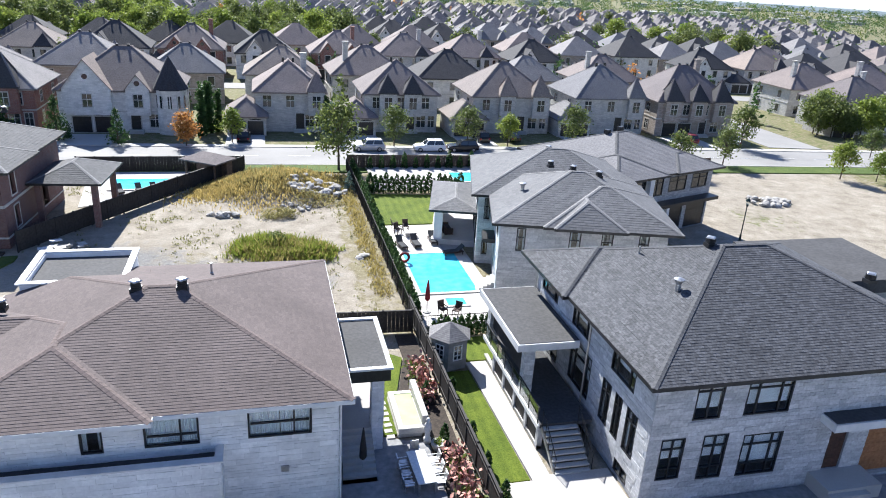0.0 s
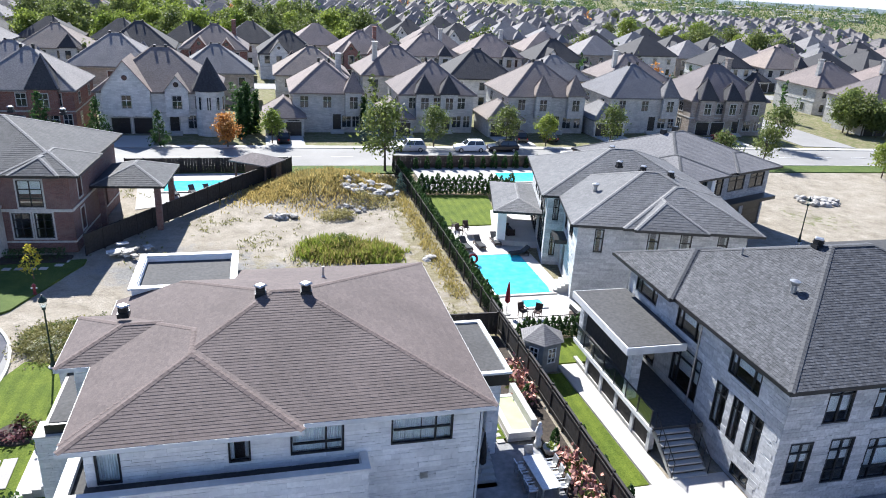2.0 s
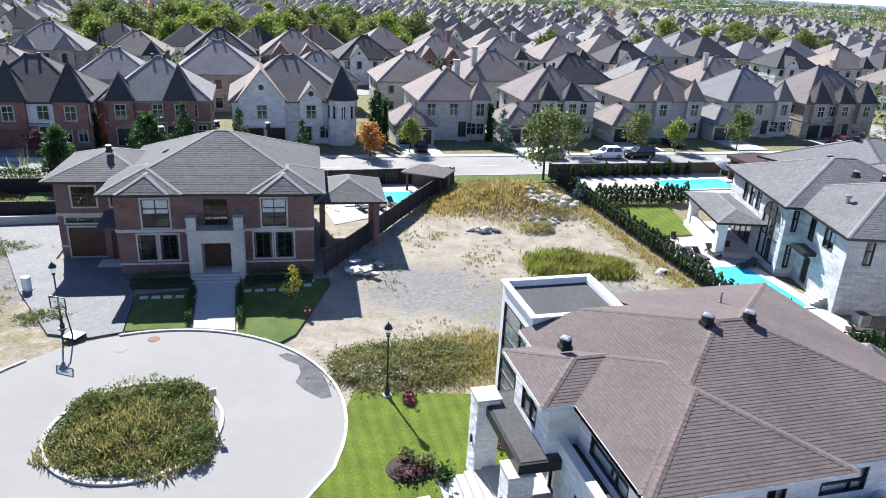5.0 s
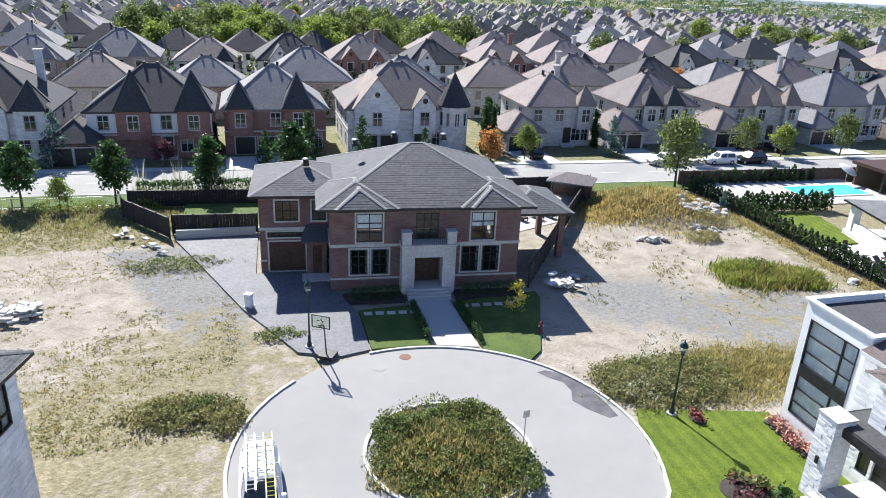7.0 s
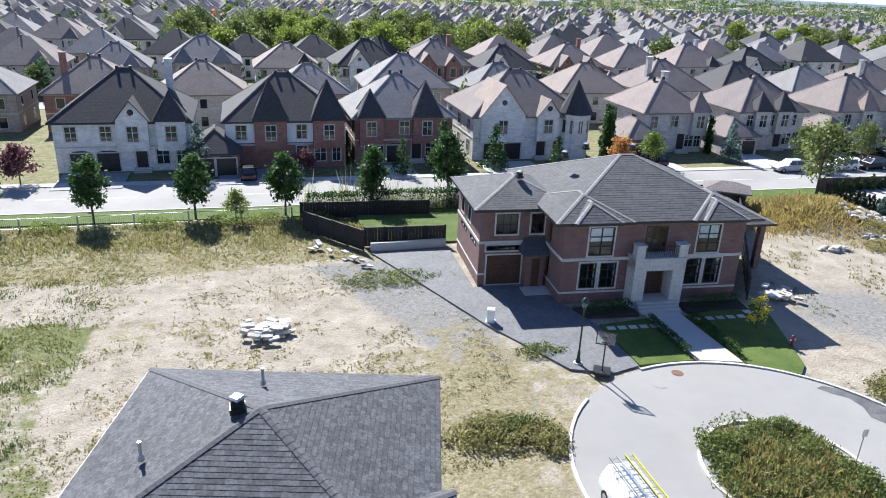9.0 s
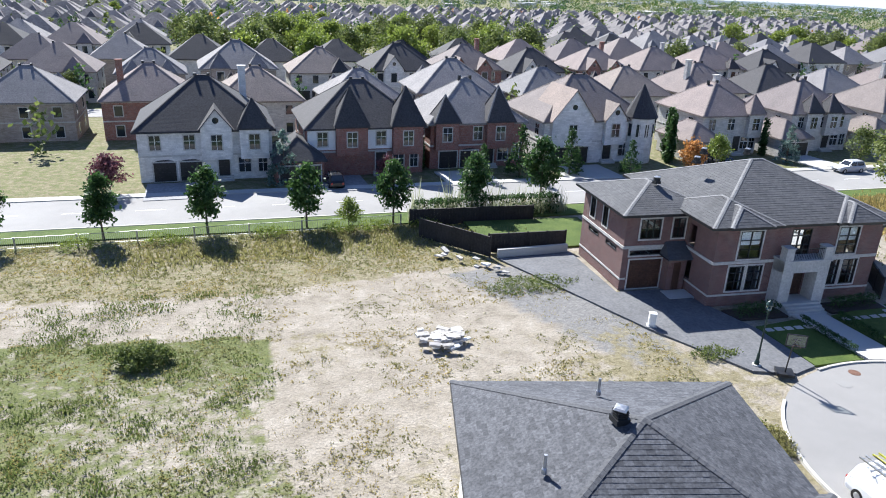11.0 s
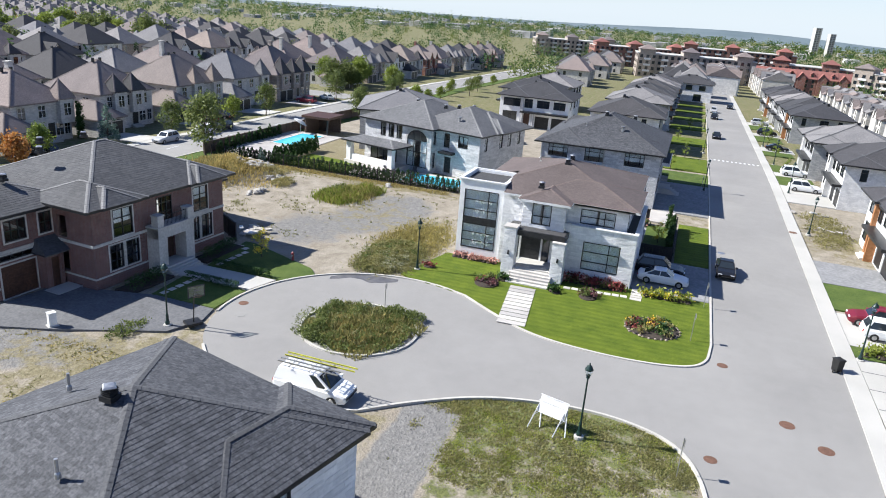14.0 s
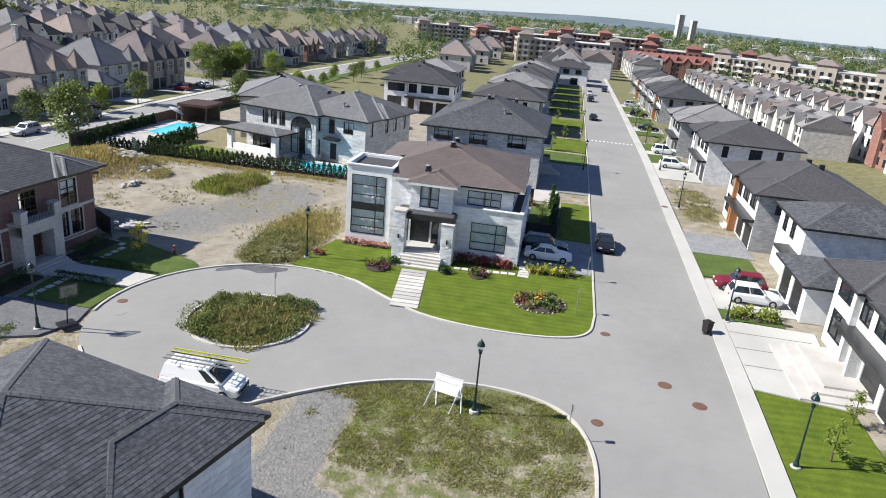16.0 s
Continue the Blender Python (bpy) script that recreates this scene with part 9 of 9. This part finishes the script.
def chair(mat, label, group):
    c = thing("garden_chair", label, "chair", group=group)
    part("seat", Mesh().box(-0.24, 0.24, -0.24, 0.24, 0.42, 0.47), mat, c)
    part("backrest", Mesh().poly([(-0.24, 0.22, 0.47), (0.24, 0.22, 0.47), (0.24, 0.32, 0.92), (-0.24, 0.32, 0.92)]).poly([(-0.24, 0.36, 0.92), (0.24, 0.36, 0.92), (0.24, 0.26, 0.47), (-0.24, 0.26, 0.47)]).box(-0.24, 0.24, 0.31, 0.37, 0.9, 0.94), mat, c)
    for x in (-0.22, 0.22):
        for y in (-0.22, 0.22):
            part("leg", Mesh().box(x - 0.02, x + 0.02, y - 0.02, y + 0.02, 0, 0.42), mat, c)
        part("armrest", Mesh().box(x - 0.03, x + 0.03, -0.24, 0.26, 0.62, 0.65), mat, c)
    return c


CH_W, CH_D = chair("steel", "pale metal garden chair at the table", "chairs round the table"), chair("teak", "dark wicker armchair by the pool", "poolside chairs")
table = thing("garden_table", "long white garden dining table", "table", pose(7.2, 28.8, 0.06, 0, 0, 3))
part("tabletop", Mesh().box(-0.5, 0.5, -1.3, 1.3, 0.7, 0.75), "plastic_white", table)
for x in (-0.42, 0.42):
    for y in (-1.2, 1.2):
        part("leg", Mesh().box(x - 0.04, x + 0.04, y - 0.04, y + 0.04, 0, 0.7), "steel", table)
for i in range(3):
    plant(CH_W, 6.4, 28.0 + 0.8 * i, 1, 92, 0.06)
    plant(CH_W, 8.0, 28.0 + 0.8 * i, 1, -88, 0.06)
plant(CH_W, 7.2, 30.4, 1, 0, 0.06)
for x, y, t in ((12.6, 46.6, 20), (13.6, 46.3, -40), (12.3, 64.2, 30), (13.2, 65.0, 0), (12.2, 65.6, 80)):
    plant(CH_D, x, y, 1.15, t, 0.12)


def lounger():
    c = thing("sun_lounger", "dark sun lounger beside the pool", "lounger", group="sun loungers")
    part("frame", Mesh().box(-0.33, 0.33, -0.95, 0.95, 0.25, 0.32), "teak", c)
    part("mattress", Mesh().box(-0.3, 0.3, -0.9, 0.4, 0.322, 0.42), "cloth_grey", c)
    part("backrest", Mesh().box(-0.3, 0.3, 0, 0.75, 0, 0.09, pose(0, 0.42, 0.36, 38)), "cloth_grey", c)
    for x in (-0.28, 0.28):
        for y in (-0.85, 0.85):
            part("leg", Mesh().box(x - 0.03, x + 0.03, y - 0.03, y + 0.03, 0, 0.25), "teak", c)
    return c


LOUNGE = lounger()
for x, y, t in ((12.0, 60.6, 10), (13.4, 60.9, 5), (15.2, 61.6, 0), (16.4, 58.4, -80), (-11.8, 79.2, 20), (-13.3, 79.0, 20), (-15.2, 78.8, 20), (17, 45.8, 60)):
    plant(LOUNGE, x, y, 1, t, 0.12 + fall(x, y))


def umbrella(x, y, z, mat, label, tall=2.7):
    u = thing("parasol", label, "parasol", pose(x, y, z))
    part("base", Mesh().lathe([(0.32, 0), (0.32, 0.06), (0.06, 0.12)], 12), "concrete", u)
    part("pole", Mesh().tube((0, 0, 0.1), (0, 0, tall), 0.025, sides=8), "steel", u)
    part("canopy", Mesh().lathe([(0.1, 0.95), (0.2, 1.1), (0.17, 1.7), (0.1, 2.3), (0.03, tall - 0.02)], 9), mat, u)


umbrella(11.5, 47.2, 0.12, "red_cloth", "closed red parasol by the pool")
umbrella(4.3, 29.6, 0.06, "fence_black", "closed black parasol on the patio", 2.9)
statue = Mesh().lathe([(0.22, 0), (0.22, 0.25), (0.15, 0.3), (0.16, 0.7), (0.22, 0.85), (0.18, 1.15), (0.09, 1.3), (0.12, 1.42), (0.06, 1.55)], 10)
solid("statue", statue, "plastic_white", "small white garden statue beside the basin", "statue", pose(8.15, 31.7, 0.07), smooth=True)
pot = thing("planter", "round concrete planter with green plants", "planter", pose(8.6, 31.0, 0.07))
part("pot", Mesh().lathe([(0.25, 0), (0.42, 0.35), (0.42, 0.42), (0.34, 0.42)], 14), "concrete", pot)
m = Mesh()
leaves(m, random.Random(2), (0, 0, 0.5), (0.14, 0.14, 0.08), 60, 0.1)
part("plant", m, "leaf_lime", pot)
fire = thing("coffee_table", "low white stone table by the pool", "table", pose(13.4, 63.4, 0.12))
part("top", Mesh().box(-0.6, 0.6, -0.45, 0.45, 0.38, 0.46), "paver_white", fire)
part("base", Mesh().box(-0.45, 0.45, -0.32, 0.32, 0, 0.38), "concrete", fire)
ac = thing("air_conditioner", "grey outdoor air conditioning unit", "air conditioner", pose(18.4, 47.2, 0.0))
part("case", Mesh().box(-0.45, 0.45, -0.45, 0.45, 0.05, 0.95), "paver_grey", ac)
part("fan_grille", Mesh().lathe([(0.4, 0.95), (0.4, 0.98), (0.05, 1.0)], 16), "black_metal", ac)
sofa = thing("outdoor_sofa", "dark wicker sofa with grey cushions under the porch", "sofa", pose(16.9, 63.2, 0.6, 0, 0, 90))
part("frame", Mesh().box(-1.0, 1.0, -0.4, 0.4, 0, 0.3).box(-1.0, 1.0, 0.25, 0.4, 0.3, 0.75).box(-1.0, -0.85, -0.4, 0.25, 0.3, 0.6).box(0.85, 1.0, -0.4, 0.25, 0.3, 0.6), "teak", sofa)
for x in (-0.42, 0.42):
    part("cushion", Mesh().box(x - 0.4, x + 0.4, -0.38, 0.24, 0.302, 0.45), "cloth_grey", sofa)
ring = thing("pool_float", "red inflatable float at the pool edge", "float", pose(11.55, 56.8, 0.25))
m = Mesh()
for i in range(14):
    a0, a1 = 2 * math.pi * i / 14, 2 * math.pi * (i + 1) / 14
    m.tube((0.4 * math.cos(a0), 0, 0.4 + 0.4 * math.sin(a0)), (0.4 * math.cos(a1), 0, 0.4 + 0.4 * math.sin(a1)), 0.12, sides=8, caps=False)
part("tube", m, "red_cloth", ring)
umb = thing("parasol", "round pale tilted parasol by the far pool", "parasol", pose(33.0, 86.5, -0.1))
part("pole", Mesh().tube((0, 0, 0), (0, 0, 2.3), 0.04, sides=6), "steel", umb)
part("canopy", Mesh().lathe([(1.3, 0), (1.25, 0.06), (0.7, 0.3), (0.05, 0.42)], 14), "cloth_white", umb).matrix_basis = pose(0, 0, 2.0, 25, 15, 0)

shed = thing("garden_shed", "small grey hexagonal garden shed with shingle roof", "shed", pose(11.35, 39.9, 0.1, 0, 0, 15))
six = [(1.35 * math.cos(radians(60 * i)), 1.35 * math.sin(radians(60 * i))) for i in range(6)]
for i in range(6):
    wl = Wall(six[i - 1], six[i], 0, 2.2, 0.08)
    m = Mesh()
    holes = [(0.35, 1.0, 0.7, 1.8)] if i in (4, 5) else []
    wl.build(m, holes)
    part("wall", m, "paver_grey", shed)
    for hole in holes:
        window(shed, wl, *hole, ups=(0.5,), bars=(0.33, 0.66), colour="white_metal", pane="glass_dark", deep=0.05)
m = Mesh()
for i in range(6):
    a, b = six[i - 1], six[i]
    m.poly([(a[0] * 1.15, a[1] * 1.15, 2.15), (b[0] * 1.15, b[1] * 1.15, 2.15), (0, 0, 3.0)])
m.poly([(p[0] * 1.15, p[1] * 1.15, 2.15) for p in six][::-1])
part("roof", m, "roof_far_grey", shed)

cabana = thing("cabana", "small dark pool cabana with a hip roof", "cabana", pose(-6.6, 85.3, -0.1, 0, 0, -35))
part("wall", Mesh().box(-2.2, 2.2, 0.6, 1.6, 0, 2.3), "fence_wood", cabana)
for x in (-2.0, 2.0):
    part("post", Mesh().box(x - 0.1, x + 0.1, -1.5, -1.3, 0, 2.3), "fence_wood", cabana)
m = Mesh()
for p in hip_planes(-2.6, 2.6, -1.9, 2.0, 2.3, 0.4)[0]:
    m.poly(p)
m.box(-2.6, 2.6, -1.9, 2.0, 2.15, 2.295)
part("roof", m, "roof_far_brown", cabana)
pavilion = thing("pavilion", "dark red-brown pool pavilion with flat roof", "pavilion", pose(36.5, 84.0, -0.3))
part("wall", Mesh().box(-2.5, 2.5, 2.0, 2.3, 0, 3.0).box(2.2, 2.5, -2.3, 2.0, 0, 3.0), "fence_wood", pavilion)
part("roof", Mesh().box(-2.9, 2.9, -2.7, 2.7, 3.0, 3.4), "wood_brown", pavilion)
for x in (-2.4,):
    part("post", Mesh().box(x - 0.12, x + 0.12, -2.3, -2.06, 0, 3.0), "black_metal", pavilion)
